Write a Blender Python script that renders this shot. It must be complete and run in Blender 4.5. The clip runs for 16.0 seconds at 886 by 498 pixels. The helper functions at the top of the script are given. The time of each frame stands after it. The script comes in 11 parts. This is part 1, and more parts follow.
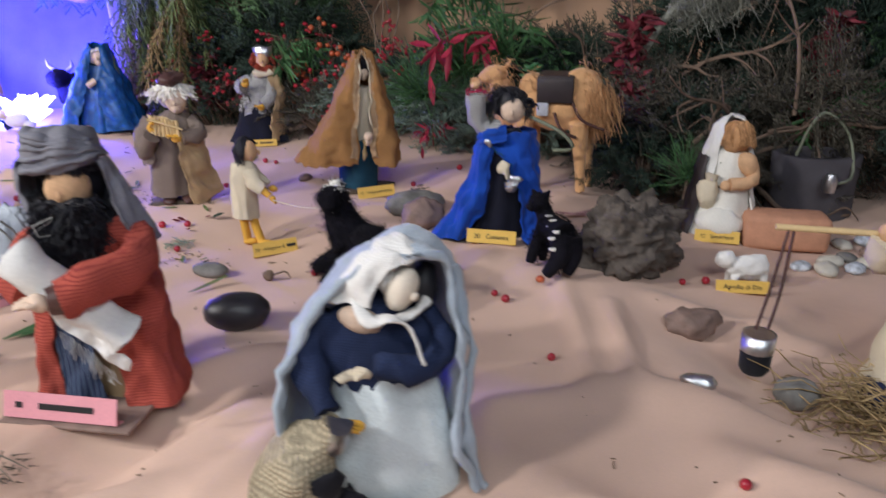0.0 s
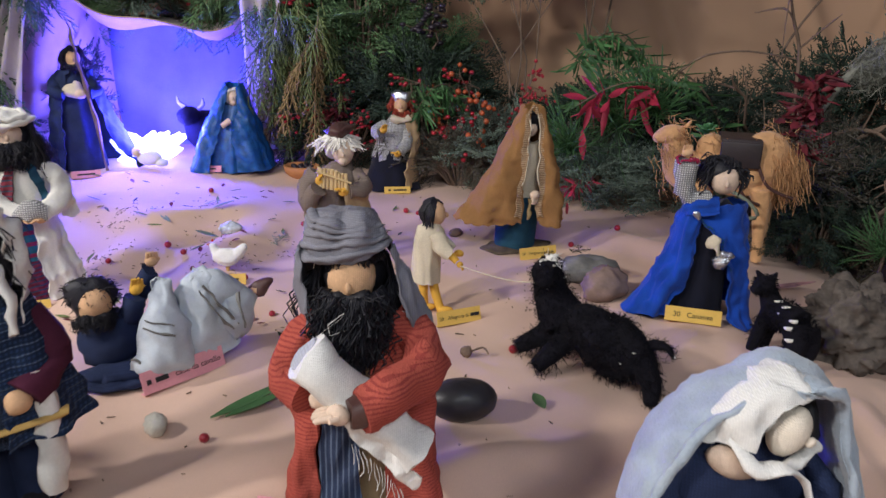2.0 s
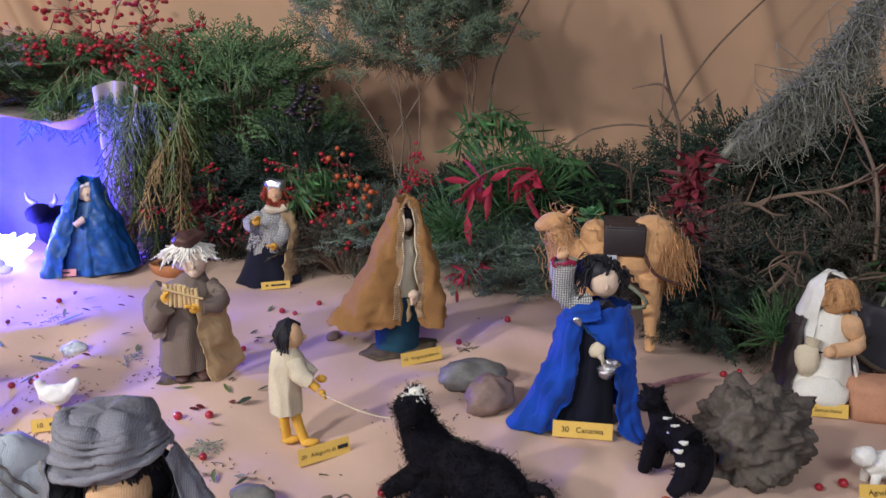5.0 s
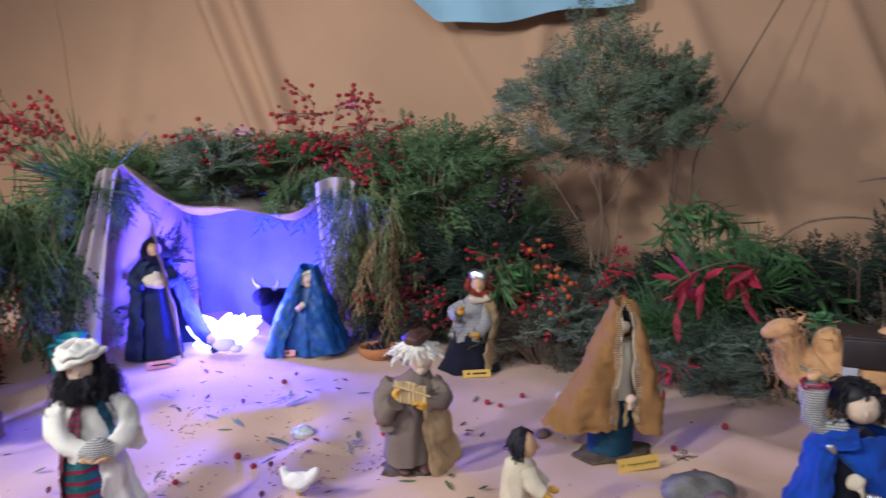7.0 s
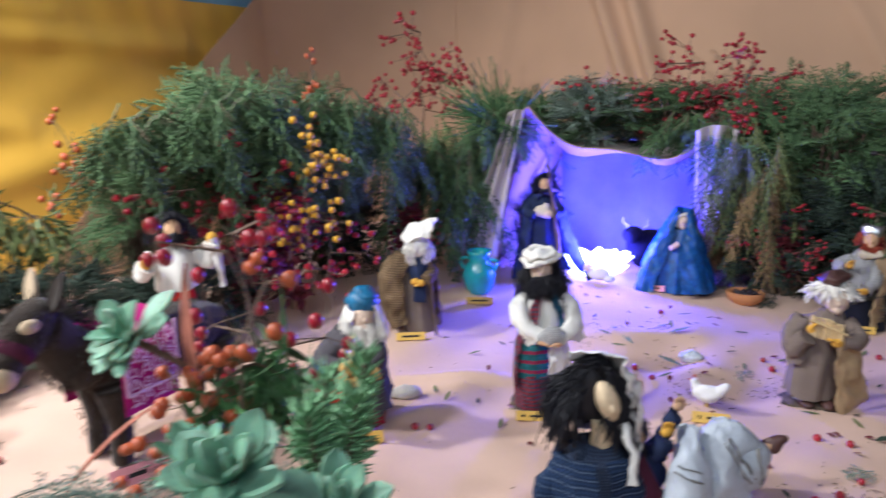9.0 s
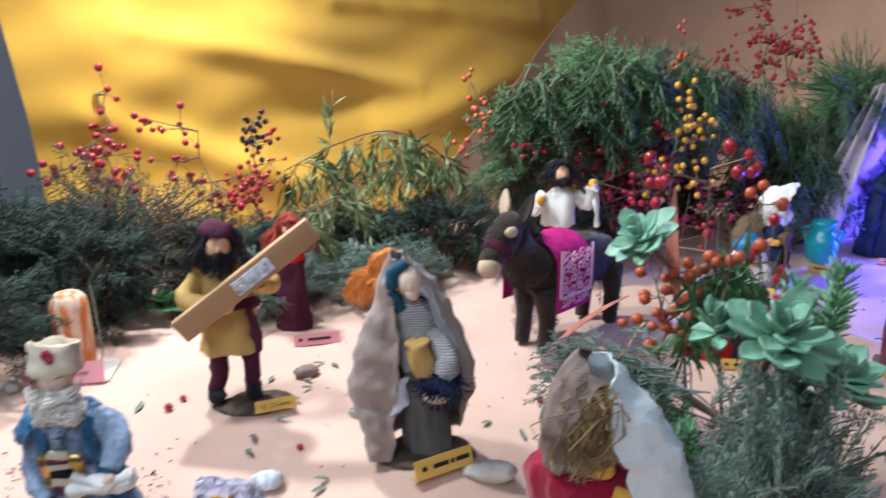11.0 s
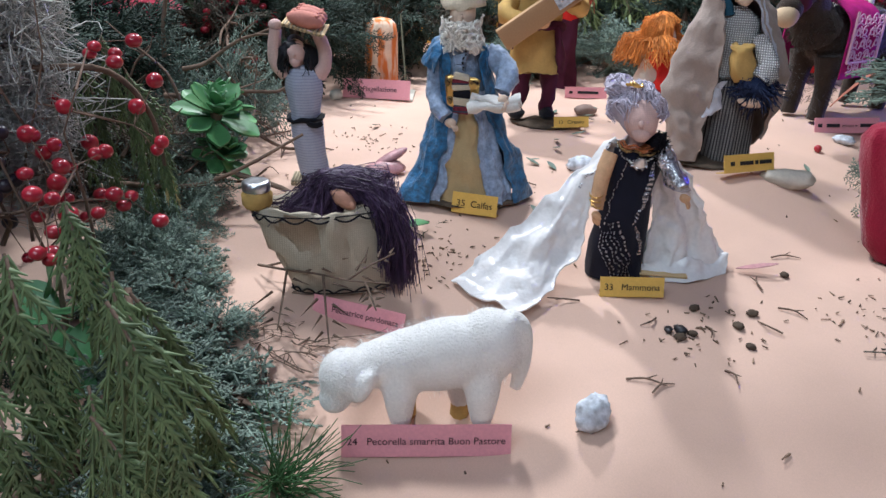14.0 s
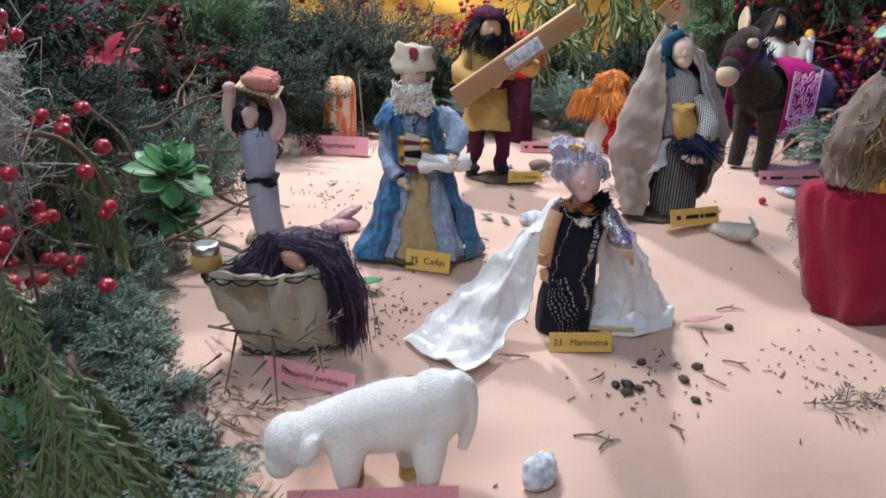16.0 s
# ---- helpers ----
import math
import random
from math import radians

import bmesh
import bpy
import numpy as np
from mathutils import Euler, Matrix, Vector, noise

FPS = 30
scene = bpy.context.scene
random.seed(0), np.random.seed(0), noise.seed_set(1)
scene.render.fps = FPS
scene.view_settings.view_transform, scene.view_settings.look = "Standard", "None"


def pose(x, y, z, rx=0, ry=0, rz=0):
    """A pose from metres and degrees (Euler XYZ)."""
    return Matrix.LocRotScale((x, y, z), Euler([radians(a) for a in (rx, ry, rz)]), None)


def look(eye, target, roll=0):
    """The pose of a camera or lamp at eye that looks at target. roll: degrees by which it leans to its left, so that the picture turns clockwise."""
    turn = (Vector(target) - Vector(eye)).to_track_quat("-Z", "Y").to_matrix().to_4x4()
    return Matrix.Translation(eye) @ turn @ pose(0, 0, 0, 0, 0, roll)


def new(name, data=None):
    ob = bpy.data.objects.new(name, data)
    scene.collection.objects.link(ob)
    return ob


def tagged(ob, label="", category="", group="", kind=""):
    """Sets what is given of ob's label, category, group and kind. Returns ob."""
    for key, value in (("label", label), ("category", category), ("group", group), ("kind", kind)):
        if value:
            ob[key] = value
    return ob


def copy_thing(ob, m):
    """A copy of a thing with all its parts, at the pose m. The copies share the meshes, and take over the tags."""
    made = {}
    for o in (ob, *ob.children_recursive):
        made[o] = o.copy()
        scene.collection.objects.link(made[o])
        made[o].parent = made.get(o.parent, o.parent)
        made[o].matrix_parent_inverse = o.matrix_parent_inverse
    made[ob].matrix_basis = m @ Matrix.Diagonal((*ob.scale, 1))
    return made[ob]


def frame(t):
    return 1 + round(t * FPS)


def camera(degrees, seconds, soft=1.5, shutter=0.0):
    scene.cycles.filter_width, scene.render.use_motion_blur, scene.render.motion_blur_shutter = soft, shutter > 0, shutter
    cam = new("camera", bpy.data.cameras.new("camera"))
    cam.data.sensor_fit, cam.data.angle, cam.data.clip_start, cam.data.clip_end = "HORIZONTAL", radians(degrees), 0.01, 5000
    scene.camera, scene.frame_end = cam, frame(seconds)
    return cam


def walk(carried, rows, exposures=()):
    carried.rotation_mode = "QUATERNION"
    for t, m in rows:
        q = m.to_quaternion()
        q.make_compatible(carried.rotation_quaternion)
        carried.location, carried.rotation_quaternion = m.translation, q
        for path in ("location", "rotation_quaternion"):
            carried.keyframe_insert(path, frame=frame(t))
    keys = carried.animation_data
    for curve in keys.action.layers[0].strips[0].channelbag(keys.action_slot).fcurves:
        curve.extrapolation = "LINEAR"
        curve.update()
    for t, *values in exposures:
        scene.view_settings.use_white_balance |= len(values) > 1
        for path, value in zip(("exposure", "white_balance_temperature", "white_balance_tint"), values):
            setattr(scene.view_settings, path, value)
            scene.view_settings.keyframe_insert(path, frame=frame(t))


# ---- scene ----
cam = camera(63.5, 16.0, 1.5, 0.5)
PATH = [
    (0, (0.01, -0.048, 0.313), (-0.016, 1.807, -0.433), -0.3),
    (0.5, (-0.066, -0.072, 0.322), (-0.066, 1.806, -0.367), 0.4),
    (1, (-0.13, -0.09, 0.318), (-0.12, 1.781, -0.39), 0.3),
    (1.5, (-0.17, -0.036, 0.339), (-0.268, 1.845, -0.331), 0.3),
    (2, (-0.171, 0.015, 0.336), (-0.288, 1.894, -0.338), 1.2),
    (2.5, (-0.156, 0.061, 0.347), (-0.212, 1.946, -0.318), -0.1),
    (3, (-0.127, 0.093, 0.354), (-0.086, 1.99, -0.278), -0.3),
    (3.5, (-0.116, 0.097, 0.366), (-0.016, 2.015, -0.192), 0.2),
    (3.7, (-0.116, 0.097, 0.365), (-0.016, 2.014, -0.194), 0.3),
    (5.8, (-0.108, 0.122, 0.407), (-0.055, 2.063, -0.07), -1.4),
    (6, (-0.12, 0.123, 0.418), (-0.125, 2.075, -0.021), -1.5),
    (6.5, (-0.157, 0.112, 0.428), (-0.333, 2.067, 0.047), -1.7),
    (7, (-0.193, 0.104, 0.427), (-0.515, 2.044, 0.062), -1.7),
    (7.5, (-0.237, 0.087, 0.422), (-0.711, 1.995, 0.054), -1.5),
    (8, (-0.276, 0.049, 0.419), (-0.928, 1.899, 0.027), -1.3),
    (8.5, (-0.305, 0.011, 0.412), (-1.138, 1.783, 0.003), -1.1),
    (9, (-0.332, -0.064, 0.414), (-1.343, 1.601, -0.042), -1.2),
    (9.5, (-0.355, -0.14, 0.422), (-1.542, 1.411, -0.009), -1.2),
    (10, (-0.368, -0.205, 0.419), (-1.681, 1.238, -0.02), -0.6),
    (10.2, (-0.372, -0.229, 0.416), (-1.726, 1.173, -0.034), -0.5),
    (12.3, (-0.385, -0.438, 0.37), (-1.993, 0.55, -0.293), 1.6),
    (12.5, (-0.382, -0.45, 0.353), (-1.996, 0.515, -0.327), 1.8),
    (13, (-0.382, -0.502, 0.314), (-1.999, 0.407, -0.434), 1.2),
    (13.5, (-0.365, -0.546, 0.264), (-1.994, 0.283, -0.549), 1.6),
    (14, (-0.362, -0.547, 0.256), (-1.965, 0.31, -0.577), 2.4),
    (14.5, (-0.358, -0.549, 0.26), (-1.958, 0.313, -0.575), 2.2),
    (15, (-0.356, -0.552, 0.256), (-1.942, 0.324, -0.591), 2.5),
    (15.5, (-0.355, -0.546, 0.258), (-1.942, 0.375, -0.537), 2.5),
    (16, (-0.352, -0.536, 0.268), (-1.962, 0.415, -0.442), 2.6),
]
EXPOSURES = [(0, 0.08, 5950, 10), (1.0, -0.08, 6000, 10), (1.5, -0.1, 6050, 10), (3.7, 0.18, 6250, 10), (6, 0.2, 5900, 10), (7, 0.05, 5900, 10), (8, 0.1, 5850, 9), (10, 0.08, 5500, 8), (12.3, -0.18, 5350, 7), (16, -0.22, 5500, 9)]
walk(cam, [(t, look(eye, target, roll)) for t, eye, target, roll in PATH], EXPOSURES)

# ---- world and lights ----
world = bpy.data.worlds.new("room_air")
scene.world = world
world.use_nodes = True
world.node_tree.nodes["Background"].inputs[0].default_value = (0.9, 0.85, 0.8, 1)
world.node_tree.nodes["Background"].inputs[1].default_value = 0.02


def lamp(name, kind, m, watts, colour, size=0.1, size_y=None, spot=None):
    d = bpy.data.lights.new(name, kind)
    d.energy, d.color = watts, colour
    if kind == "AREA":
        d.size = size
        if size_y:
            d.shape, d.size_y = "RECTANGLE", size_y
    else:
        d.shadow_soft_size = size
    if spot:
        d.spot_size, d.spot_blend = radians(spot), 0.6
    ob = new(name, d)
    ob.matrix_world = m
    return ob


lamp("display_spotlight", "SPOT", look((-1.36, -0.52, 1.35), (-0.36, 0.42, 0.1)), 72, (1.0, 0.92, 0.83), 0.09, spot=108)
lamp("display_spotlight", "SPOT", look((-1.54, 0.08, 0.95), (-0.84, 0.25, 0.0)), 52, (1.0, 0.92, 0.83), 0.035, spot=148)
lamp("wall_tube_light", "AREA", look((0.15, -1.40, 1.65), (-0.6, 0.4, 0)), 21, (0.97, 1.0, 0.97), 1.6, 0.6)
lamp("blue_led_lamp", "POINT", Matrix.Translation((-0.775, 1.235, 0.105)), 24.0, (0.075, 0.06, 1.0), 0.03)

# ---- materials ----


def mat(name, c, rough=0.85, metal=0.0, var=0.25, vscale=30, fine=0.12, fscale=500, bump=0.3, bscale=700, weave=0, wdepth=0.35,
        stripe=None, rand=0.0, island=0.0, sheen=0.0, coat=0.0, emit=None, trans=0.0, subsurf=0.0, sheer=0.0):
    """Cloth, stone, leaf: a base colour, broad patches, fine grain, weave or stripes, and a fine relief."""
    m = bpy.data.materials.new(name)
    m.use_nodes = True
    nt = m.node_tree
    n, l = nt.nodes, nt.links
    b = n["Principled BSDF"]
    b.inputs["Roughness"].default_value, b.inputs["Metallic"].default_value = rough, metal
    b.inputs["Sheen Weight"].default_value = sheen
    if rough >= 0.8:
        b.inputs["Specular IOR Level"].default_value = 0.2
    b.inputs["Coat Weight"].default_value = coat
    if subsurf:
        b.inputs["Subsurface Weight"].default_value = subsurf
        b.inputs["Subsurface Scale"].default_value = 0.002
    if trans:
        b.inputs["Transmission Weight"].default_value = trans
    co = n.new("ShaderNodeTexCoord").outputs["Object"]

    def tex(scale, detail=3):
        t = n.new("ShaderNodeTexNoise")
        t.inputs["Scale"].default_value, t.inputs["Detail"].default_value = scale, detail
        l.new(co, t.inputs["Vector"])
        return t.outputs["Fac"]

    def math(op, a, bb):
        x = n.new("ShaderNodeMath")
        x.operation = op
        for i, v in enumerate((a, bb)):
            if isinstance(v, (int, float)):
                x.inputs[i].default_value = v
            else:
                l.new(v, x.inputs[i])
        return x.outputs[0]

    def mix(fac, a, bb, kind="MIX"):
        x = n.new("ShaderNodeMix")
        x.data_type, x.blend_type = "RGBA", kind
        for i, v in ((0, fac), (6, a), (7, bb)):
            if isinstance(v, (int, float)):
                x.inputs[i].default_value = v
            elif isinstance(v, tuple):
                x.inputs[i].default_value = (*v, 1)
            else:
                l.new(v, x.inputs[i])
        return x.outputs[2]

    lo, hi = tuple(k * (1 - var) for k in c), tuple(min(1, k * (1 + var)) for k in c)
    broad = tex(vscale)
    ramp = math("MULTIPLY", math("SUBTRACT", broad, 0.3), 2.5)
    col = mix(ramp, lo, hi)
    grain = tex(fscale, 2)
    g = math("ADD", math("MULTIPLY", grain, 2 * fine), 1 - fine)
    height = grain if bscale == fscale else tex(bscale, 2)
    if stripe:
        sc, axis, c2, wide = stripe
        sep = n.new("ShaderNodeSeparateXYZ")
        l.new(co, sep.inputs[0])
        fr = math("FRACT", math("MULTIPLY", sep.outputs[axis], sc), 0)
        col = mix(math("LESS_THAN", fr, wide), col, c2)
    if weave:
        waves = []
        for axis in ("X", "Z"):
            w = n.new("ShaderNodeTexWave")
            w.bands_direction = axis
            w.inputs["Scale"].default_value = 0.314 * weave
            w.inputs["Distortion"].default_value = 1.0
            w.inputs["Detail Scale"].default_value = 4
            l.new(co, w.inputs["Vector"])
            waves.append(w.outputs["Fac"])
        ww = math("MULTIPLY", waves[0], waves[1])
        g = math("MULTIPLY", g, math("ADD", math("MULTIPLY", ww, wdepth), 1 - wdepth * 0.4))
        height = math("ADD", height, ww)
    if rand:
        oi = n.new("ShaderNodeObjectInfo").outputs["Random"]
        g = math("MULTIPLY", g, math("ADD", math("MULTIPLY", oi, 2 * rand), 1 - rand))
    if island:
        ri = n.new("ShaderNodeNewGeometry").outputs["Random Per Island"]
        g = math("MULTIPLY", g, math("ADD", math("MULTIPLY", ri, 2 * island), 1 - island))
    hsv = n.new("ShaderNodeHueSaturation")
    l.new(col, hsv.inputs["Color"])
    l.new(g, hsv.inputs["Value"])
    l.new(hsv.outputs[0], b.inputs["Base Color"])
    if bump:
        bp = n.new("ShaderNodeBump")
        bp.inputs["Strength"].default_value, bp.inputs["Distance"].default_value = bump, 0.0012
        l.new(height, bp.inputs["Height"])
        l.new(bp.outputs[0], b.inputs["Normal"])
    if sheer:
        tl, ms = n.new("ShaderNodeBsdfTranslucent"), n.new("ShaderNodeMixShader")
        l.new(hsv.outputs[0], tl.inputs["Color"])
        ms.inputs[0].default_value = sheer
        l.new(b.outputs[0], ms.inputs[1])
        l.new(tl.outputs[0], ms.inputs[2])
        l.new(ms.outputs[0], n["Material Output"].inputs["Surface"])
    if emit:
        b.inputs["Emission Color"].default_value, b.inputs["Emission Strength"].default_value = (*emit[0], 1), emit[1]
    return m


GROUND = mat("sand_cloth", (0.63, 0.44, 0.345), 0.92, var=0.10, vscale=7, fine=0.10, fscale=1100, bump=0.45, bscale=45, sheen=0.1)
BEIGE = mat("beige_backdrop_cloth", (0.51, 0.325, 0.21), 0.92, var=0.06, vscale=5, fine=0.04, fscale=1200, bump=0.1)
GOLD = mat("gold_satin", (0.86, 0.50, 0.06), 0.32, 0.0, var=0.12, vscale=5, fine=0.05, fscale=1500, bump=0.05, sheen=0.3)
SKYCLOTH = mat("sky_blue_cloth", (0.28, 0.48, 0.62), 0.9, var=0.15, vscale=9)
PLASTER = mat("grey_plaster", (0.52, 0.53, 0.58), 0.95, var=0.05, vscale=3, bump=0.1)
FLOORM = mat("floor_stone", (0.3, 0.28, 0.26), 0.6, var=0.2, vscale=4)
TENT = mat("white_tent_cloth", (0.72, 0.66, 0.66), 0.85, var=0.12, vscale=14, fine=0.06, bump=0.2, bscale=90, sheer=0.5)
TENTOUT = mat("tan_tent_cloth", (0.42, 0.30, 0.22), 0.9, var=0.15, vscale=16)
WHITE = mat("white_cotton", (0.76, 0.75, 0.72), 0.9, var=0.08, weave=900, wdepth=0.15)
TUBCLOTH = mat("beige_linen", (0.50, 0.44, 0.34), 0.92, var=0.12, weave=700, wdepth=0.25)
CREAM = mat("cream_linen", (0.66, 0.58, 0.44), 0.9, var=0.1, weave=700, wdepth=0.25)
OFFWHITE = mat("white_felt", (0.78, 0.76, 0.70), 0.95, var=0.06, bump=0.6, bscale=900, sheen=0.4)
SATIN = mat("white_satin", (0.80, 0.79, 0.79), 0.22, var=0.05, vscale=40, fine=0.1, fscale=300, bump=0.4, bscale=220)
NAVY = mat("navy_cloth", (0.020, 0.030, 0.075), 0.9, var=0.3, weave=600)
# cave back: the LED's blue light is partly put into the base colour
BLUETINTED = mat("blue_tinted_back_cloth", (0.24, 0.25, 0.42), 0.9, var=0.15, vscale=12, bump=0.2, bscale=90)
NAVYRIB = mat("navy_ribbed_cloth", (0.04, 0.055, 0.10), 0.9, var=0.2, weave=420, wdepth=0.8, bump=0.8)
BLACK = mat("black_cloth", (0.008, 0.008, 0.012), 0.85, var=0.3, sheen=0.1)
BLACKWOOL = mat("black_wool", (0.005, 0.0045, 0.008), 0.95, var=0.4, bump=1.0, bscale=500)
GREY = mat("grey_cotton", (0.21, 0.21, 0.245), 0.92, var=0.15, weave=900)
PALEGREY = mat("pale_grey_cotton", (0.46, 0.47, 0.53), 0.92, var=0.12, weave=800)
REDKNIT = mat("red_ribbed_knit", (0.40, 0.085, 0.06), 0.95, var=0.15, stripe=(420, 2, (0.28, 0.05, 0.04), 0.4), bump=0.6)
REDFELT = mat("red_felt", (0.24, 0.007, 0.030), 0.95, var=0.12, bump=0.5, bscale=500, sheen=0.2)
SCARLET = mat("scarlet_cloth", (0.50, 0.02, 0.015), 0.9, var=0.12)
SKIN = mat("ochre_doll_skin", (0.64, 0.40, 0.23), 0.85, var=0.12, vscale=90, weave=900, wdepth=0.12, bump=0.3)
PALESKIN = mat("pale_doll_skin", (0.70, 0.54, 0.42), 0.85, var=0.12, vscale=90, weave=900, wdepth=0.12, bump=0.3)
PINKSKIN = mat("pink_knit_skin", (0.66, 0.46, 0.42), 0.85, var=0.06, weave=700, wdepth=0.2)
YSKIN = mat("yellow_felt_skin", (0.68, 0.38, 0.06), 0.9, var=0.1)
SKYFELT = mat("grey_blue_felt", (0.36, 0.42, 0.49), 0.95, var=0.12, vscale=60, bump=0.6, bscale=600, sheen=0.4)
ICE = mat("ice_white_fleece", (0.62, 0.68, 0.70), 0.95, var=0.08, bump=0.7, bscale=500, sheen=0.3)
COBALT = mat("cobalt_cloth", (0.008, 0.055, 0.36), 0.85, var=0.25, weave=900, sheen=0.15)
MARYBLUE = mat("blue_shiny_cloth", (0.006, 0.075, 0.28), 0.5, var=0.35, vscale=90, bump=0.8, bscale=160)
BROWNFELT = mat("brown_felt", (0.28, 0.145, 0.055), 0.95, var=0.1, vscale=40, bump=0.4, bscale=600)
TRIM = mat("woven_brown_trim", (0.22, 0.13, 0.075), 0.9, var=0.3, stripe=(420, 2, (0.45, 0.33, 0.2), 0.4), vscale=200)
DENIM = mat("teal_denim", (0.022, 0.075, 0.125), 0.9, var=0.25, weave=800)
TAUPE = mat("taupe_wool", (0.29, 0.235, 0.205), 0.95, var=0.08, bump=0.4, bscale=600, sheen=0.2)
GREYBROWN = mat("grey_brown_wool", (0.21, 0.165, 0.14), 0.95, var=0.1, bump=0.4, weave=500)
TANCLOTH = mat("tan_felt", (0.42, 0.30, 0.17), 0.95, var=0.12, bump=0.4)
OCHRE = mat("ochre_suede", (0.50, 0.33, 0.11), 0.9, var=0.12, vscale=60)
BURLAP = mat("burlap", (0.46, 0.39, 0.27), 0.95, var=0.2, weave=330, wdepth=0.9, bump=1.0)
TWEED = mat("brown_tweed", (0.17, 0.115, 0.065), 0.95, var=0.3, weave=260, wdepth=0.9, bump=0.8)
NETCLOTH = mat("black_white_check", (0.5, 0.5, 0.5), 0.9, var=0.1, weave=420, wdepth=1.4, bump=0.8)
HERRING = mat("grey_herringbone", (0.20, 0.20, 0.20), 0.9, var=0.2, stripe=(300, 0, (0.035, 0.035, 0.045), 0.4), weave=380, wdepth=0.8)
BLUESATIN = mat("peacock_blue_satin", (0.02, 0.15, 0.30), 0.45, var=0.35, vscale=90, bump=0.5, bscale=260)
KNITBLUE = mat("pale_blue_knit", (0.42, 0.44, 0.55), 0.95, var=0.06, stripe=(330, 2, (0.34, 0.36, 0.47), 0.35), bump=0.7)
TARTAN = mat("teal_tartan", (0.02, 0.10, 0.12), 0.9, var=0.4, vscale=130, stripe=(75, 2, (0.20, 0.02, 0.05), 0.35))
MAROON = mat("maroon_patterned_cloth", (0.16, 0.025, 0.04), 0.9, var=0.5, vscale=220, stripe=(180, 2, (0.04, 0.06, 0.09), 0.3))
PLUM = mat("plum_cloth", (0.07, 0.015, 0.035), 0.9, var=0.2)
HAIRBLACK = mat("black_yarn", (0.006, 0.006, 0.012), 0.6, var=0.3, island=0.4)
HAIRWHITE = mat("white_yarn", (0.86, 0.83, 0.77), 0.8, var=0.1, island=0.15)
HAIRPURPLE = mat("violet_yarn", (0.055, 0.028, 0.075), 0.55, var=0.3, island=0.5)
HAIRLILAC = mat("silver_lilac_yarn", (0.52, 0.48, 0.58), 0.7, var=0.15, island=0.2)
HAIRORANGE = mat("orange_yarn", (0.58, 0.20, 0.03), 0.75, var=0.2, island=0.3)
HAIRRED = mat("red_yarn", (0.38, 0.06, 0.03), 0.75, var=0.2, island=0.3)
CAMEL = mat("camel_suede", (0.60, 0.34, 0.16), 0.95, var=0.15, vscale=60, bump=0.7, bscale=400, sheen=0.3)
CAMELHAIR = mat("camel_fringe", (0.58, 0.33, 0.16), 0.9, var=0.15, island=0.25)
LEATHER = mat("dark_leather", (0.028, 0.02, 0.022), 0.5, var=0.3)
BROWNLEATHER = mat("brown_leather", (0.07, 0.03, 0.025), 0.5, var=0.3)
DONKEY = mat("dark_brown_plush", (0.028, 0.019, 0.014), 0.95, var=0.3, vscale=90, bump=0.9, bscale=600, sheen=0.2)
MUZZLE = mat("cream_plush", (0.52, 0.40, 0.26), 0.95, var=0.1, sheen=0.2)
MAGENTA = mat("magenta_brocade", (0.42, 0.016, 0.17), 0.85, var=0.2, vscale=70)
PINKTRIM = mat("pale_pink_brocade", (0.72, 0.45, 0.58), 0.85, var=0.1)
WOOL = mat("white_needled_wool", (0.84, 0.83, 0.80), 0.97, var=0.05, vscale=50, bump=0.9, bscale=700, sheen=0.5)
SILVER = mat("silver_metal", (0.65, 0.66, 0.68), 0.3, 1.0, var=0.15, vscale=90)
GILT = mat("gold_metal", (0.75, 0.5, 0.16), 0.3, 1.0, var=0.15, vscale=90)
RUBY = mat("ruby_glass", (0.28, 0.01, 0.05), 0.12, var=0.2, coat=0.6)
WOODM = mat("pale_wood", (0.46, 0.29, 0.15), 0.7, var=0.2, vscale=40, stripe=(330, 1, (0.36, 0.21, 0.10), 0.3), bump=0.3)
DARKWOOD = mat("dark_bark_wood", (0.10, 0.075, 0.055), 0.9, var=0.4, vscale=70, bump=0.9, bscale=180)
STICK = mat("grey_brown_twig", (0.17, 0.12, 0.09), 0.9, var=0.3, vscale=60, bump=0.6, bscale=300, rand=0.2)
CANE = mat("pale_cane", (0.58, 0.43, 0.22), 0.7, var=0.15)
STRAW = mat("dry_straw", (0.36, 0.26, 0.13), 0.85, var=0.3, island=0.35)
YCARD = mat("yellow_card", (0.72, 0.47, 0.10), 0.75, var=0.03, bump=0.05)
PCARD = mat("pink_card", (0.74, 0.33, 0.38), 0.75, var=0.03, bump=0.05)
INK = mat("black_ink", (0.012, 0.012, 0.014), 0.7, var=0.1, bump=0)
LAVA = mat("porous_lava", (0.105, 0.088, 0.076), 0.97, var=0.35, vscale=45, fine=0.3, fscale=260, bump=1.0, bscale=160)
GREYSTONE = mat("grey_river_stone", (0.17, 0.165, 0.155), 0.75, var=0.35, vscale=45, fine=0.2, fscale=400)
REDSTONE = mat("reddish_river_stone", (0.22, 0.15, 0.125), 0.75, var=0.3, vscale=50)
BLACKSTONE = mat("black_river_stone", (0.022, 0.02, 0.024), 0.42, var=0.3, vscale=40, bump=0.1)
PALESTONE = mat("pale_limestone", (0.55, 0.52, 0.45), 0.8, var=0.18, vscale=60)
BLUESTONE = mat("blue_white_stone", (0.52, 0.56, 0.62), 0.65, var=0.5, vscale=140)
TERRACOTTA = mat("terracotta_brick", (0.52, 0.27, 0.17), 0.9, var=0.12, vscale=50, bump=0.4, bscale=250)
CLAY = mat("orange_clay", (0.46, 0.20, 0.085), 0.8, var=0.12)
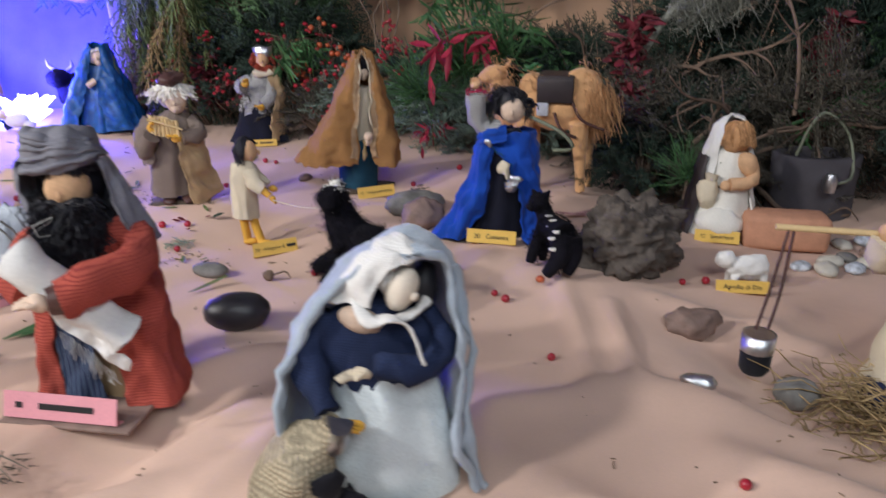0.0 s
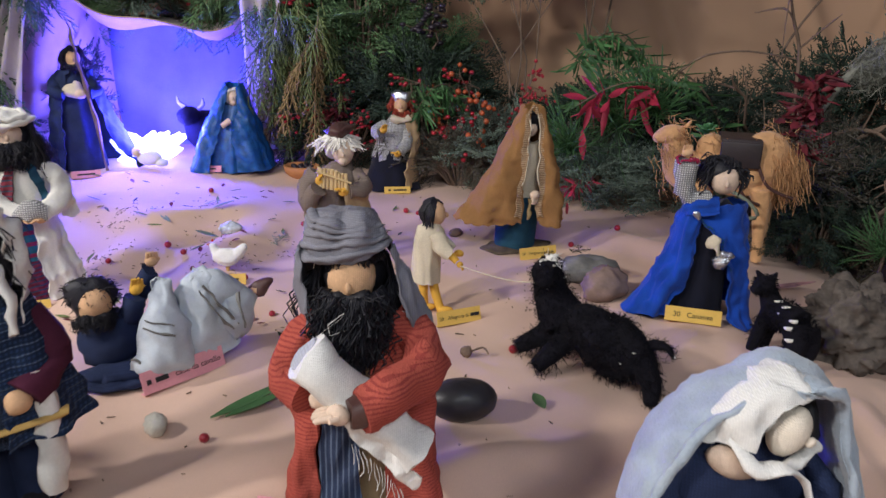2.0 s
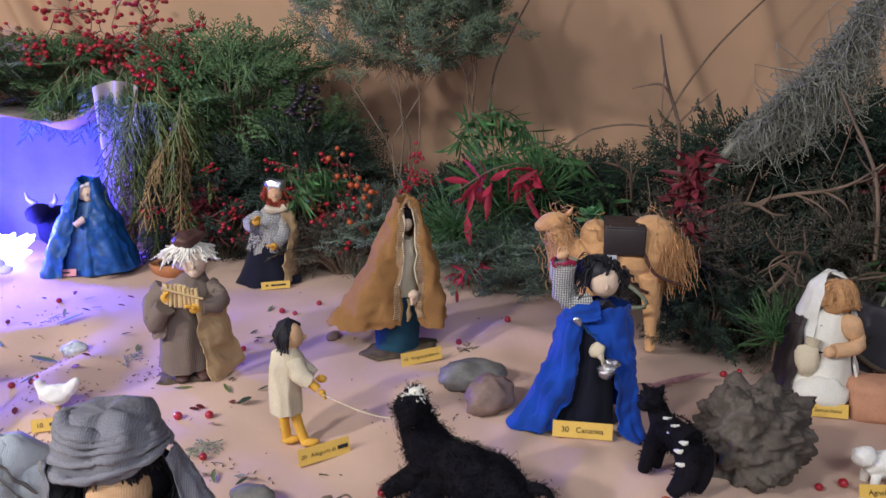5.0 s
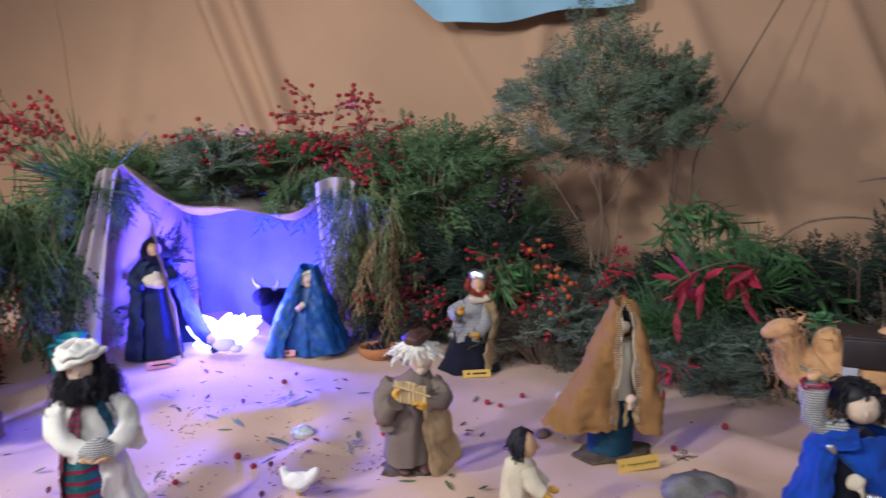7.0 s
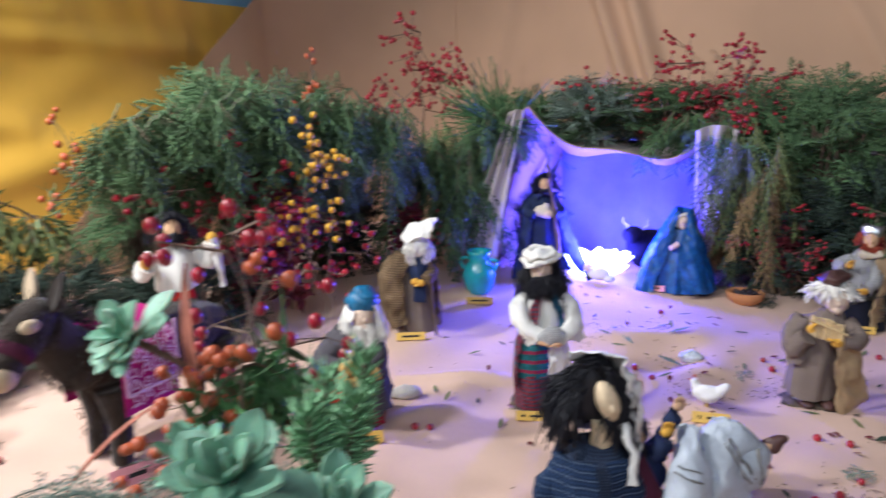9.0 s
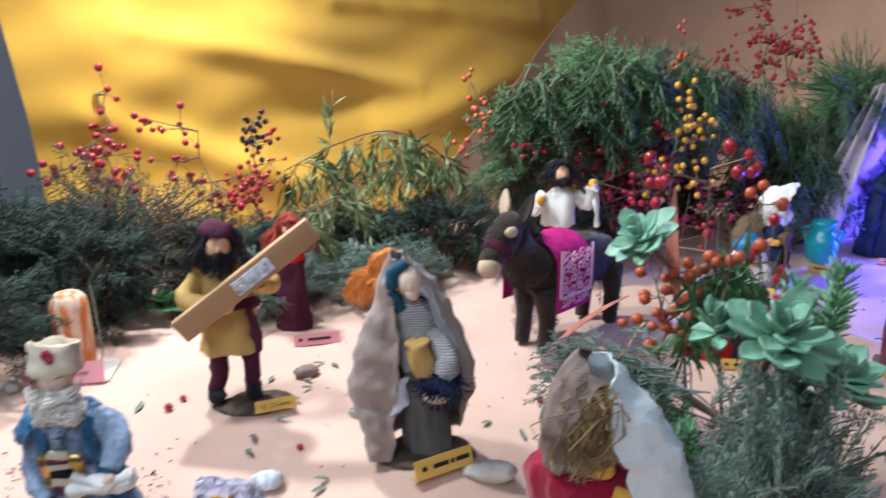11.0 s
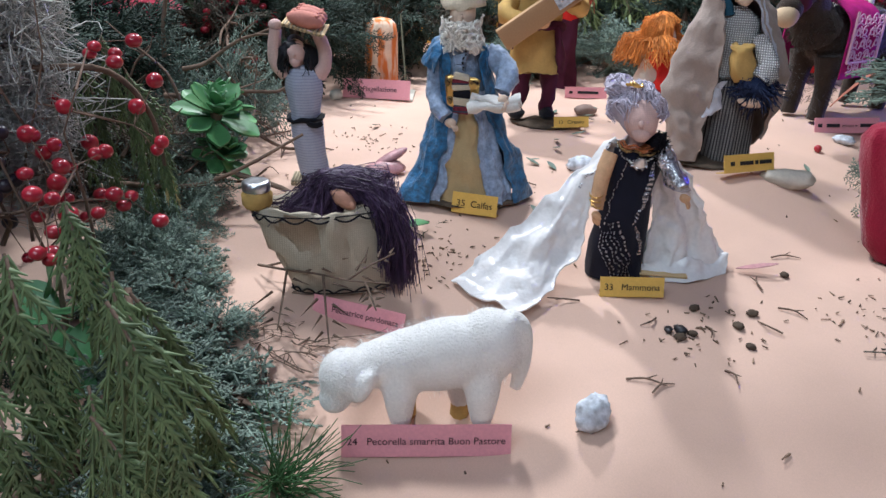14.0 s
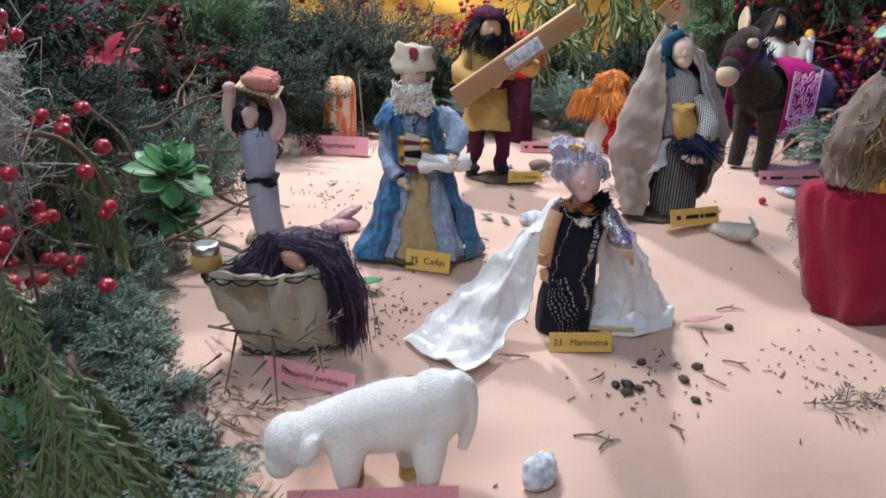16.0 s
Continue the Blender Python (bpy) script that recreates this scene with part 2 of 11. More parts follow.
WELLFELT = mat("charcoal_felt", (0.085, 0.078, 0.088), 0.95, var=0.15, bump=0.4)
TEALGLAZE = mat("turquoise_glaze", (0.03, 0.34, 0.36), 0.25, var=0.2, vscale=50, coat=0.4)
COLUMN = mat("orange_streaked_plaster", (0.74, 0.56, 0.42), 0.8, var=0.2, vscale=55, bump=0.3)
nt = COLUMN.node_tree
bc = nt.nodes["Principled BSDF"].inputs["Base Color"]
co, mp, nz, rp, mx = (nt.nodes.new("ShaderNode" + k) for k in ("TexCoord", "Mapping", "TexNoise", "ValToRGB", "MixRGB"))
mp.inputs["Scale"].default_value = (1.0, 1.0, 0.22)
nz.inputs["Scale"].default_value, nz.inputs["Detail"].default_value = 95, 4
rp.color_ramp.elements[0].position, rp.color_ramp.elements[1].position = 0.47, 0.58
mx.inputs[2].default_value = (0.68, 0.20, 0.05, 1)
nt.links.new(bc.links[0].from_socket, mx.inputs[1])
nt.links.new(co.outputs["Object"], mp.inputs[0])
nt.links.new(mp.outputs[0], nz.inputs[0])
nt.links.new(nz.outputs[0], rp.inputs[0])
nt.links.new(rp.outputs[0], mx.inputs[0])
nt.links.new(mx.outputs[0], bc)
BREAD = mat("pink_bread_dough", (0.55, 0.24, 0.19), 0.85, var=0.12, vscale=90)
SHELLPINK = mat("pink_shell", (0.42, 0.22, 0.23), 0.4, var=0.35, vscale=120)
ROPE = mat("green_grey_rope", (0.20, 0.22, 0.16), 0.9, var=0.2, weave=500)
# emission stands in for the lamp's glare on the clear cellophane
GLOW = mat("self_glowing_cellophane", (0.9, 0.9, 1.0), 0.5, emit=((0.14, 0.15, 1.0), 16.0))
GREENTHUJA = mat("green_thuja", (0.095, 0.175, 0.072), 0.7, var=0.35, vscale=25, island=0.35, rand=0.15, bump=0)
TREEGREEN = mat("feathery_cypress", (0.12, 0.165, 0.105), 0.75, var=0.35, vscale=25, island=0.35, bump=0)
DRYRED = mat("dry_red_leaf", (0.33, 0.11, 0.07), 0.7, var=0.3, vscale=60, bump=0.1)
BLUEJUNIPER = mat("blue_green_juniper", (0.175, 0.235, 0.190), 0.75, var=0.35, vscale=25, island=0.35, rand=0.15, bump=0)
DARKPINE = mat("dark_conifer", (0.024, 0.044, 0.030), 0.75, var=0.4, vscale=25, island=0.4, rand=0.2, bump=0)
FRESHTHUJA = mat("fresh_thuja", (0.125, 0.178, 0.075), 0.6, var=0.35, vscale=20, island=0.3, bump=0)
LIVELYPINE = mat("lively_pine", (0.06, 0.15, 0.05), 0.6, var=0.3, vscale=25, island=0.3, bump=0)
OLIVELEAF = mat("olive_green_leaf", (0.14, 0.185, 0.065), 0.6, var=0.35, vscale=20, island=0.35, bump=0)
DRYLEAF = mat("dry_tan_leaf", (0.28, 0.20, 0.10), 0.85, var=0.3, vscale=20, island=0.35, bump=0)
LICHEN = mat("grey_lichen", (0.26, 0.265, 0.225), 0.95, var=0.25, vscale=30, island=0.3, bump=0)
HEATHER = mat("grey_dry_heather", (0.105, 0.095, 0.075), 0.9, var=0.3, vscale=25, island=0.35, bump=0)
REDLEAF = mat("scarlet_leaf", (0.38, 0.025, 0.06), 0.55, var=0.25, vscale=40, island=0.25, bump=0.1)
WINELEAF = mat("wine_red_leaf", (0.15, 0.02, 0.03), 0.6, var=0.35, vscale=40, island=0.4, bump=0)
REDBERRY = mat("red_berry", (0.33, 0.012, 0.028), 0.3, var=0.2, vscale=120, island=0.3, rand=0.15, bump=0, coat=0.3)
DARKBERRY = mat("black_berry", (0.018, 0.012, 0.022), 0.4, var=0.3, island=0.3, bump=0)
YELLOWBERRY = mat("yellow_berry", (0.62, 0.34, 0.015), 0.4, var=0.2, island=0.2, bump=0)
ORANGEBERRY = mat("orange_berry", (0.42, 0.085, 0.028), 0.4, var=0.25, island=0.25, bump=0)
SUCCULENT = mat("teal_succulent", (0.17, 0.33, 0.225), 0.55, var=0.4, vscale=40, island=0.12, bump=0.1, subsurf=0.15)
PALELICHEN = mat("pale_beard_lichen", (0.42, 0.42, 0.40), 0.95, var=0.2, vscale=30, island=0.3, bump=0)
THUJATIP = mat("yellowed_thuja_tip", (0.50, 0.42, 0.18), 0.7, var=0.2, island=0.2, bump=0)
SEDUM = mat("light_green_sedum", (0.18, 0.36, 0.18), 0.5, var=0.25, vscale=40, island=0.25, bump=0)
SUCCGREEN = mat("fresh_green_succulent", (0.075, 0.21, 0.075), 0.45, var=0.25, vscale=40, island=0.2, bump=0.1)
LITTER = mat("dry_plant_litter", (0.21, 0.15, 0.105), 0.9, var=0.4, vscale=40, island=0.5, bump=0)

NIGHT = mat("blue_black_jersey", (0.0075, 0.0085, 0.020), 0.85, var=0.25, bump=0.3, bscale=900, sheen=0.1)
SEQUIN = mat("silver_sequins", (0.55, 0.56, 0.60), 0.25, 0.9, var=0.55, vscale=420, bump=1.0, bscale=420)
AMBERBEAD = mat("amber_beads", (0.42, 0.12, 0.03), 0.35, var=0.3, vscale=200, coat=0.4)
BRASSBEAD = mat("antique_brass", (0.30, 0.20, 0.08), 0.4, 0.8, var=0.3, vscale=200)
VELVETBLUE = mat("peacock_blue_velvet", (0.016, 0.105, 0.24), 0.6, var=0.55, vscale=150, fine=0.35, fscale=420, bump=0.9, bscale=330, sheen=0.25)
PALEVELVET = mat("pale_blue_velvet", (0.27, 0.35, 0.50), 0.6, var=0.3, vscale=170, fine=0.25, fscale=420, bump=0.8, bscale=330, sheen=0.2)
KHAKI = mat("khaki_linen", (0.47, 0.36, 0.19), 0.92, var=0.10, weave=900, wdepth=0.15)

NAVYSTRIPE = mat("navy_ribbed_stripe", (0.030, 0.042, 0.085), 0.9, var=0.2, stripe=(260, 0, (0.10, 0.13, 0.20), 0.3), bump=0.5)

BROWNFACE = mat("brown_pink_skin", (0.50, 0.27, 0.19), 0.85, var=0.15, vscale=90, weave=900, wdepth=0.12, bump=0.3)
STOCKING = mat("yellowish_stocking_skin", (0.70, 0.55, 0.36), 0.85, var=0.08, vscale=90, weave=900, wdepth=0.12, bump=0.3)
WHITESKIN = mat("cream_stocking_skin", (0.74, 0.66, 0.55), 0.85, var=0.08, vscale=90, weave=900, wdepth=0.12, bump=0.3)

# ---- mesh tools ----


class Sculpt:
    """Gathers vertices and faces with their materials, for one mesh."""

    def __init__(self):
        self.v, self.f, self.mi, self.sm, self.mats, self.n, self.kinds = [], [], [], [], [], 0, []

    def add(self, verts, faces, material, smooth=True):
        if material not in self.mats:
            self.mats.append(material)
        k = self.mats.index(material)
        verts = np.asarray(verts, float).reshape(-1, 3)
        self.v.append(verts)
        self.kinds.append(material.name)
        self.f += [tuple(i + self.n for i in q) for q in faces]
        self.mi += [k] * len(faces)
        self.sm += [smooth] * len(faces)
        self.n += len(verts)
        return self

    def grid(self, P, material, wrap=False, smooth=True):
        r, c = P.shape[:2]
        faces = []
        for i in range(r - 1):
            for j in range(c if wrap else c - 1):
                k = (j + 1) % c
                faces.append((i * c + j, i * c + k, (i + 1) * c + k, (i + 1) * c + j))
        return self.add(P.reshape(-1, 3), faces, material, smooth)

    def sheet(self, P, material, thick=0.0012, inner=None):
        """A cloth over a grid of places, with a real thickness and closed edges."""
        du = np.gradient(P, axis=0)
        dv = np.gradient(P, axis=1)
        nn = np.cross(du, dv)
        nn /= np.linalg.norm(nn, axis=2, keepdims=True) + 1e-12
        Q = P - nn * thick
        r, c = P.shape[:2]
        self.grid(P, material)
        self.grid(Q[:, ::-1], inner or material)
        rim = list(range(c)) + [i * c + c - 1 for i in range(1, r)] + [(r - 1) * c + j for j in range(c - 2, -1, -1)] + [i * c for i in range(r - 2, 0, -1)]
        A, B = P.reshape(-1, 3)[rim], Q.reshape(-1, 3)[rim]
        self.grid(np.stack([A, B]), material, wrap=True)
        return self

    def lathe(self, rows, material, seg=36, folds=0, amp=0.0, phase=0.0, arc=None, thick=0.0, cap=True, inner=None):
        """Rings (z, rx, ry, cx, cy[, fold]) up an axis; angle 0 looks to -y and 90 to +x. arc: an open cloak."""
        rows = [tuple(r) + (0,) * (5 - len(r)) if len(r) < 5 else tuple(r) for r in rows]
        a = np.radians(np.linspace(*arc, seg)) if arc else np.linspace(0, 2 * np.pi, seg, endpoint=False)
        P = np.zeros((len(rows), len(a), 3))
        for i, r in enumerate(rows):
            w = r[5] if len(r) > 5 else 1 - i / (len(rows) - 1)
            k = 1 + amp * w * (np.sin(folds * a + phase + 0.5 * np.sin(2 * a + i)) + 0.35 * np.sin((folds * 1.7) * 0 + (folds + 3) * a + 2 * phase))
            P[i, :, 0] = r[3] + r[1] * k * np.sin(a)
            P[i, :, 1] = r[4] - r[2] * k * np.cos(a)
            P[i, :, 2] = r[0]
        if arc:
            return self.sheet(P[:, ::-1], material, thick or 0.0015, inner)
        self.grid(P, material, wrap=True)
        if cap:
            c = P.shape[1]
            self.add(P[-1], [tuple(range(c))], material)
            self.add(P[0], [tuple(range(c - 1, -1, -1))], material)
        return self

    def ell(self, c, r, material, rot=None, seg=16, rings=10, rough=0.0, seed=0.0):
        u = np.linspace(0, np.pi, rings + 1)[:, None]
        w = np.linspace(0, 2 * np.pi, seg, endpoint=False)[None, :]
        P = np.stack([np.sin(u) * np.cos(w), np.sin(u) * np.sin(w), -np.cos(u) + 0 * w], -1)
        if rough:
            k = np.array([[noise.fractal(Vector(p) * 1.7 + Vector((seed, seed, 0)), 0.6, 2.1, 4) for p in row] for row in P])
            P = P * (1 + rough * k[..., None])
            P[0], P[-1] = P[0].mean(0), P[-1].mean(0)
        P = P * np.array(r if hasattr(r, "__len__") else (r, r, r))
        if rot:
            P = P @ np.array(Euler([radians(k) for k in rot]).to_matrix()).T
        return self.grid(P + np.array(c), material, wrap=True)

    def tube(self, pts, rad, material, seg=8, flat=1.0):
        p = np.array(pts, float)
        r = np.array(rad if hasattr(rad, "__len__") else [rad] * len(p), float)
        if len(p) > 2:
            s = np.linspace(0, 1, len(p))
            t = np.linspace(0, 1, max(len(p) * 3, 6))
            idx = np.clip(np.searchsorted(s, t, side="right") - 1, 0, len(p) - 2)
            q = np.zeros((len(t), 3))
            for k, (i, tt) in enumerate(zip(idx, t)):
                a, b = p[i], p[i + 1]
                ta = (p[min(i + 1, len(p) - 1)] - p[max(i - 1, 0)]) / 2
                tb = (p[min(i + 2, len(p) - 1)] - p[i]) / 2
                x = (tt - s[i]) / (s[i + 1] - s[i])
                q[k] = (2 * x**3 - 3 * x**2 + 1) * a + (x**3 - 2 * x**2 + x) * ta + (-2 * x**3 + 3 * x**2) * b + (x**3 - x**2) * tb
            r = np.interp(t, s, r)
            p = q
        d = np.gradient(p, axis=0)
        d /= np.linalg.norm(d, axis=1, keepdims=True) + 1e-12
        ref = np.array([0, 0, 1.0]) if abs(d[:, 2]).mean() < 0.8 else np.array([1.0, 0, 0])
        e1 = np.cross(d, ref)
        e1 /= np.linalg.norm(e1, axis=1, keepdims=True) + 1e-12
        e2 = np.cross(d, e1)
        a = np.linspace(0, 2 * np.pi, seg, endpoint=False)
        P = p[:, None] + r[:, None, None] * (np.cos(a)[None, :, None] * e1[:, None] + flat * np.sin(a)[None, :, None] * e2[:, None])
        self.grid(P, material, wrap=True)
        self.add(P[0], [tuple(range(seg))], material)
        self.add(P[-1], [tuple(range(seg - 1, -1, -1))], material)
        return self

    def box(self, c, size, material, rot=None, bevel=0.0):
        bm = bmesh.new()
        bmesh.ops.create_cube(bm, size=1)
        for v in bm.verts:
            v.co = Vector((v.co.x * size[0], v.co.y * size[1], v.co.z * size[2]))
        if bevel:
            bmesh.ops.bevel(bm, geom=bm.edges[:], offset=bevel, segments=2, affect="EDGES", profile=0.5)
        m = Matrix.LocRotScale(c, Euler([radians(k) for k in rot]) if rot else None, None)
        bm.transform(m)
        bm.verts.index_update()
        self.add([v.co[:] for v in bm.verts], [[v.index for v in f.verts] for f in bm.faces], material, bool(bevel))
        bm.free()
        return self

    def segments(self, A, B, ra, rb, material, sides=3):
        """Many thin tapered prisms at once: twigs, needles, hair."""
        A, B = np.asarray(A, float), np.asarray(B, float)
        n = len(A)
        ra, rb = np.broadcast_to(ra, n), np.broadcast_to(rb, n)
        d = B - A
        d /= np.linalg.norm(d, axis=1, keepdims=True) + 1e-12
        ref = np.where(np.abs(d[:, 2:3]) < 0.9, np.array([[0, 0, 1.0]]), np.array([[1.0, 0, 0]]))
        e1 = np.cross(d, ref)
        e1 /= np.linalg.norm(e1, axis=1, keepdims=True)
        e2 = np.cross(d, e1)
        a = np.linspace(0, 2 * np.pi, sides, endpoint=False)
        ring = np.cos(a)[None, :, None] * e1[:, None] + np.sin(a)[None, :, None] * e2[:, None]
        V = np.concatenate([A[:, None] + ra[:, None, None] * ring, B[:, None] + rb[:, None, None] * ring], 1).reshape(-1, 3)
        faces = []
        for k in range(n):
            o = k * 2 * sides
            for j in range(sides):
                jj = (j + 1) % sides
                faces.append((o + j, o + jj, o + sides + jj, o + sides + j))
        return self.add(V, faces, material)

    def cones(self, A, B, ra, material):
        """Many small three-sided spikes: scale leaves."""
        A, B = np.asarray(A, float), np.asarray(B, float)
        n = len(A)
        ra = np.broadcast_to(ra, n)
        d = B - A
        d /= np.linalg.norm(d, axis=1, keepdims=True) + 1e-12
        ref = np.where(np.abs(d[:, 2:3]) < 0.9, np.array([[0, 0, 1.0]]), np.array([[1.0, 0, 0]]))
        e1 = np.cross(d, ref)
        e1 /= np.linalg.norm(e1, axis=1, keepdims=True)
        e2 = np.cross(d, e1)
        a = np.linspace(0, 2 * np.pi, 3, endpoint=False)
        ring = np.cos(a)[None, :, None] * e1[:, None] + np.sin(a)[None, :, None] * e2[:, None]
        V = np.concatenate([(A + (B - A) * 0.3)[:, None] + ra[:, None, None] * ring, B[:, None]], 1).reshape(-1, 3)
        faces = []
        for k in range(n):
            o = 4 * k
            faces += [(o, o + 1, o + 3), (o + 1, o + 2, o + 3), (o + 2, o, o + 3)]
        return self.add(V, faces, material)

    def strands(self, roots, tips, sag, r, material, wob=0.1, rng=None, parts=3):
        """Hair: strands from roots to tips, hanging by sag and a little unruly."""
        rng = rng or np.random.default_rng(1)
        roots, tips = np.asarray(roots, float), np.asarray(tips, float)
        L = np.linalg.norm(tips - roots, axis=1, keepdims=True)
        w1, w2 = rng.normal(0, wob, roots.shape) * L, rng.normal(0, wob, roots.shape) * L
        prev = roots
        for k in range(1, parts + 1):
            t = k / parts
            p = roots + (tips - roots) * t + w1 * np.sin(t * 3.1) + w2 * np.sin(t * 6.3)
            p[:, 2] += sag * 4 * t * (1 - t)
            self.segments(prev, p, r * (1 - 0.5 * (t - 1 / parts)), r * (1 - 0.5 * t), material)
            prev = p
        return self

    def leaf(self, base, tip, width, material, normal=(0, 0, 1), curl=0.2, thick=0.0004, n=6, power=1.0):
        """A pointed leaf blade with a mid fold and a little thickness."""
        b, t = np.array(base, float), np.array(tip, float)
        d = t - b
        L = np.linalg.norm(d)
        side = np.cross(d, normal)
        side /= np.linalg.norm(side) + 1e-12
        up = np.cross(side, d) / L
        P = np.zeros((n, 5, 3))
        for i in range(n):
            s = i / (n - 1)
            w = width * 0.5 * max(math.sin(math.pi * min(1, s**power * 0.94 + 0.03)) ** 0.8, 0.02)
            c = b + d * s - up * curl * L * s * s
            for j in range(5):
                x = (j - 2) / 2
                P[i, j] = c + side * w * x + up * abs(x) * w * 0.25
        return self.sheet(P, material, thick)

    def build(self, name, parent=None):
        me = bpy.data.meshes.new(name)
        V = np.concatenate(self.v)
        me.from_pydata(V.tolist(), [], self.f)
        for m in self.mats:
            me.materials.append(m)
        me.polygons.foreach_set("material_index", self.mi)
        me.polygons.foreach_set("use_smooth", self.sm)
        me.update()
        ob = new(name, me)
        if parent:
            ob.parent = parent
        return ob


def part(name, s, parent, label=""):
    return tagged(s.build(name, parent), label)


def thing(name, label, category, group="", kind=""):
    """An Empty that carries the parts of a thing."""
    return tagged(new(name), label, category, group, kind)


def smooth(a, b, v):
    u = np.clip((np.asarray(v, float) - a) / (b - a), 0, 1)
    return u * u * (3 - 2 * u)


def ridge(x, y, x0, y0, x1, y1, w, a):
    dx, dy = x1 - x0, y1 - y0
    t = np.clip(((x - x0) * dx + (y - y0) * dy) / (dx * dx + dy * dy), 0, 1)
    d2 = (x - x0 - t * dx) ** 2 + (y - y0 - t * dy) ** 2
    return a * np.exp(-d2 / (w * w)) * (1 - 0.4 * np.abs(2 * t - 1))


def height(x, y):
    """The lie of the sand-coloured cloth."""
    x, y = np.asarray(x, float), np.asarray(y, float)
    z = 0.030 * np.exp(-(((x + 0.72) / 0.35) ** 2) - ((y - 1.25) / 0.28) ** 2)
    z = z + 0.028 * (1 - smooth(-1.15, -0.6, x))
    z = z - 0.042 * np.exp(-(((x + 0.60) / 0.2) ** 2) - ((y + 0.47) / 0.25) ** 2)
    z = z - 0.035 * smooth(0.12, 0.4, x) + 0.018 * np.exp(-(((x + 0.855) / 0.09) ** 2) - ((y - 0.055) / 0.09) ** 2)
    z = z - 0.055 * smooth(-0.63, -0.46, x) * (1 - smooth(-0.14, 0.0, y)) * smooth(-0.42, -0.30, y)
    z = z + 0.0025 * np.sin(9 * x + 2.0 * np.sin(5 * y)) * np.sin(8 * y + 1.3) + 0.0012 * np.sin(31 * x + 3 * np.sin(11 * y)) * np.sin(23 * y)
    return z


def folds(x, y):
    """Wrinkles of the cloth between the things."""
    z = ridge(x, y, -0.19, 0.33, -0.04, 0.46, 0.022, 0.016) + ridge(x, y, -0.13, 0.24, -0.02, 0.40, 0.018, 0.012)
    z = z + ridge(x, y, -0.30, 0.27, -0.16, 0.30, 0.02, 0.012) + ridge(x, y, -0.42, 0.22, -0.25, 0.26, 0.025, 0.013)
    z = z + ridge(x, y, 0.125, 0.66, 0.12, 0.44, 0.010, 0.008) + ridge(x, y, 0.12, 0.43, 0.27, 0.385, 0.016, 0.010)
    z = z + ridge(x, y, 0.05, 0.33, 0.20, 0.27, 0.02, 0.010) + ridge(x, y, 0.22, 0.62, 0.36, 0.55, 0.018, 0.009)
    z = z + ridge(x, y, -0.62, 0.86, -0.50, 0.93, 0.03, 0.010) + ridge(x, y, -0.66, 0.98, -0.55, 1.04, 0.028, 0.012)
    z = z + ridge(x, y, -0.86, 0.70, -0.72, 0.80, 0.012, 0.008) + ridge(x, y, -0.80, 0.60, -0.76, 0.66, 0.015, 0.012)
    z = z + ridge(x, y, 0.02, 1.02, 0.16, 0.92, 0.03, 0.012) + ridge(x, y, -0.02, 0.70, 0.02, 0.86, 0.02, 0.007)
    z = z + ridge(x, y, -0.60, 0.52, -0.52, 0.44, 0.03, 0.010) + ridge(x, y, -0.70, -0.22, -0.58, -0.30, 0.03, 0.006)
    for x0, y0, x1, y1, w, a in ((-0.305, 0.29, -0.272, 0.362, 0.013, 0.012), (-0.205, 0.445, -0.085, 0.50, 0.018, 0.013), (-0.19, 0.345, -0.115, 0.44, 0.016, 0.014), (-0.145, 0.29, -0.085, 0.42, 0.014, 0.012), (-0.26, 0.24, -0.15, 0.33, 0.018, 0.014),
                                 (0.166, 0.589, 0.153, 0.437, 0.009, 0.009), (0.04, 0.40, 0.15, 0.425, 0.016, 0.010), (0.153, 0.437, 0.30, 0.39, 0.012, 0.010), (0.20, 0.36, 0.33, 0.30, 0.02, 0.014), (-0.40, 0.42, -0.30, 0.47, 0.022, 0.008), (-0.12, 0.86, 0.0, 0.92, 0.02, 0.008), (0.0, 0.62, 0.05, 0.70, 0.014, 0.008), (0.27, 0.55, 0.37, 0.62, 0.014, 0.010)):
        z = z + ridge(x, y, x0, y0, x1, y1, w, a)
    front = np.exp(-(((x + 0.05) / 0.42) ** 2) - ((y - 0.33) / 0.20) ** 2)
    z = z + 0.011 * front * (np.sin(21 * x - 13 * y + 1.6 * np.sin(9 * y + 4 * x)) + 0.5 * np.sin(37 * x + 11 * y + 2))
    calm = 1 - 0.85 * (1 - smooth(-0.02, 0.15, y)) * (1 - smooth(-0.40, -0.30, x))
    z = z + calm * 0.004 * (np.sin(12 * x + 17 * y + 2 * np.sin(6 * x)) * np.sin(9 * x - 8 * y)) + 0.0018 * np.sin(46 * x - 29 * y + 2 * np.sin(14 * y)) * np.sin(17 * x + 5 * y)
    z = z + 0.010 * np.exp(-(((x + 0.62) / 0.2) ** 2) - ((y - 0.85) / 0.22) ** 2) * np.sin(34 * x + 20 * y + 2.2 * np.sin(13 * y - 7 * x))
    return z


def ground_z(x, y):
    return float(height(x, y) + folds(np.float64(x), np.float64(y)))


def fused(s, material, voxel=0.0018, rounds=5):
    """Lumps blended into one soft skin."""
    o = s.build("lump")
    md = o.modifiers.new("fuse", "REMESH")
    md.mode, md.voxel_size = "VOXEL", voxel
    sm = o.modifiers.new("soften", "SMOOTH")
    sm.factor, sm.iterations = 0.5, rounds
    bpy.context.view_layer.update()
    me = bpy.data.meshes.new_from_object(o.evaluated_get(bpy.context.evaluated_depsgraph_get()))
    bpy.data.objects.remove(o)
    return Sculpt().add([v.co[:] for v in me.vertices], [list(p.vertices) for p in me.polygons], material)


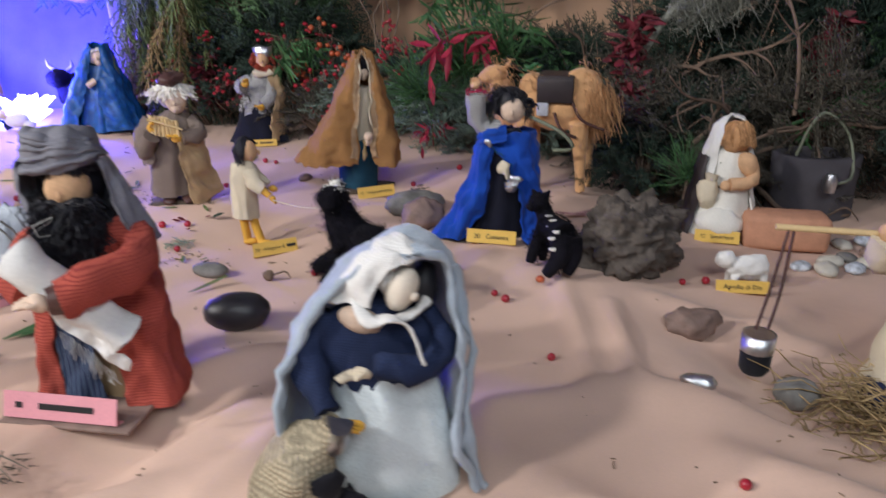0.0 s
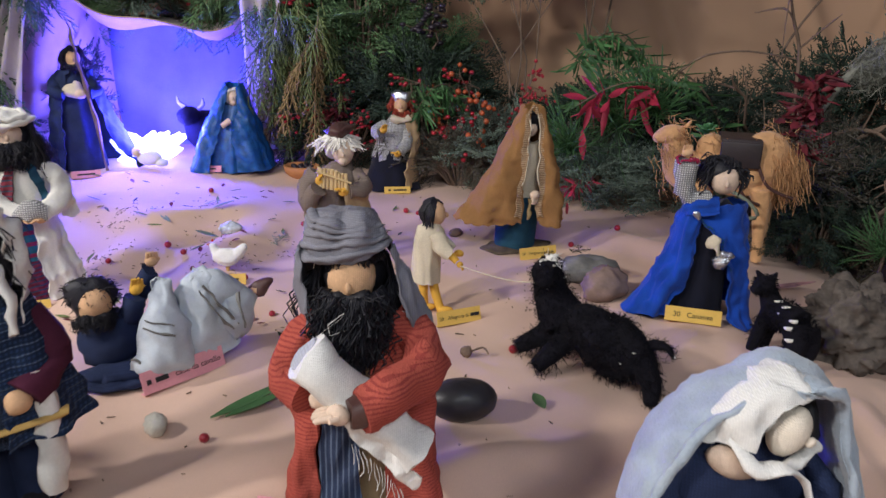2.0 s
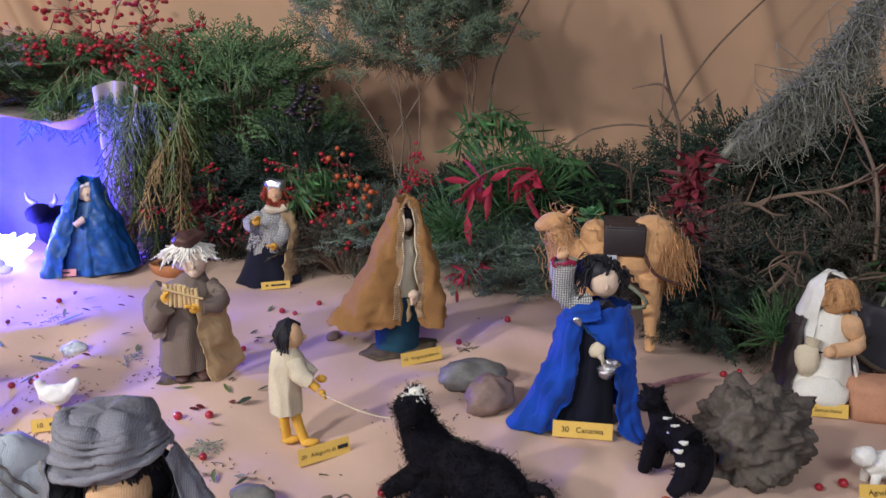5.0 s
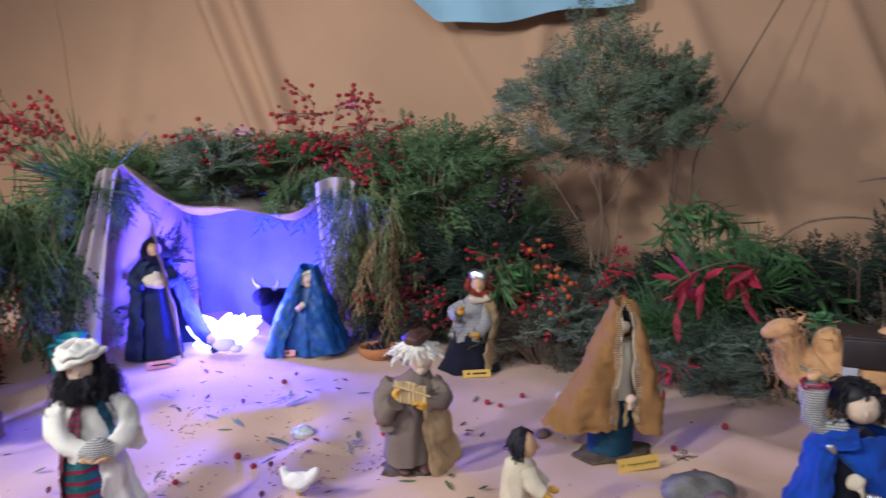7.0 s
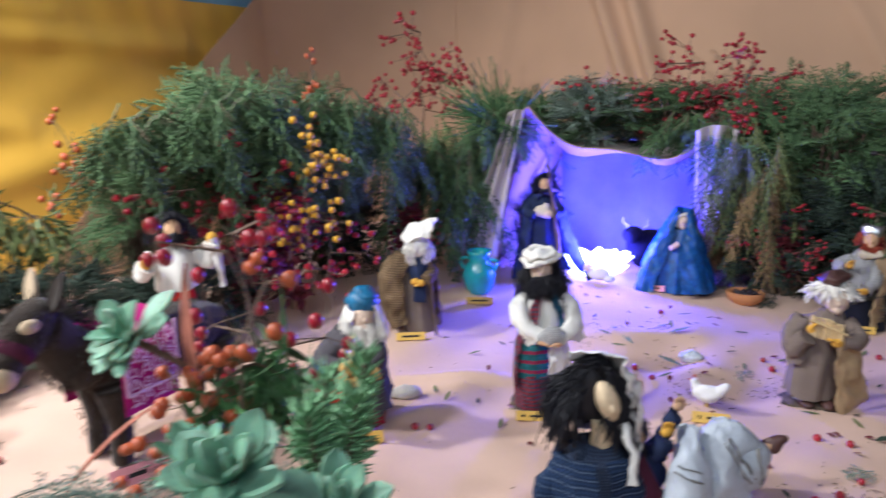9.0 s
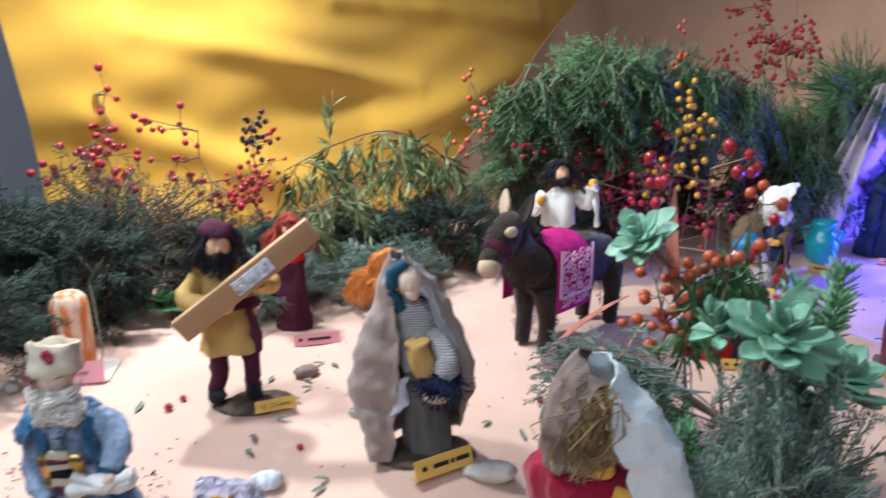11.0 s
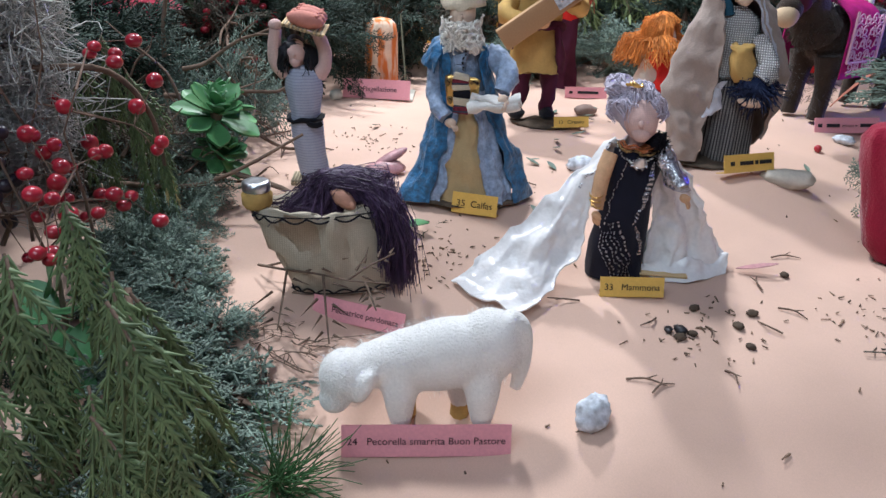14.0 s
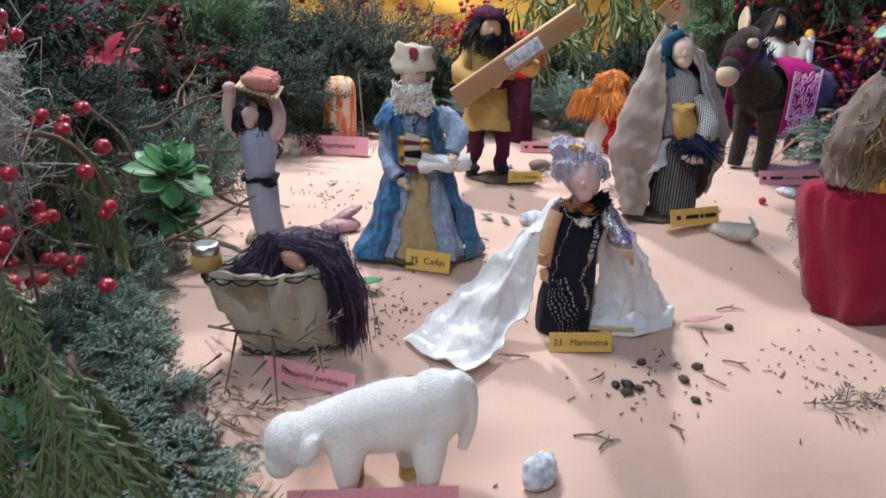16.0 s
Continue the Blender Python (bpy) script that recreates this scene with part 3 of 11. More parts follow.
def rumple(s, seed, amount=1.0):
    """Soft unevenness of hand-sewn cloth over a whole doll."""
    rng = np.random.default_rng(seed)
    for wave, size, n in ((0.034, 0.0013, 7), (0.015, 0.0007, 9), (0.0075, 0.00028, 9)):
        for k in range(n):
            d, q, ph = rng.normal(0, 1, 3), rng.normal(0, 1, 3), rng.uniform(0, 6.3)
            d, q = d / np.linalg.norm(d) * 6.283 / wave, q / np.linalg.norm(q) * size * amount
            s.v = [v + np.sin(v @ d + ph)[:, None] * q * np.clip(v[:, 2:3] / 0.012, 0, 1) * (0.25 if "skin" in kind else 1) for v, kind in zip(s.v, s.kinds)]
    return s


def stand(ob, x, y, yaw=0.0, dz=0.0, s=1.0):
    ob.matrix_basis = Matrix.LocRotScale((x, y, ground_z(x, y) + dz), Euler((0, 0, radians(yaw))), (s, s, s))
    return ob


# ---- the setting ----
gx, gy = np.meshgrid(np.arange(-1.72, 1.201, 0.008), np.arange(-0.95, 1.661, 0.008))
s = Sculpt()
s.grid(np.stack([gx, gy, height(gx, gy) + folds(gx, gy)], -1), GROUND)
ground = tagged(s.build("ground"), "sand-coloured cloth spread in soft folds over the display", "tablecloth", kind="structure")

s = Sculpt()
s.box((-0.26, 0.355, -0.10), (2.94, 2.62, 0.05), WOODM, bevel=0.004)
tagged(s.build("display_platform"), "plain wooden board that carries the display", "platform", kind="structure")

s = Sculpt()
xs, zs = np.meshgrid(np.linspace(-1.326, 1.6, 330), np.linspace(-0.07, 1.15, 80))
dep = 0.012 * np.sin(7 * xs + 0.8 * np.sin(3 * zs)) + 0.006 * np.sin(19 * xs + 2 * zs)
for fx, k, w, a in ((-0.80, 0.32, 0.022, 0.035), (-0.87, 0.36, 0.018, 0.03), (-0.25, -0.15, 0.02, 0.014), (0.12, 0.45, 0.03, 0.02), (0.42, 0.5, 0.025, 0.02), (0.62, 0.35, 0.03, 0.02), (-0.35, 0.6, 0.02, 0.012), (-1.2, -0.25, 0.03, 0.02)):
    dep = dep + a * np.exp(-(((xs - fx + k * (zs - 0.46)) / w) ** 2))
dep = dep * smooth(-1.30, -1.05, xs)
s.sheet(np.stack([xs, 1.65 - dep, zs], -1), BEIGE, 0.002)
tagged(s.build("backdrop_cloth"), "beige fabric backdrop hanging in soft folds", "backdrop", kind="structure")

s = Sculpt()
ts, zs = np.meshgrid(np.linspace(0, 1, 90), np.linspace(-0.05, 1.1, 60))
start = np.clip(0.60 + (zs - 0.02) * 1.12, 0.6, 1.6)
bend = np.clip((ts - 0.5) * 2, 0, 1)
turn = bend * math.pi / 2
flat = np.clip(ts * 2, 0, 1)
reach = np.maximum(1.30 - start, 0)
first = np.clip((start - 1.30) / 0.35, 0, 0.95) * math.pi / 2
turn = first + (math.pi / 2 - first) * bend
xs = -1.672 + 0.352 * (1 - np.cos(turn)) + 0.006 * np.sin(20 * (start + reach * flat) + 3 * zs)
ys = np.where(flat < 1, np.minimum(start, 1.30) + reach * flat, 1.30) + 0.348 * np.sin(turn)
s.sheet(np.stack([xs, ys, zs], -1), BEIGE, 0.002)
tagged(s.build("backdrop_side_cloth"), "beige fabric lapping over the gold satin", "backdrop", kind="structure")

s = Sculpt()
ys, zs = np.meshgrid(np.linspace(-0.10, 1.62, 300), np.linspace(-0.02, 0.605, 150))
sag = sum(ridge(ys, zs, y0, z0, y1, z1, w, a) for y0, z0, y1, z1, w, a in ((0.0, 0.30, 0.45, 0.12, 0.035, 0.03), (-0.05, 0.16, 0.3, 0.06, 0.03, 0.025), (0.1, 0.45, 0.7, 0.34, 0.03, 0.022), (0.5, 0.52, 1.1, 0.50, 0.025, 0.02), (0.3, 0.58, 0.8, 0.56, 0.02, 0.018), (0.6, 0.25, 1.1, 0.38, 0.04, 0.025))) + 0.012 * np.sin(2.3 * (zs - 0.25 * ys) * 9 + 0.7 * np.sin(4 * ys)) * (0.5 + 0.5 * np.sin(3 * ys + 1)) + 0.012 * np.sin(11 * ys - 5 * zs)
sag = 0.6 * sag + 0.0025 * np.sin(31 * zs + 9 * ys + 2 * np.sin(6 * ys)) * np.sin(7 * ys + 1) + 0.0014 * np.sin(58 * zs - 13 * ys + 2 * np.sin(9 * ys + 5 * zs)) + 0.0016 * np.sin(70 * ys + 22 * zs) * smooth(0.42, 0.60, zs)
s.sheet(np.stack([-1.72 + sag, ys + 0.015 * np.sin(9 * zs), zs], -1), GOLD, 0.002)
tagged(s.build("gold_satin_backdrop"), "shiny gold satin cloth hung in loose folds", "backdrop", kind="structure")

s = Sculpt()
xs, zs = np.meshgrid(np.linspace(-0.49, -0.05, 40), np.linspace(0.612, 1.1, 20))
s.sheet(np.stack([xs, 1.60 + 0.006 * np.sin(40 * xs), zs + (0.05 * np.clip((-0.44 - xs) / 0.05, 0, 1) + 0.022 * np.clip((xs + 0.30) / 0.25, 0, 1) + 0.004 * np.sin(25 * xs)) * (zs < 0.7)], -1), SKYCLOTH, 0.002)
tagged(s.build("sky_cloth"), "pale blue sky cloth hanging above the beige backdrop", "cloth", kind="structure")
s = Sculpt()
ys, zs = np.meshgrid(np.linspace(-0.1, 1.64, 40), np.linspace(0.55, 1.1, 20))
s.sheet(np.stack([-1.775 + 0.006 * np.sin(30 * ys), ys, zs], -1), SKYCLOTH, 0.002)
tagged(s.build("sky_side_cloth"), "pale blue sky cloth above the gold satin", "cloth", kind="structure")

for nm, c, size in (("wall_west", (-2.25, 0, 0.6), (0.1, 6.2, 2.8)), ("wall_east", (2.6, 0, 0.6), (0.1, 6.2, 2.8)),
                    ("wall_north", (0.18, 2.2, 0.6), (4.76, 0.1, 2.8)), ("wall_south", (0.18, -3.0, 0.6), (4.76, 0.1, 2.8))):
    s = Sculpt()
    s.box(c, size, PLASTER)
    tagged(s.build(nm), "plain grey plastered wall of the room", "wall", kind="structure")
s = Sculpt()
s.box((0.18, -0.4, 2.05), (4.96, 5.4, 0.1), PLASTER)
tagged(s.build("ceiling"), "plain plastered ceiling of the room", "ceiling", kind="structure")
s = Sculpt()
s.box((0.18, -0.4, -0.85), (4.96, 5.4, 0.1), FLOORM)
tagged(s.build("floor"), "grey stone floor of the room", "floor", kind="structure")

# ---- plants ----


def unit(v):
    v = np.asarray(v, float)
    return v / (np.linalg.norm(v) + 1e-12)


def frond(rng, p, d, nrm, L, level, out, r, spread=42, droop=0.0, gap=0.085, kids=0.5):
    """A flat conifer frond: an axis with alternating side shoots, two levels deep; out gathers segments."""
    d = unit(d)
    if level >= 2:
        out.append((np.array(p, float), np.array(p, float) + d * L, r * 1.5, 0.0))
        return
    n = 4 if level == 0 else 2
    step = L / n
    pts, dirs = [np.array(p, float)], []
    for i in range(n):
        d = unit(d + np.array([0, 0, -droop * (i + 1) / n]) + rng.normal(0, 0.06, 3))
        dirs.append(d)
        pts.append(pts[-1] + d * step)
        out.append((pts[-2], pts[-1], r * (1 - 0.5 * i / n), r * (1 - 0.5 * (i + 1) / n)))
    count = max(4, int(1 / gap)) if level == 0 else 7
    for k in range(count):
        s = 0.10 + 0.9 * (k + rng.uniform(-0.2, 0.2)) / count
        i = min(n - 1, max(0, int(s * n)))
        base = pts[i] + dirs[i] * step * (s * n - i)
        side = unit(np.cross(dirs[i], nrm))
        sg = 1 if k % 2 else -1
        a = radians(spread + rng.uniform(-10, 10))
        cd = dirs[i] * math.cos(a) + side * sg * math.sin(a) + np.array(nrm) * rng.normal(0, 0.15)
        frond(rng, base, cd, nrm, L * kids * (1.15 - 0.75 * s) * rng.uniform(0.75, 1.15), level + 1, out, r * 0.85, spread, droop * 0.8, gap, kids)


def put(out, material, s=None, sides=3):
    s = s or Sculpt()
    A, B, ra, rb = (np.array(k) for k in zip(*out))
    tip = rb == 0
    if (~tip).any():
        s.segments(A[~tip], B[~tip], ra[~tip], rb[~tip], material, sides)
    if tip.any():
        s.cones(A[tip], B[tip], ra[tip], material)
    return s


def conifer_foliage(seed, radii, count, L, material, r=0.0015, up=0.4, droop=0.15, gap=0.085, centre=(0, 0, 0), spread=42):
    """Fronds that start inside an uneven mound and reach outwards, with the twigs that bear them."""
    rng = np.random.default_rng(seed)
    out, twigs = [], []
    R = np.array(radii)
    for k in range(count):
        dirn = unit(rng.normal(0, 1, 3) * np.array([1, 1, 0.8]) + np.array([0, 0, up]))
        root = np.array(centre) + dirn * R * rng.uniform(0.25, 0.72)
        d = unit(dirn + np.array([0, 0, up * 0.5]) + rng.normal(0, 0.35, 3))
        nrm = unit(np.cross(d, rng.normal(0, 1, 3)))
        LL = L * rng.uniform(0.65, 1.25)
        frond(rng, root, d, nrm, LL, 0, out, r, spread, droop, gap)
        foot = np.array(centre) * np.array([1, 1, 0]) + np.array([dirn[0] * R[0] * 0.15, dirn[1] * R[1] * 0.15, 0])
        mid = (foot + root) / 2 + np.array([0, 0, 0.01])
        twigs += [(foot, mid, r * 2.0, r * 1.7), (mid, root, r * 1.7, r * 1.2)]
    return put(out, material), put(twigs, STICK, sides=5)


def hanging_foliage(seed, width, depth, drop, count, material, r=0.0017, gap=0.06, spread=24):
    """Sprays that hang down from a rail, as cut thuja does."""
    rng = np.random.default_rng(seed)
    out, twigs = [], []
    for k in range(count):
        x, y = rng.uniform(-width, width), rng.uniform(-depth, depth)
        p = np.array([x, y, rng.uniform(-0.15, 0.1) * drop])
        d = unit([rng.normal(0, 0.3), rng.normal(-0.15, 0.3), -0.8])
        frond(rng, p, d, unit([rng.normal(0, 0.5), -1, rng.normal(0, 0.2)]), drop * rng.uniform(0.4, 1.0), 0, out, r, spread, 0.3, gap, 0.33)
        twigs.append((p, p + d * drop * 0.25, r * 0.5, r * 0.3))
    return put(out, material), put(twigs, STICK, sides=5)


def plant(name, label, pair, group=""):
    ob = thing(name, label, "plant", group)
    tagged(part("foliage", pair[0], ob), kind="stuff")
    tagged(part("twiggery", pair[1], ob, "grey-brown twigs"), kind="stuff")
    return ob


def at(ob, x, y, z=None, yaw=0, scale=(1, 1, 1), tilt=(0, 0)):
    ob.matrix_basis = Matrix.LocRotScale((x, y, ground_z(x, y) if z is None else z), Euler((radians(tilt[0]), radians(tilt[1]), radians(yaw))), scale)
    return ob


def again(ob, x, y, z=None, yaw=0, scale=(1, 1, 1), tilt=(0, 0)):
    m = Matrix.LocRotScale((x, y, ground_z(x, y) if z is None else z), Euler((radians(tilt[0]), radians(tilt[1]), radians(yaw))), scale)
    keep = ob.scale.copy()
    ob.scale = (1, 1, 1)
    c = copy_thing(ob, m)
    ob.scale = keep
    return c


green = plant("thuja_cutting", "bushy green thuja cutting pushed into the display", conifer_foliage(1, (0.13, 0.10, 0.16), 120, 0.10, GREENTHUJA, centre=(0, 0, 0.16)), "conifer cuttings")
blue = plant("juniper_cutting", "blue-green juniper cutting lying at the edge", conifer_foliage(2, (0.14, 0.11, 0.10), 120, 0.09, BLUEJUNIPER, r=0.0014, centre=(0, 0, 0.07), spread=50), "conifer cuttings")
dark = plant("cypress_cutting", "dark dense cypress cutting behind the figures", conifer_foliage(3, (0.15, 0.10, 0.13), 130, 0.09, DARKPINE, r=0.0015, centre=(0, 0, 0.12)), "conifer cuttings")
grey = plant("heather_cutting", "dry grey heather twigs in a tangle", conifer_foliage(4, (0.14, 0.10, 0.09), 90, 0.10, HEATHER, r=0.0011, centre=(0, 0, 0.08), spread=50), "dry cuttings")
hang = plant("hanging_thuja", "cut green thuja sprays hanging down", hanging_foliage(5, 0.07, 0.03, 0.26, 34, GREENTHUJA), "hanging sprays")
dryhang = plant("dry_hanging_thuja", "half-dried thuja sprays hanging beside the cave", hanging_foliage(6, 0.06, 0.03, 0.26, 26, OLIVELEAF), "hanging sprays")
tanhang = plant("dead_hanging_spray", "tan dead leaves hanging beside the cave", hanging_foliage(7, 0.025, 0.02, 0.22, 8, DRYLEAF, r=0.0016), "hanging sprays")
lowblue = plant("juniper_sprig_mat", "flat blue-grey juniper sprigs on the cloth", conifer_foliage(8, (0.13, 0.10, 0.03), 70, 0.10, BLUEJUNIPER, r=0.0014, up=0.05, droop=0.0, centre=(0, 0, 0.03), spread=48), "conifer cuttings")

# round the back of the display
at(green, -0.42, 1.44, 0.10, 10, (1.25, 0.9, 1.0))
again(green, -0.50, 1.50, 0.08, 80, (0.9, 0.9, 0.95))
again(green, -0.33, 1.47, 0.04, 150, (1.0, 0.8, 0.85))
again(dark, -0.30, 1.40, 0.02, 30, (1.0, 0.9, 0.95))
again(dark, -0.45, 1.36, 0.0, 200, (0.9, 0.7, 0.75))
again(blue, -0.16, 1.34, None, 60, (0.9, 0.7, 0.75))
at(dark, 0.02, 1.38, None, 0, (1.0, 0.8, 0.72))
again(dark, 0.22, 1.34, None, 70, (1.1, 0.9, 0.85))
again(dark, 0.46, 1.27, None, 140, (1.2, 1.0, 1.2))
again(dark, 0.68, 1.26, None, 220, (1.2, 1.0, 1.35))
again(dark, 0.90, 1.15, None, 300, (1.2, 1.0, 1.5))
again(green, 0.82, 1.25, None, 20, (1.0, 0.9, 0.9))
again(grey, 0.34, 1.10, None, 10, (1.1, 0.9, 1.0))
again(grey, 0.56, 1.08, None, 100, (1.1, 0.9, 1.15))
again(dark, 0.40, 1.12, None, 260, (0.9, 0.8, 0.7))
at(grey, -0.22, 1.29, None, 200, (1.0, 0.45, 0.55))
at(blue, 0.02, 1.235, None, 30, (0.95, 0.55, 0.62))
again(blue, 0.16, 1.20, None, 190, (0.9, 0.6, 0.55))
again(dark, 0.30, 1.02, None, 45, (0.7, 0.5, 0.42))
again(grey, 0.42, 0.99, None, 45, (0.8, 0.5, 0.6))
again(dark, 0.74, 1.00, None, 45, (0.9, 0.7, 0.9))
# over and beside the cave
again(green, -0.72, 1.46, 0.27, 30, (1.3, 0.8, 0.42))
again(blue, -0.86, 1.42, 0.29, 120, (1.1, 0.7, 0.62))
again(green, -1.02, 1.40, 0.20, 240, (1.0, 0.8, 0.6))
again(dark, -1.02, 1.30, 0.0, 10, (0.9, 0.8, 1.0))
at(hang, -1.03, 1.12, 0.30, 15, (1.1, 1.0, 1.05))
again(hang, -0.60, 1.36, 0.34, -10, (1.0, 1.0, 0.5))
at(dryhang, -0.53, 1.34, 0.31, 0, (1.0, 1.0, 1.05))
again(dryhang, -1.10, 1.20, 0.32, 40, (1.0, 1.0, 0.9))
again(hang, -0.93, 1.16, 0.36, 40, (0.7, 0.8, 0.45))
at(tanhang, -0.50, 1.31, 0.26, 0)
# the left side
again(green, -1.22, 0.92, 0.12, 60, (0.8, 0.8, 0.95))
again(green, -1.24, 0.76, 0.17, 160, (0.9, 0.8, 0.85))
again(green, -1.34, 0.66, 0.08, 260, (0.65, 0.7, 0.85))
again(hang, -1.19, 0.82, 0.37, 60, (1.2, 1.2, 0.75))
again(hang, -1.24, 0.66, 0.38, 80, (1.2, 1.2, 0.6))
again(hang, -1.12, 0.88, 0.39, 60, (1.0, 1.0, 0.62))
again(hang, -1.15, 0.74, 0.40, 75, (1.1, 1.0, 0.55))
again(hang, -1.08, 0.96, 0.37, 45, (0.8, 1.0, 0.75))
again(dark, -1.28, 1.06, 0.0, 20, (0.7, 0.7, 0.9))
again(dark, -1.24, 0.66, 0.0, 80, (0.9, 0.7, 0.62))
again(dark, -1.36, 0.48, None, 80, (0.9, 0.7, 0.55))
again(dark, -1.42, 0.30, None, 80, (1.0, 0.7, 0.50))
again(blue, -1.30, 0.30, None, 80, (0.8, 0.45, 0.45))
again(blue, -1.33, 0.14, None, 110, (0.7, 0.45, 0.5))
again(dark, -1.50, 0.12, None, 80, (0.9, 0.7, 0.5))
again(grey, -1.52, -0.02, None, 80, (1.0, 0.7, 1.0))
again(dark, -1.48, -0.10, None, 10, (0.9, 0.8, 0.7))
again(dark, -1.52, -0.24, None, 90, (0.8, 0.7, 0.8))
again(green, -1.50, -0.33, 0.02, 190, (0.8, 0.8, 0.78))
again(grey, -1.38, -0.38, None, 60, (0.8, 0.7, 0.8))
again(dark, -1.34, -0.28, None, 60, (0.8, 0.6, 0.6))
again(lowblue, -1.17, -0.40, None, 20, (0.6, 0.5, 0.8))
again(dark, -1.24, -0.55, None, 80, (0.9, 0.8, 0.6))
again(green, -1.40, -0.30, 0.06, 40, (0.55, 0.55, 0.62))
again(dark, -1.36, -0.60, None, 60, (1.1, 0.9, 1.25))
again(dark, -1.14, -0.62, None, 30, (1.0, 0.8, 0.6))
again(grey, -1.06, -0.53, None, 70, (0.8, 0.5, 0.35))
at(lowblue, -0.96, -0.485, None, 160, (0.4, 0.3, 0.3))
again(lowblue, -1.01, -0.490, None, 20, (0.5, 0.4, 0.4))
again(dark, -0.97, -0.70, None, 0, (0.8, 0.6, 0.6))
again(dark, -0.80, -0.66, -0.05, 0, (0.5, 0.4, 0.4))
matted = plant("juniper_mat", "flat grey-green juniper twigs matted on the cloth", conifer_foliage(10, (0.048, 0.042, 0.010), 80, 0.036, BLUEJUNIPER, r=0.0011, up=0.05, droop=0.0, gap=0.13, centre=(0, 0, 0.012), spread=52), "conifer cuttings")
at(matted, -0.740, -0.498, None, 40, (0.9, 0.9, 0.45))
again(matted, -0.705, -0.522, None, 100, (0.9, 0.9, 0.45))
again(matted, -0.770, -0.530, None, 200, (1, 1, 0.6))
again(matted, -0.705, -0.565, None, 260, (1, 1, 0.6))
again(matted, -0.835, -0.535, None, 30, (0.7, 0.7, 0.4))
again(matted, -0.910, -0.520, None, 70, (0.8, 0.8, 0.6))
again(matted, -0.860, -0.500, None, 150, (0.75, 0.7, 0.5))
again(matted, -0.800, -0.490, None, 250, (0.6, 0.6, 0.4))
again(lowblue, -0.900, -0.515, None, 200, (0.35, 0.3, 0.25))


def drooping(seed, count, material):
    """Thuja sprays that bow outwards from one end of a cutting and hang in long flat straps, some tips yellowed."""
    rng = np.random.default_rng(seed)
    out, tips, tw = [], [], []
    for k in range(count):
        q = rng.random()
        p = np.array([-0.055 + 0.11 * q, rng.normal(0, 0.014), rng.normal(0, 0.014)])
        d = unit([0.75 * q + rng.normal(0, 0.22), -0.35 + rng.normal(0, 0.2), -0.15 - 0.5 * rng.random()])
        L = rng.uniform(0.07, 0.125)
        pts = [p]
        for i in range(7):
            d = unit(d + np.array([0, 0, -0.34]))
            pts.append(pts[-1] + d * L / 7)
        tw += [(pts[i], pts[i + 1], 0.0010 * (1 - 0.08 * i), 0.0010 * (1 - 0.08 * (i + 1))) for i in range(2)]
        for i in range(1, 8):
            dd = unit(pts[i] - pts[i - 1])
            side = unit(np.cross(dd, [0.3, -1, 0.2]))
            for sg in (-1, 1):
                for m in range(2):
                    c = pts[i - 1] + (pts[i] - pts[i - 1]) * rng.random()
                    e = unit(dd + side * sg * rng.uniform(0.30, 0.8) + np.array([0, 0, -0.25]) + rng.normal(0, 0.1, 3))
                    n, l = 9, L * rng.uniform(0.28, 0.5) * (1.1 - 0.07 * i)
                    x = c
                    pale = k % 3 == 0 and i > 5 and m == 0
                    for j in range(n):
                        e = unit(e + np.array([0, 0, -0.07]) + rng.normal(0, 0.03, 3))
                        y = x + e * l / n
                        r = 0.0016 * (1 - 0.55 * j / n)
                        to = tips if pale and j > 4 else out
                        to.append((x, y + e * l / n * 0.1, r, r * 0.8))
                        if j % 2 == 0 and j < 7:
                            for s2 in (-1, 1):
                                f = unit(e + side * s2 * 0.75 + rng.normal(0, 0.06, 3))
                                to.append((x, x + f * l * 0.19, r * 0.95, r * 0.3))
                        x = y
                    (tips if pale else out).append((x, x + e * l * 0.12, 0.0008, 0.0))
    s = put(out, material)
    if tips:
        put(tips, THUJATIP, s)
    return s, put(tw, STICK, sides=5)


near = plant("drooping_thuja", "fresh green thuja sprays drooping over the edge", drooping(9, 6, FRESHTHUJA), "hanging sprays")
at(near, -0.725, -0.572, 0.108, 55)
again(near, -0.700, -0.590, 0.060, 65, (0.85, 0.9, 0.85))
again(near, -0.965, -0.528, 0.150, 70, (0.55, 0.6, 0.95))
again(blue, -0.640, 0.215, None, 10, (0.5, 0.4, 0.45))
again(lowblue, -0.75, 0.205, None, 130, (0.55, 0.42, 0.7))
again(blue, -0.575, 0.16, 0.02, 90, (0.5, 0.45, 0.9))


def side_spray():
    """Low juniper fronds that reach sideways out of the arrangement."""
    rng = np.random.default_rng(33)
    out, tw = [], []
    for k in range(26):
        q = rng.random()
        d = unit([-1 + rng.normal(0, 0.12), -0.30 + rng.normal(0, 0.28), -0.02 + rng.normal(0, 0.12)])
        p = np.array([0, 0.01, 0]) + d * (0.005 + 0.075 * q) + rng.normal(0, 0.008, 3)
        frond(rng, p, d, unit([rng.normal(0, 0.2), rng.normal(0, 0.3), 1]), rng.uniform(0.06, 0.095), 0, out, 0.0010, 40, 0.08, 0.085)
        if k % 3 == 0:
            tw.append((np.array([0.03, 0.02, -0.03]), p, 0.0012, 0.0008))
    return put(out, BLUEJUNIPER), put(tw, STICK, sides=5)


low = plant("juniper_spray", "grey-green juniper spray reaching out over the cloth", side_spray(), "conifer cuttings")
at(low, -0.665, 0.185, 0.140)


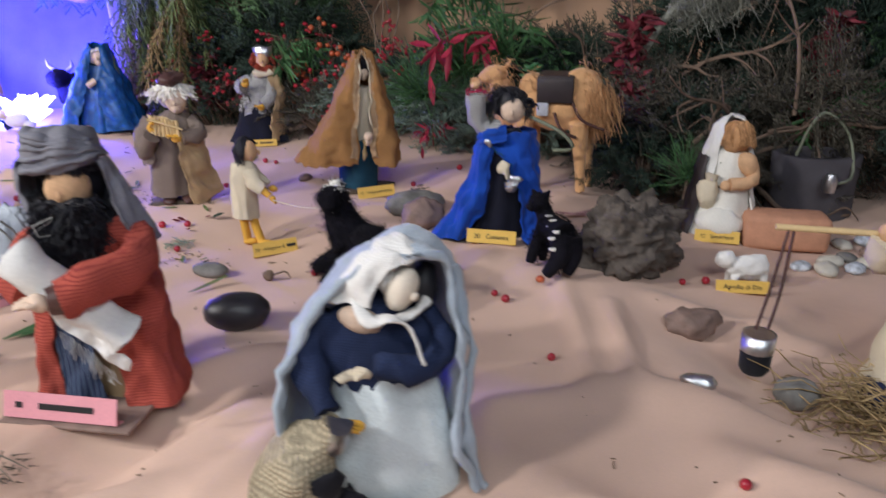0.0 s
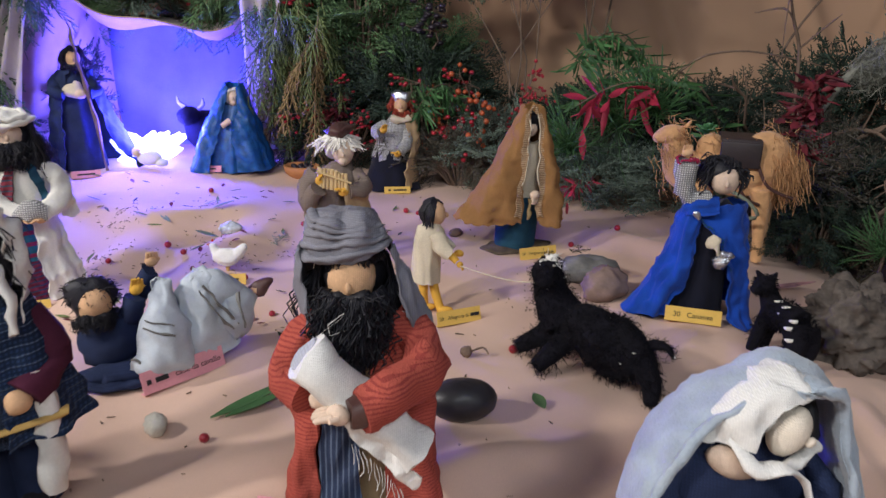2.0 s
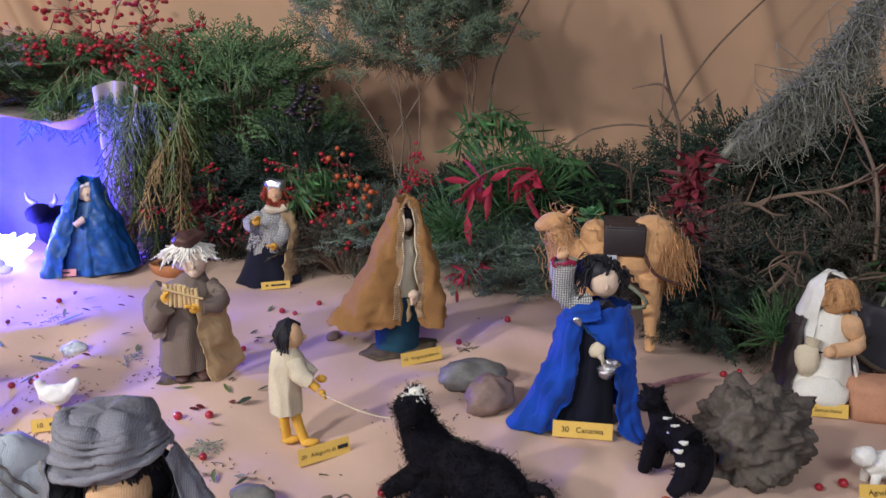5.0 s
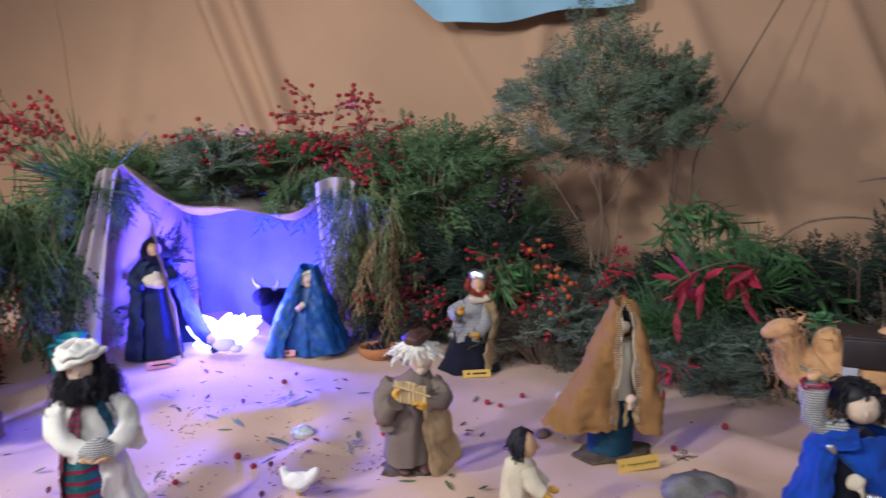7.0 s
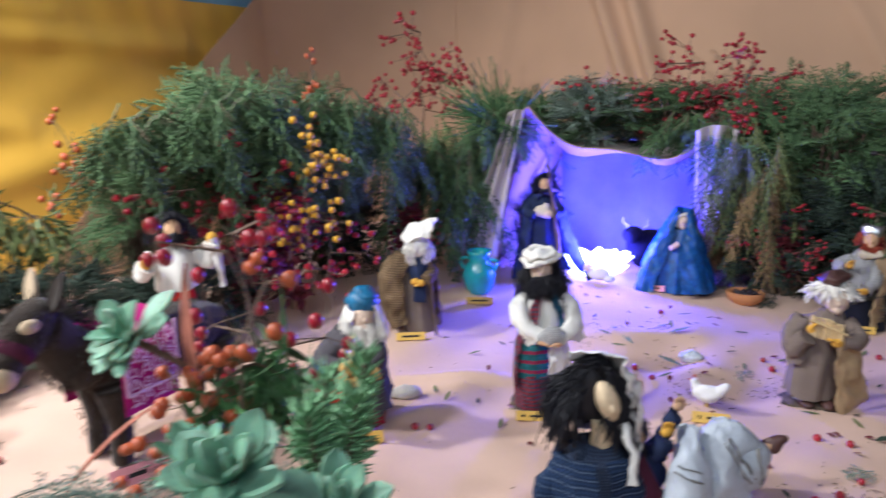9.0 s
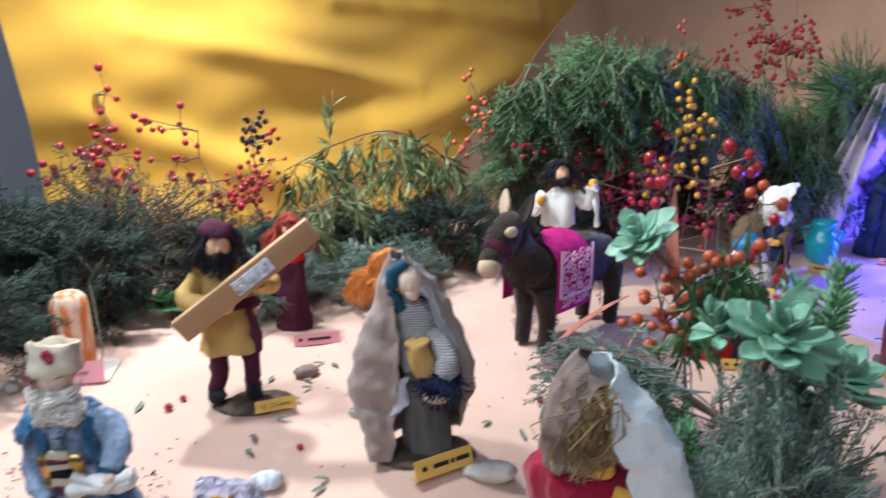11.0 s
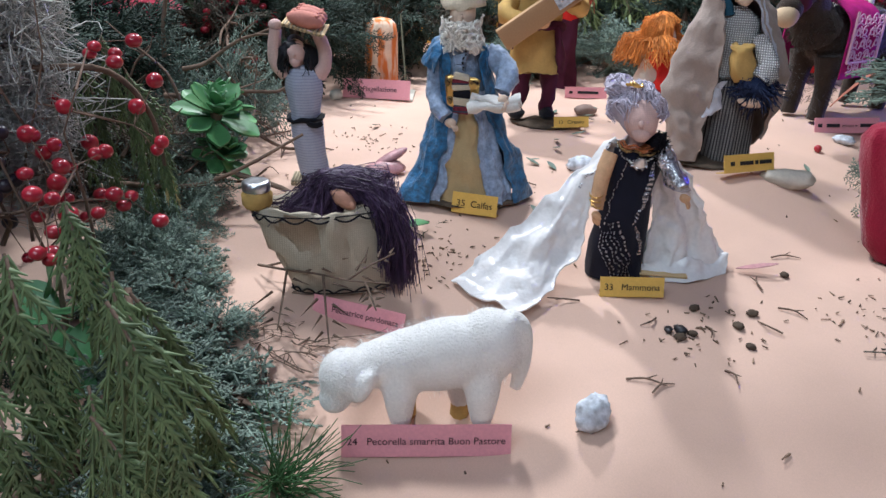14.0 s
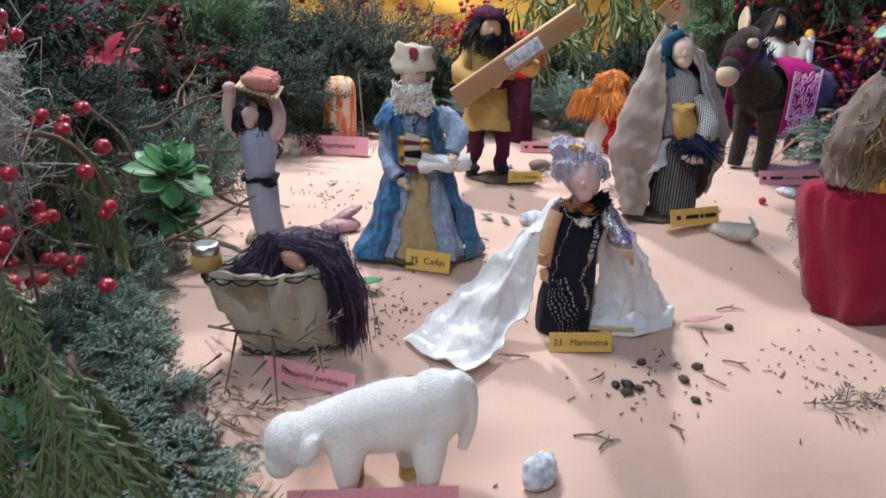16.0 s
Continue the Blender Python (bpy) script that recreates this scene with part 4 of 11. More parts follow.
def wall_spray():
    """The upright cypress spray that leans against the backdrop."""
    rng = np.random.default_rng(21)
    out, tw = [], []
    for k in range(165):
        a, q = rng.uniform(-math.pi, math.pi), rng.random() ** 0.62
        lump = 1 + 0.22 * math.sin(3 * a + 1) + 0.25 * math.exp(-((a - 1.15) / 0.3) ** 2)
        q = q * (1.22 if k % 9 == 0 else 1.0)
        p = np.array([math.sin(a) * 0.108 * q * lump, rng.normal(0, 0.030), 0.335 + math.cos(a) * 0.088 * q * lump])
        d = unit([math.sin(a) * 0.7 * q + rng.normal(0, 0.4), rng.normal(0, 0.35), math.cos(a) * 0.5 * q + 0.5])
        frond(rng, p, d, unit([rng.normal(0, 0.4), -1, rng.normal(0, 0.4)]), rng.uniform(0.04, 0.075), 0, out, 0.0011, 40, 0.05, 0.085)
        if k % 4 == 0:
            tw.append((np.array([0.02 * rng.normal(), 0, 0.22 + 0.12 * rng.random()]), p, 0.0010, 0.0007))
    for k in range(5):
        b = np.array([rng.normal(0, 0.01), 0, 0.0])
        m = np.array([rng.normal(0, 0.03), rng.normal(0, 0.01), 0.14])
        tw += [(b, m, 0.0018, 0.0014), (m, np.array([rng.normal(0, 0.04), 0, 0.32]), 0.0014, 0.0010)]
    return put(out, TREEGREEN), put(tw, STICK, sides=5)


tree = plant("cypress_spray", "upright feathery cypress spray against the backdrop", wall_spray())
at(tree, -0.130, 1.375, 0.075, 0, (1.16, 1, 1.04))
leafy = again(tree, 0.00, 1.39, 0.25, 50, (0.55, 0.8, 0.55))


def needles(seed, count, L, material, r=0.0006, fan=0.9):
    """A tuft of long pine needles."""
    rng = np.random.default_rng(seed)
    s = Sculpt()
    roots = rng.normal(0, 0.006, (count, 3)) + np.array([0, 0, 0.01])
    d = rng.normal(0, fan, (count, 3)) + np.array([0, 0, 1.0])
    d /= np.linalg.norm(d, axis=1, keepdims=True)
    s.strands(roots, roots + d * L * rng.uniform(0.7, 1.1, (count, 1)), 0.0, r, material, 0.03, rng)
    t = Sculpt().tube([(0, 0, -0.03), (0.002, 0, 0.0), (0, 0, 0.02)], [0.002, 0.003, 0.002], STICK, 6)
    return s, t


pine = plant("pine_tuft", "tuft of long fresh pine needles", needles(31, 120, 0.075, LIVELYPINE, 0.0009), "pine tufts")
at(pine, -0.672, -0.482, None, 0, (0.62, 0.62, 0.62), (-25, 25))
again(pine, 0.04, 1.20, 0.14, 0, (1.2, 1.2, 1.2), (30, -60))
again(pine, -0.03, 1.19, 0.10, 0, (1.2, 1.2, 1.2), (20, -70))
again(pine, 0.10, 1.19, 0.16, 0, (1.2, 1.2, 1.2), (20, -50))
again(pine, 0.92, 1.08, 0.26, 0, (1.5, 1.5, 1.5), (30, 60))
again(pine, 0.33, 0.90, 0.03, 0, (0.8, 0.8, 0.8), (-20, 10))


def sedum(seed, stalks, h, L):
    """Upright stalks set all round with short fat needles."""
    rng = np.random.default_rng(seed)
    s, t = Sculpt(), Sculpt()
    for k in range(stalks):
        a = 2.4 * k
        foot = np.array([0.006 * math.cos(a), 0.006 * math.sin(a), 0.0])
        tip = foot + np.array([0.016 * math.cos(a), 0.016 * math.sin(a), h * rng.uniform(0.75, 1.05)])
        t.tube([foot, (foot + tip) / 2, tip], [0.0022, 0.002, 0.0012], STICK, 6)
        n = 120
        u = rng.uniform(0.30, 1.0, n)[:, None]
        az = rng.uniform(0, 6.28, n)
        d = np.stack([np.cos(az), np.sin(az), 0.25 + 1.2 * u[:, 0] ** 3], 1)
        d /= np.linalg.norm(d, axis=1, keepdims=True)
        p = foot + (tip - foot) * u
        s.segments(p, p + d * L * 0.6, 0.0008, 0.0013, SEDUM, 4)
        s.cones(p + d * L * 0.5, p + d * L, 0.0013, SEDUM)
    return s, t


sed = plant("sedum_cutting", "light green sedum stalks with short fat needles", sedum(33, 4, 0.095, 0.020), "sedum cuttings")
at(sed, -0.628, 0.267, 0.130, 0, (1.1, 1.1, 1.1), (0, 4))
again(sed, -0.680, 0.190, 0.055, 90, (0.8, 0.8, 0.75), (0, -18))
again(pine, -0.93, 1.15, 0.33, 0, (1.6, 1.6, 1.6), (10, -70))


def bough(seed, pts, leaves, L, W, material, hangs=0.8, r=0.003):
    """A woody bough with narrow leaves that droop from it in bunches."""
    rng = np.random.default_rng(seed)
    s, t = Sculpt(), Sculpt()
    p = np.array(pts, float)
    t.tube(p, np.linspace(r, r * 0.4, len(p)), STICK, 6)
    for k in range(leaves):
        u = rng.uniform(0.05, 1) * (len(p) - 1)
        i = min(int(u), len(p) - 2)
        b = p[i] + (p[i + 1] - p[i]) * (u - i)
        d = unit([rng.normal(0, 0.5), rng.normal(0, 0.5), -hangs + rng.normal(0, 0.35)])
        b = b + np.array([rng.normal(0, 0.008), rng.normal(0, 0.008), -abs(rng.normal(0, 0.035)) * hangs])
        s.leaf(b, b + d * L * rng.uniform(0.6, 1.2), W * rng.uniform(0.7, 1.2), material, rng.normal(0, 1, 3), rng.uniform(-0.1, 0.25), 0.0003, 4)
    return s, t


def weeping(seed, pts, sprays, r):
    """A bough from which thin twigs hang, each set with narrow leaves."""
    rng = np.random.default_rng(seed)
    s, t = Sculpt(), Sculpt()
    p = np.array(pts, float)
    t.tube(p, np.linspace(r, r * 0.35, len(p)), STICK, 6)
    for k in range(sprays):
        u = rng.uniform(0.12, 1) * (len(p) - 1)
        i = min(int(u), len(p) - 2)
        b = p[i] + (p[i + 1] - p[i]) * (u - i)
        d = unit([rng.normal(0, 0.5), rng.normal(0.25, 0.45), rng.uniform(-0.5, 0.35)])
        L = rng.uniform(0.05, 0.15)
        q = [b]
        for j in range(6):
            d = unit(d + np.array([0, 0, -0.42]))
            q.append(q[-1] + d * L / 6)
        t.tube(q, np.linspace(0.0007, 0.0003, 7), STICK, 4)
        for j in range(15):
            v = rng.uniform(0.1, 1.0) * 5.99
            m = int(v)
            c = q[m] + (q[m + 1] - q[m]) * (v - m)
            e = unit((q[m + 1] - q[m]) / (L / 6) + rng.normal(0, 0.45, 3) + np.array([0, 0, -0.25]))
            s.leaf(c, c + e * rng.uniform(0.022, 0.042), rng.uniform(0.0035, 0.006), OLIVELEAF, rng.normal(0, 1, 3), rng.uniform(-0.1, 0.3), 0.0003, 4)
    return s, t


weep = thing("weeping_bough", "arching bough with drooping narrow olive-green leaves", "branch", "weeping boughs")
f, t = weeping(41, [(0.0, 0.30, 0.16), (0.01, 0.22, 0.24), (0.0, 0.12, 0.285), (-0.01, 0.02, 0.27), (0.0, -0.09, 0.235)], 46, 0.0022)
tagged(part("foliage", f, weep), kind="stuff")
part("branch", t, weep)
at(weep, -1.43, 0.30, -0.005, 0)
again(weep, -1.52, 0.62, 0.0, 170, (1, 0.8, 0.75))
again(weep, -1.36, 0.22, -0.02, 20, (0.9, 0.6, 0.72))
red = thing("red_leaf_spray", "drooping spray of long scarlet leaves", "plant", "red sprays")
f, t = bough(42, [(-0.08, 0, 0.02), (-0.03, -0.01, 0.05), (0.02, -0.01, 0.06), (0.06, 0, 0.05)], 36, 0.05, 0.012, REDLEAF, 0.5, 0.0015)
tagged(part("leaves", f, red), kind="stuff")
part("branch", t, red)
at(red, 0.035, 1.15, 0.155, 0, (0.9, 0.9, 1.0))
again(red, -0.02, 1.17, 0.03, 50, (0.5, 0.5, 0.5))
pal = thing("leafy_bough", "arching bough with long green leaves", "branch", "leafy boughs")
f, t = bough(43, [(0.10, 0, 0.0), (0.05, 0, 0.09), (-0.02, 0, 0.13), (-0.10, -0.02, 0.12), (-0.16, -0.04, 0.08)], 150, 0.06, 0.008, LIVELYPINE, 0.35, 0.002)
tagged(part("leaves", f, pal), kind="stuff")
part("branch", t, pal)
at(pal, 0.13, 1.24, 0.10, 0)
again(pal, -0.70, 0.29, 0.10, 70, (0.45, 0.6, 0.9))
again(pal, -0.73, 0.31, 0.08, 160, (0.4, 0.5, 1.1))
again(pal, 0.62, 1.05, 0.05, 190, (1, 1, 0.7))
again(pal, 0.06, 1.33, 0.16, 20, (0.7, 0.8, 0.9))
again(pal, -0.24, 1.30, 0.08, 30, (0.5, 0.6, 0.8))


BERRY_MESH = {}


def berry_mesh(material):
    """One round berry with its dark tip, radius 1, shared by all of a colour."""
    if material.name not in BERRY_MESH:
        o = Sculpt().ell((0, 0, 0), (1, 1, 0.95), material, seg=10, rings=7).ell((0, 0, -0.93), (0.14, 0.14, 0.12), STICK, seg=6, rings=3).build("berry")
        BERRY_MESH[material.name] = o.data
        bpy.data.objects.remove(o)
    return BERRY_MESH[material.name]


def berries(name, label, group, seed, L, count, rad, material, lean=0.35, clump=0.02):
    """A forked twig with bunches of berries on short stalks; each berry is a part."""
    ob = thing(name, label, "berries", group)
    rng = np.random.default_rng(seed)
    tw, tips = [], []
    main = [np.array([0.0, 0, 0])]
    for i in range(5):
        main.append(main[-1] + unit([rng.normal(0, lean), rng.normal(0, lean * 0.5), 1]) * L / 5)
    for i in range(5):
        tw.append((main[i], main[i + 1], 0.0018 * (1 - i * 0.13), 0.0018 * (1 - (i + 1) * 0.13)))
    for k in range(max(5, count // 7)):
        i = rng.integers(1, 6)
        tip = main[i] + unit([rng.normal(0, 1), rng.normal(0, 0.6), rng.uniform(-0.2, 1)]) * L * rng.uniform(0.12, 0.36)
        tw.append((main[i], tip, 0.0012, 0.0007))
        tips.append(tip)
    for k in range(count):
        c = tips[k % len(tips)] + rng.normal(0, clump, 3)
        tw.append((tips[k % len(tips)], c, 0.0005, 0.0004))
        b = new("berry", berry_mesh(material))
        b.parent = ob
        r = rad * rng.uniform(0.8, 1.15)
        b.matrix_basis = Matrix.LocRotScale(Vector(c), Euler(rng.uniform(-0.6, 0.6, 3)), (r, r, r))
    tagged(part("twig", put(tw, STICK, sides=4), ob), kind="stuff")
    return ob


rb = berries("red_berry_twig", "forked twig with bunches of small red berries", "red berry twigs", 51, 0.20, 70, 0.0048, REDBERRY, 0.5, 0.012)
rc = berries("rose_hip_twig", "twig with loose large red berries", "red berry twigs", 52, 0.20, 22, 0.0066, REDBERRY, 0.35, 0.02)
yb = berries("yellow_berry_twig", "twig crowded with yellow berries", "yellow berry twigs", 53, 0.13, 70, 0.0046, YELLOWBERRY, 0.3, 0.014)
ob_ = berries("orange_berry_twig", "twig with clusters of orange berries", "orange berry twigs", 54, 0.13, 28, 0.0056, ORANGEBERRY, 0.3, 0.011)
kb = berries("dark_berry_twig", "twig with blue-black ivy berries", "dark berry twigs", 55, 0.09, 30, 0.005, DARKBERRY, 0.3, 0.010)
at(rb, -0.70, 1.47, 0.30, 0, (1.0, 1, 0.85), (0, 25))
again(rb, -0.60, 1.46, 0.28, 60, (1.0, 1, 0.9), (0, -10))
again(rb, -0.55, 1.45, 0.28, 130, (1.0, 1, 0.85), (0, 30))
again(rb, -0.80, 1.48, 0.30, 200, (1.0, 1, 0.8), (0, -10))
again(rb, -0.52, 1.42, 0.24, 250, (0.9, 1, 0.8), (0, 20))
again(rb, -1.15, 1.34, 0.33, 20, (1.0, 1, 1.1), (0, -15))
again(rb, -1.22, 1.32, 0.31, 120, (1.1, 1, 1.1), (0, 10))
again(rb, -1.28, 1.22, 0.27, 220, (1.0, 1, 1.1), (0, -25))
again(rb, -1.03, 1.13, 0.04, 80, (0.7, 0.7, 0.6))
again(rb, -1.19, 0.80, 0.10, 0, (1.2, 1.2, 1.15), (0, 10))
again(rb, -1.16, 0.74, 0.07, 70, (1.2, 1.2, 1.15), (0, -15))
again(rb, -1.13, 0.82, 0.07, 140, (1.1, 1.1, 1.0), (0, 15))
again(rb, -1.22, 0.70, 0.10, 200, (1.1, 1.1, 1.1), (0, 15))
again(rb, -0.42, 1.31, 0.05, 30, (0.8, 0.8, 0.55), (0, -20))
again(rb, -0.46, 1.33, 0.07, 150, (0.8, 0.8, 0.5), (0, 20))
again(rb, -0.25, 1.31, 0.03, 0, (0.9, 0.9, 0.8))
again(rb, -0.20, 1.32, 0.04, 60, (0.9, 0.9, 0.7), (0, 20))
again(rb, -0.11, 1.28, 0.10, 120, (0.6, 0.6, 0.6))
again(rb, 0.32, 1.10, 0.02, 20, (0.6, 0.6, 0.55), (0, 10))
again(rb, 0.58, 1.08, 0.03, 110, (0.6, 0.6, 0.6), (0, 10))
again(rb, -0.78, 1.42, 0.28, 60, (1.0, 1, 0.8), (0, -15))
again(rb, -0.62, 1.42, 0.30, 150, (1.0, 1, 0.75), (0, 5))
again(rb, -0.56, 1.42, 0.28, 300, (1.1, 1, 0.75), (0, 25))
again(rb, -1.60, 0.00, 0.10, 0, (1.3, 1.3, 1.35), (0, -5))
again(rb, -1.58, 0.15, 0.06, 90, (1.1, 1.1, 1.2), (0, 5))
again(rb, -1.60, 0.24, 0.08, 210, (1.0, 1.0, 0.9), (0, 15))
again(rb, -1.36, -0.30, 0.04, 30, (1.1, 1.1, 0.9), (0, -15))
again(rb, -1.40, -0.42, 0.06, 130, (1.1, 1.1, 0.9), (0, 20))
again(rb, -1.30, -0.52, 0.08, 230, (1.2, 1.2, 0.9), (0, 10))
at(rc, -0.875, -0.585, 0.05, 40, (0.80, 0.80, 0.80), (-5, 12))
again(rc, -0.835, -0.565, 0.035, 150, (0.80, 0.80, 0.72), (-10, -6))
again(rc, -0.89, -0.572, 0.06, 250, (0.80, 0.80, 0.80), (-12, 6))
again(rc, -0.86, -0.555, 0.03, 300, (0.80, 0.80, 0.66), (-8, 8))
again(rc, -0.71, 0.31, 0.09, 30, (0.85, 0.85, 1.05), (0, -5))
again(rc, -0.75, 0.33, 0.09, 130, (0.85, 0.85, 1.1), (0, 0))
again(rc, -1.05, 0.78, 0.06, 0, (0.8, 0.8, 0.8))
at(yb, -1.08, 0.765, 0.15, 0, (1.1, 1.1, 1.25))
again(yb, -1.12, 0.76, 0.14, 120, (0.8, 0.8, 0.9), (0, 20))
at(ob_, -1.15, 0.87, 0.30, 0, (0.7, 0.7, 1.1))
again(ob_, -1.35, 0.57, 0.23, 70, (0.9, 0.9, 1.0))
again(ob_, -0.74, 0.255, 0.105, 40, (1.0, 1.0, 0.95), (0, -5))
again(ob_, -0.70, 0.26, 0.135, 290, (1.0, 1.0, 1.1), (0, 10))
again(ob_, -0.20, 1.30, 0.08, 90, (0.9, 0.9, 0.9))
again(ob_, -0.26, 1.30, 0.07, 20, (0.7, 0.7, 0.7))
at(kb, -1.45, 0.17, 0.24, 0, (0.8, 0.8, 0.9))
again(kb, -0.28, 1.345, 0.24, 40, (1.3, 1.3, 0.9))
again(kb, -0.85, -0.60, 0.06, 140, (0.9, 0.9, 0.9))
wine = thing("nandina_spray", "dense spray of wine-red leaves", "plant", "wine-red sprays")
f, t = bough(44, [(0, 0, 0), (0.01, 0, 0.08), (0.03, 0, 0.15), (0.0, 0, 0.22)], 210, 0.035, 0.012, WINELEAF, 0.0, 0.002)
tagged(part("leaves", f, wine), kind="stuff")
part("branch", t, wine)
at(wine, -1.22, 0.82, 0.10)
again(wine, -1.19, 0.72, 0.06, 80, (1.1, 1.1, 1.0))
again(wine, -1.14, 0.78, 0.05, 160, (1.0, 1.0, 0.9))
again(wine, -1.08, 1.05, 0.02, 240, (0.9, 0.9, 0.75))
again(wine, -1.38, -0.36, 0.06, 30, (0.7, 0.7, 0.7))
again(wine, -1.32, -0.48, 0.06, 130, (0.7, 0.7, 0.7))
again(wine, -0.44, 1.31, 0.05, 210, (0.7, 0.6, 0.5))
again(wine, 0.30, 1.10, 0.06, 210, (0.9, 0.9, 0.8))
again(wine, 0.60, 1.10, 0.06, 110, (0.9, 0.9, 0.8))


def rosette(seed, R, layers, material, wide=0.5, lift=0.25, stem=0.0):
    """A succulent: rings of thick pointed leaves, the inner ones steeper; each leaf is a part."""
    rng = np.random.default_rng(seed)
    leaves = []
    k = 0
    for j in range(layers):
        u = j / max(1, layers - 1)
        n = 7 if j < layers - 1 else 4
        for i in range(n):
            a = 2 * math.pi * (i / n) + j * 0.42 + rng.normal(0, 0.14)
            el = lift + u * 1.05 + rng.normal(0, 0.14)
            L = R * (1 - 0.5 * u) * rng.uniform(0.82, 1.14)
            d = np.array([math.cos(a) * math.cos(el), math.sin(a) * math.cos(el), math.sin(el)])
            leaves.append((np.array([0, 0, stem + u * R * 0.25]), np.array([0, 0, stem + u * R * 0.25]) + d * L, L * wide, a))
            k += 1
    return leaves


def succulent(name, label, seed, R, layers, material, wide, lift, stem):
    ob = thing(name, label, "succulent", "succulent rosettes")
    rng = np.random.default_rng(seed + 7)
    for b, t, w, a in rosette(seed, R, layers, material, wide, lift, stem):
        s = Sculpt()
        s.leaf(b, t, w, material, (0, 0, 1), rng.uniform(-0.16, 0.12), R * 0.045, 9, 1.9)
        part("leaf", s, ob)
    if stem:
        part("stem", Sculpt().tube([(0, 0, -0.7 * stem), (0.002, 0, stem * 0.5), (0, 0, stem + R * 0.2)], [0.004, 0.004, 0.006], STICK, 7), ob)
    return ob


teal = succulent("succulent", "teal succulent rosette on a short stem", 61, 0.06, 4, SUCCULENT, 0.52, 0.22, 0.10)
at(teal, -0.628, 0.183, 0.143, 0, (0.70, 0.70, 0.80), (18, 24))
again(teal, -0.605, 0.200, 0.095, 40, (0.66, 0.66, 0.80), (10, 20))
again(teal, -0.598, 0.178, 0.074, 80, (0.6, 0.6, 0.7), (-5, 15))
again(teal, -0.655, 0.205, 0.128, 130, (0.38, 0.38, 0.7), (-10, -15))
again(teal, -0.745, 0.262, 0.209, 20, (0.62, 0.62, 0.56), (40, -30))
fresh = succulent("succulent", "fresh green succulent with plump leaves", 62, 0.036, 4, SUCCGREEN, 0.52, 0.20, 0.02)
at(fresh, -1.015, -0.440, 0.070, 0, (1.05, 1.05, 1.1), (-10, 25))
again(fresh, -1.000, -0.446, 0.042, 80, (0.8, 0.8, 0.9), (20, 30))
again(fresh, -1.035, -0.430, 0.070, 120, (0.9, 0.9, 1.0), (0, 10))
again(fresh, -1.42, 0.0, None, 30, (0.9, 0.9, 1.0))
again(fresh, -1.44, 0.07, None, 60, (0.8, 0.8, 1.0))
again(fresh, 0.13, 1.03, 0.14, 0, (0.7, 0.7, 0.7))
again(fresh, 0.60, 1.03, 0.06, 0, (1.0, 1.0, 1.0))

poin = thing("poinsettia", "red poinsettia bracts on a cut stem", "plant", "poinsettias")
for k in range(9):
    a = k * 2.4
    s = Sculpt()
    s.leaf((0, 0, 0.02), (0.055 * math.cos(a), 0.055 * math.sin(a), 0.02 + 0.02 * (k % 3)), 0.026, REDLEAF, (0, 0, 1), 0.25, 0.0004, 6)
    part("bract", s, poin)
part("stem", Sculpt().tube([(0, 0, -0.08), (0, 0, 0.02)], 0.002, STICK, 6), poin)
at(poin, -1.305, -0.445, 0.145, 0, (0.8, 0.8, 0.8), (25, 25))
again(poin, -1.30, -0.50, 0.10, 60, (0.9, 0.9, 0.9), (30, 20))


def twig(name, label, pts, r, material=STICK):
    ob = thing(name, label, "branch", "bare twigs")
    part("branch", Sculpt().tube(pts, np.linspace(r, r * 0.45, len(pts)), material, 6), ob)
    return ob


twig("bare_twig", "thin bare brown twig leaning on the backdrop", [(0.03, 1.42, 0.20), (0.041, 1.45, 0.298), (0.071, 1.50, 0.378), (0.184, 1.55, 0.573), (0.27, 1.57, 0.72)], 0.003)
twig("bare_twig", "thin bare brown twig leaning on the backdrop", [(0.29, 1.32, 0.10), (0.35, 1.40, 0.24), (0.445, 1.47, 0.353), (0.551, 1.52, 0.446), (0.678, 1.54, 0.56), (0.76, 1.55, 0.66)], 0.0028)
twig("arching_twig", "arching bare brown twig among the cuttings", [(0.06, 1.30, 0.10), (0.157, 1.30, 0.224), (0.231, 1.30, 0.252), (0.315, 1.30, 0.246), (0.396, 1.30, 0.227), (0.44, 1.29, 0.19)], 0.0024)
twig("bare_twig", "thin bare twig at the edge of the cloth", [(-1.00, -0.45, 0.05), (-0.93, -0.40, 0.045), (-0.88, -0.41, 0.055)], 0.003)
twig("bare_twig", "pale bare twig among the juniper", [(-0.98, -0.53, 0.05), (-0.95, -0.46, 0.05), (-0.93, -0.38, 0.09)], 0.0026)
twig("thick_stick", "curved bare stick among the cuttings", [(-0.70, -0.64, -0.02), (-0.70, -0.585, -0.008), (-0.735, -0.545, 0.012), (-0.78, -0.535, 0.05)], 0.005)
twig("thick_stick", "curved reddish stick among the cuttings", [(-0.92, -0.62, 0.155), (-0.889, -0.56, 0.161), (-0.887, -0.522, 0.157), (-0.880, -0.501, 0.130), (-0.885, -0.495, 0.09)], 0.0030)
lich = thing("lichen_branch", "slanting dead branch hung with grey lichen", "branch")
ctr = np.array([(0.262, 1.115, 0.060), (0.305, 1.11, 0.168), (0.341, 1.11, 0.232), (0.386, 1.11, 0.275), (0.444, 1.11, 0.330), (0.495, 1.11, 0.375), (0.520, 1.11, 0.430), (0.532, 1.11, 0.500)])
part("branch", Sculpt().tube(ctr, np.linspace(0.006, 0.0035, 8), LICHEN, 8), lich)
rng = np.random.default_rng(71)
n = 2300
uu = 2.2 + 4.1 * rng.random(n) ** 0.9
ii = np.minimum(uu.astype(int), 6)
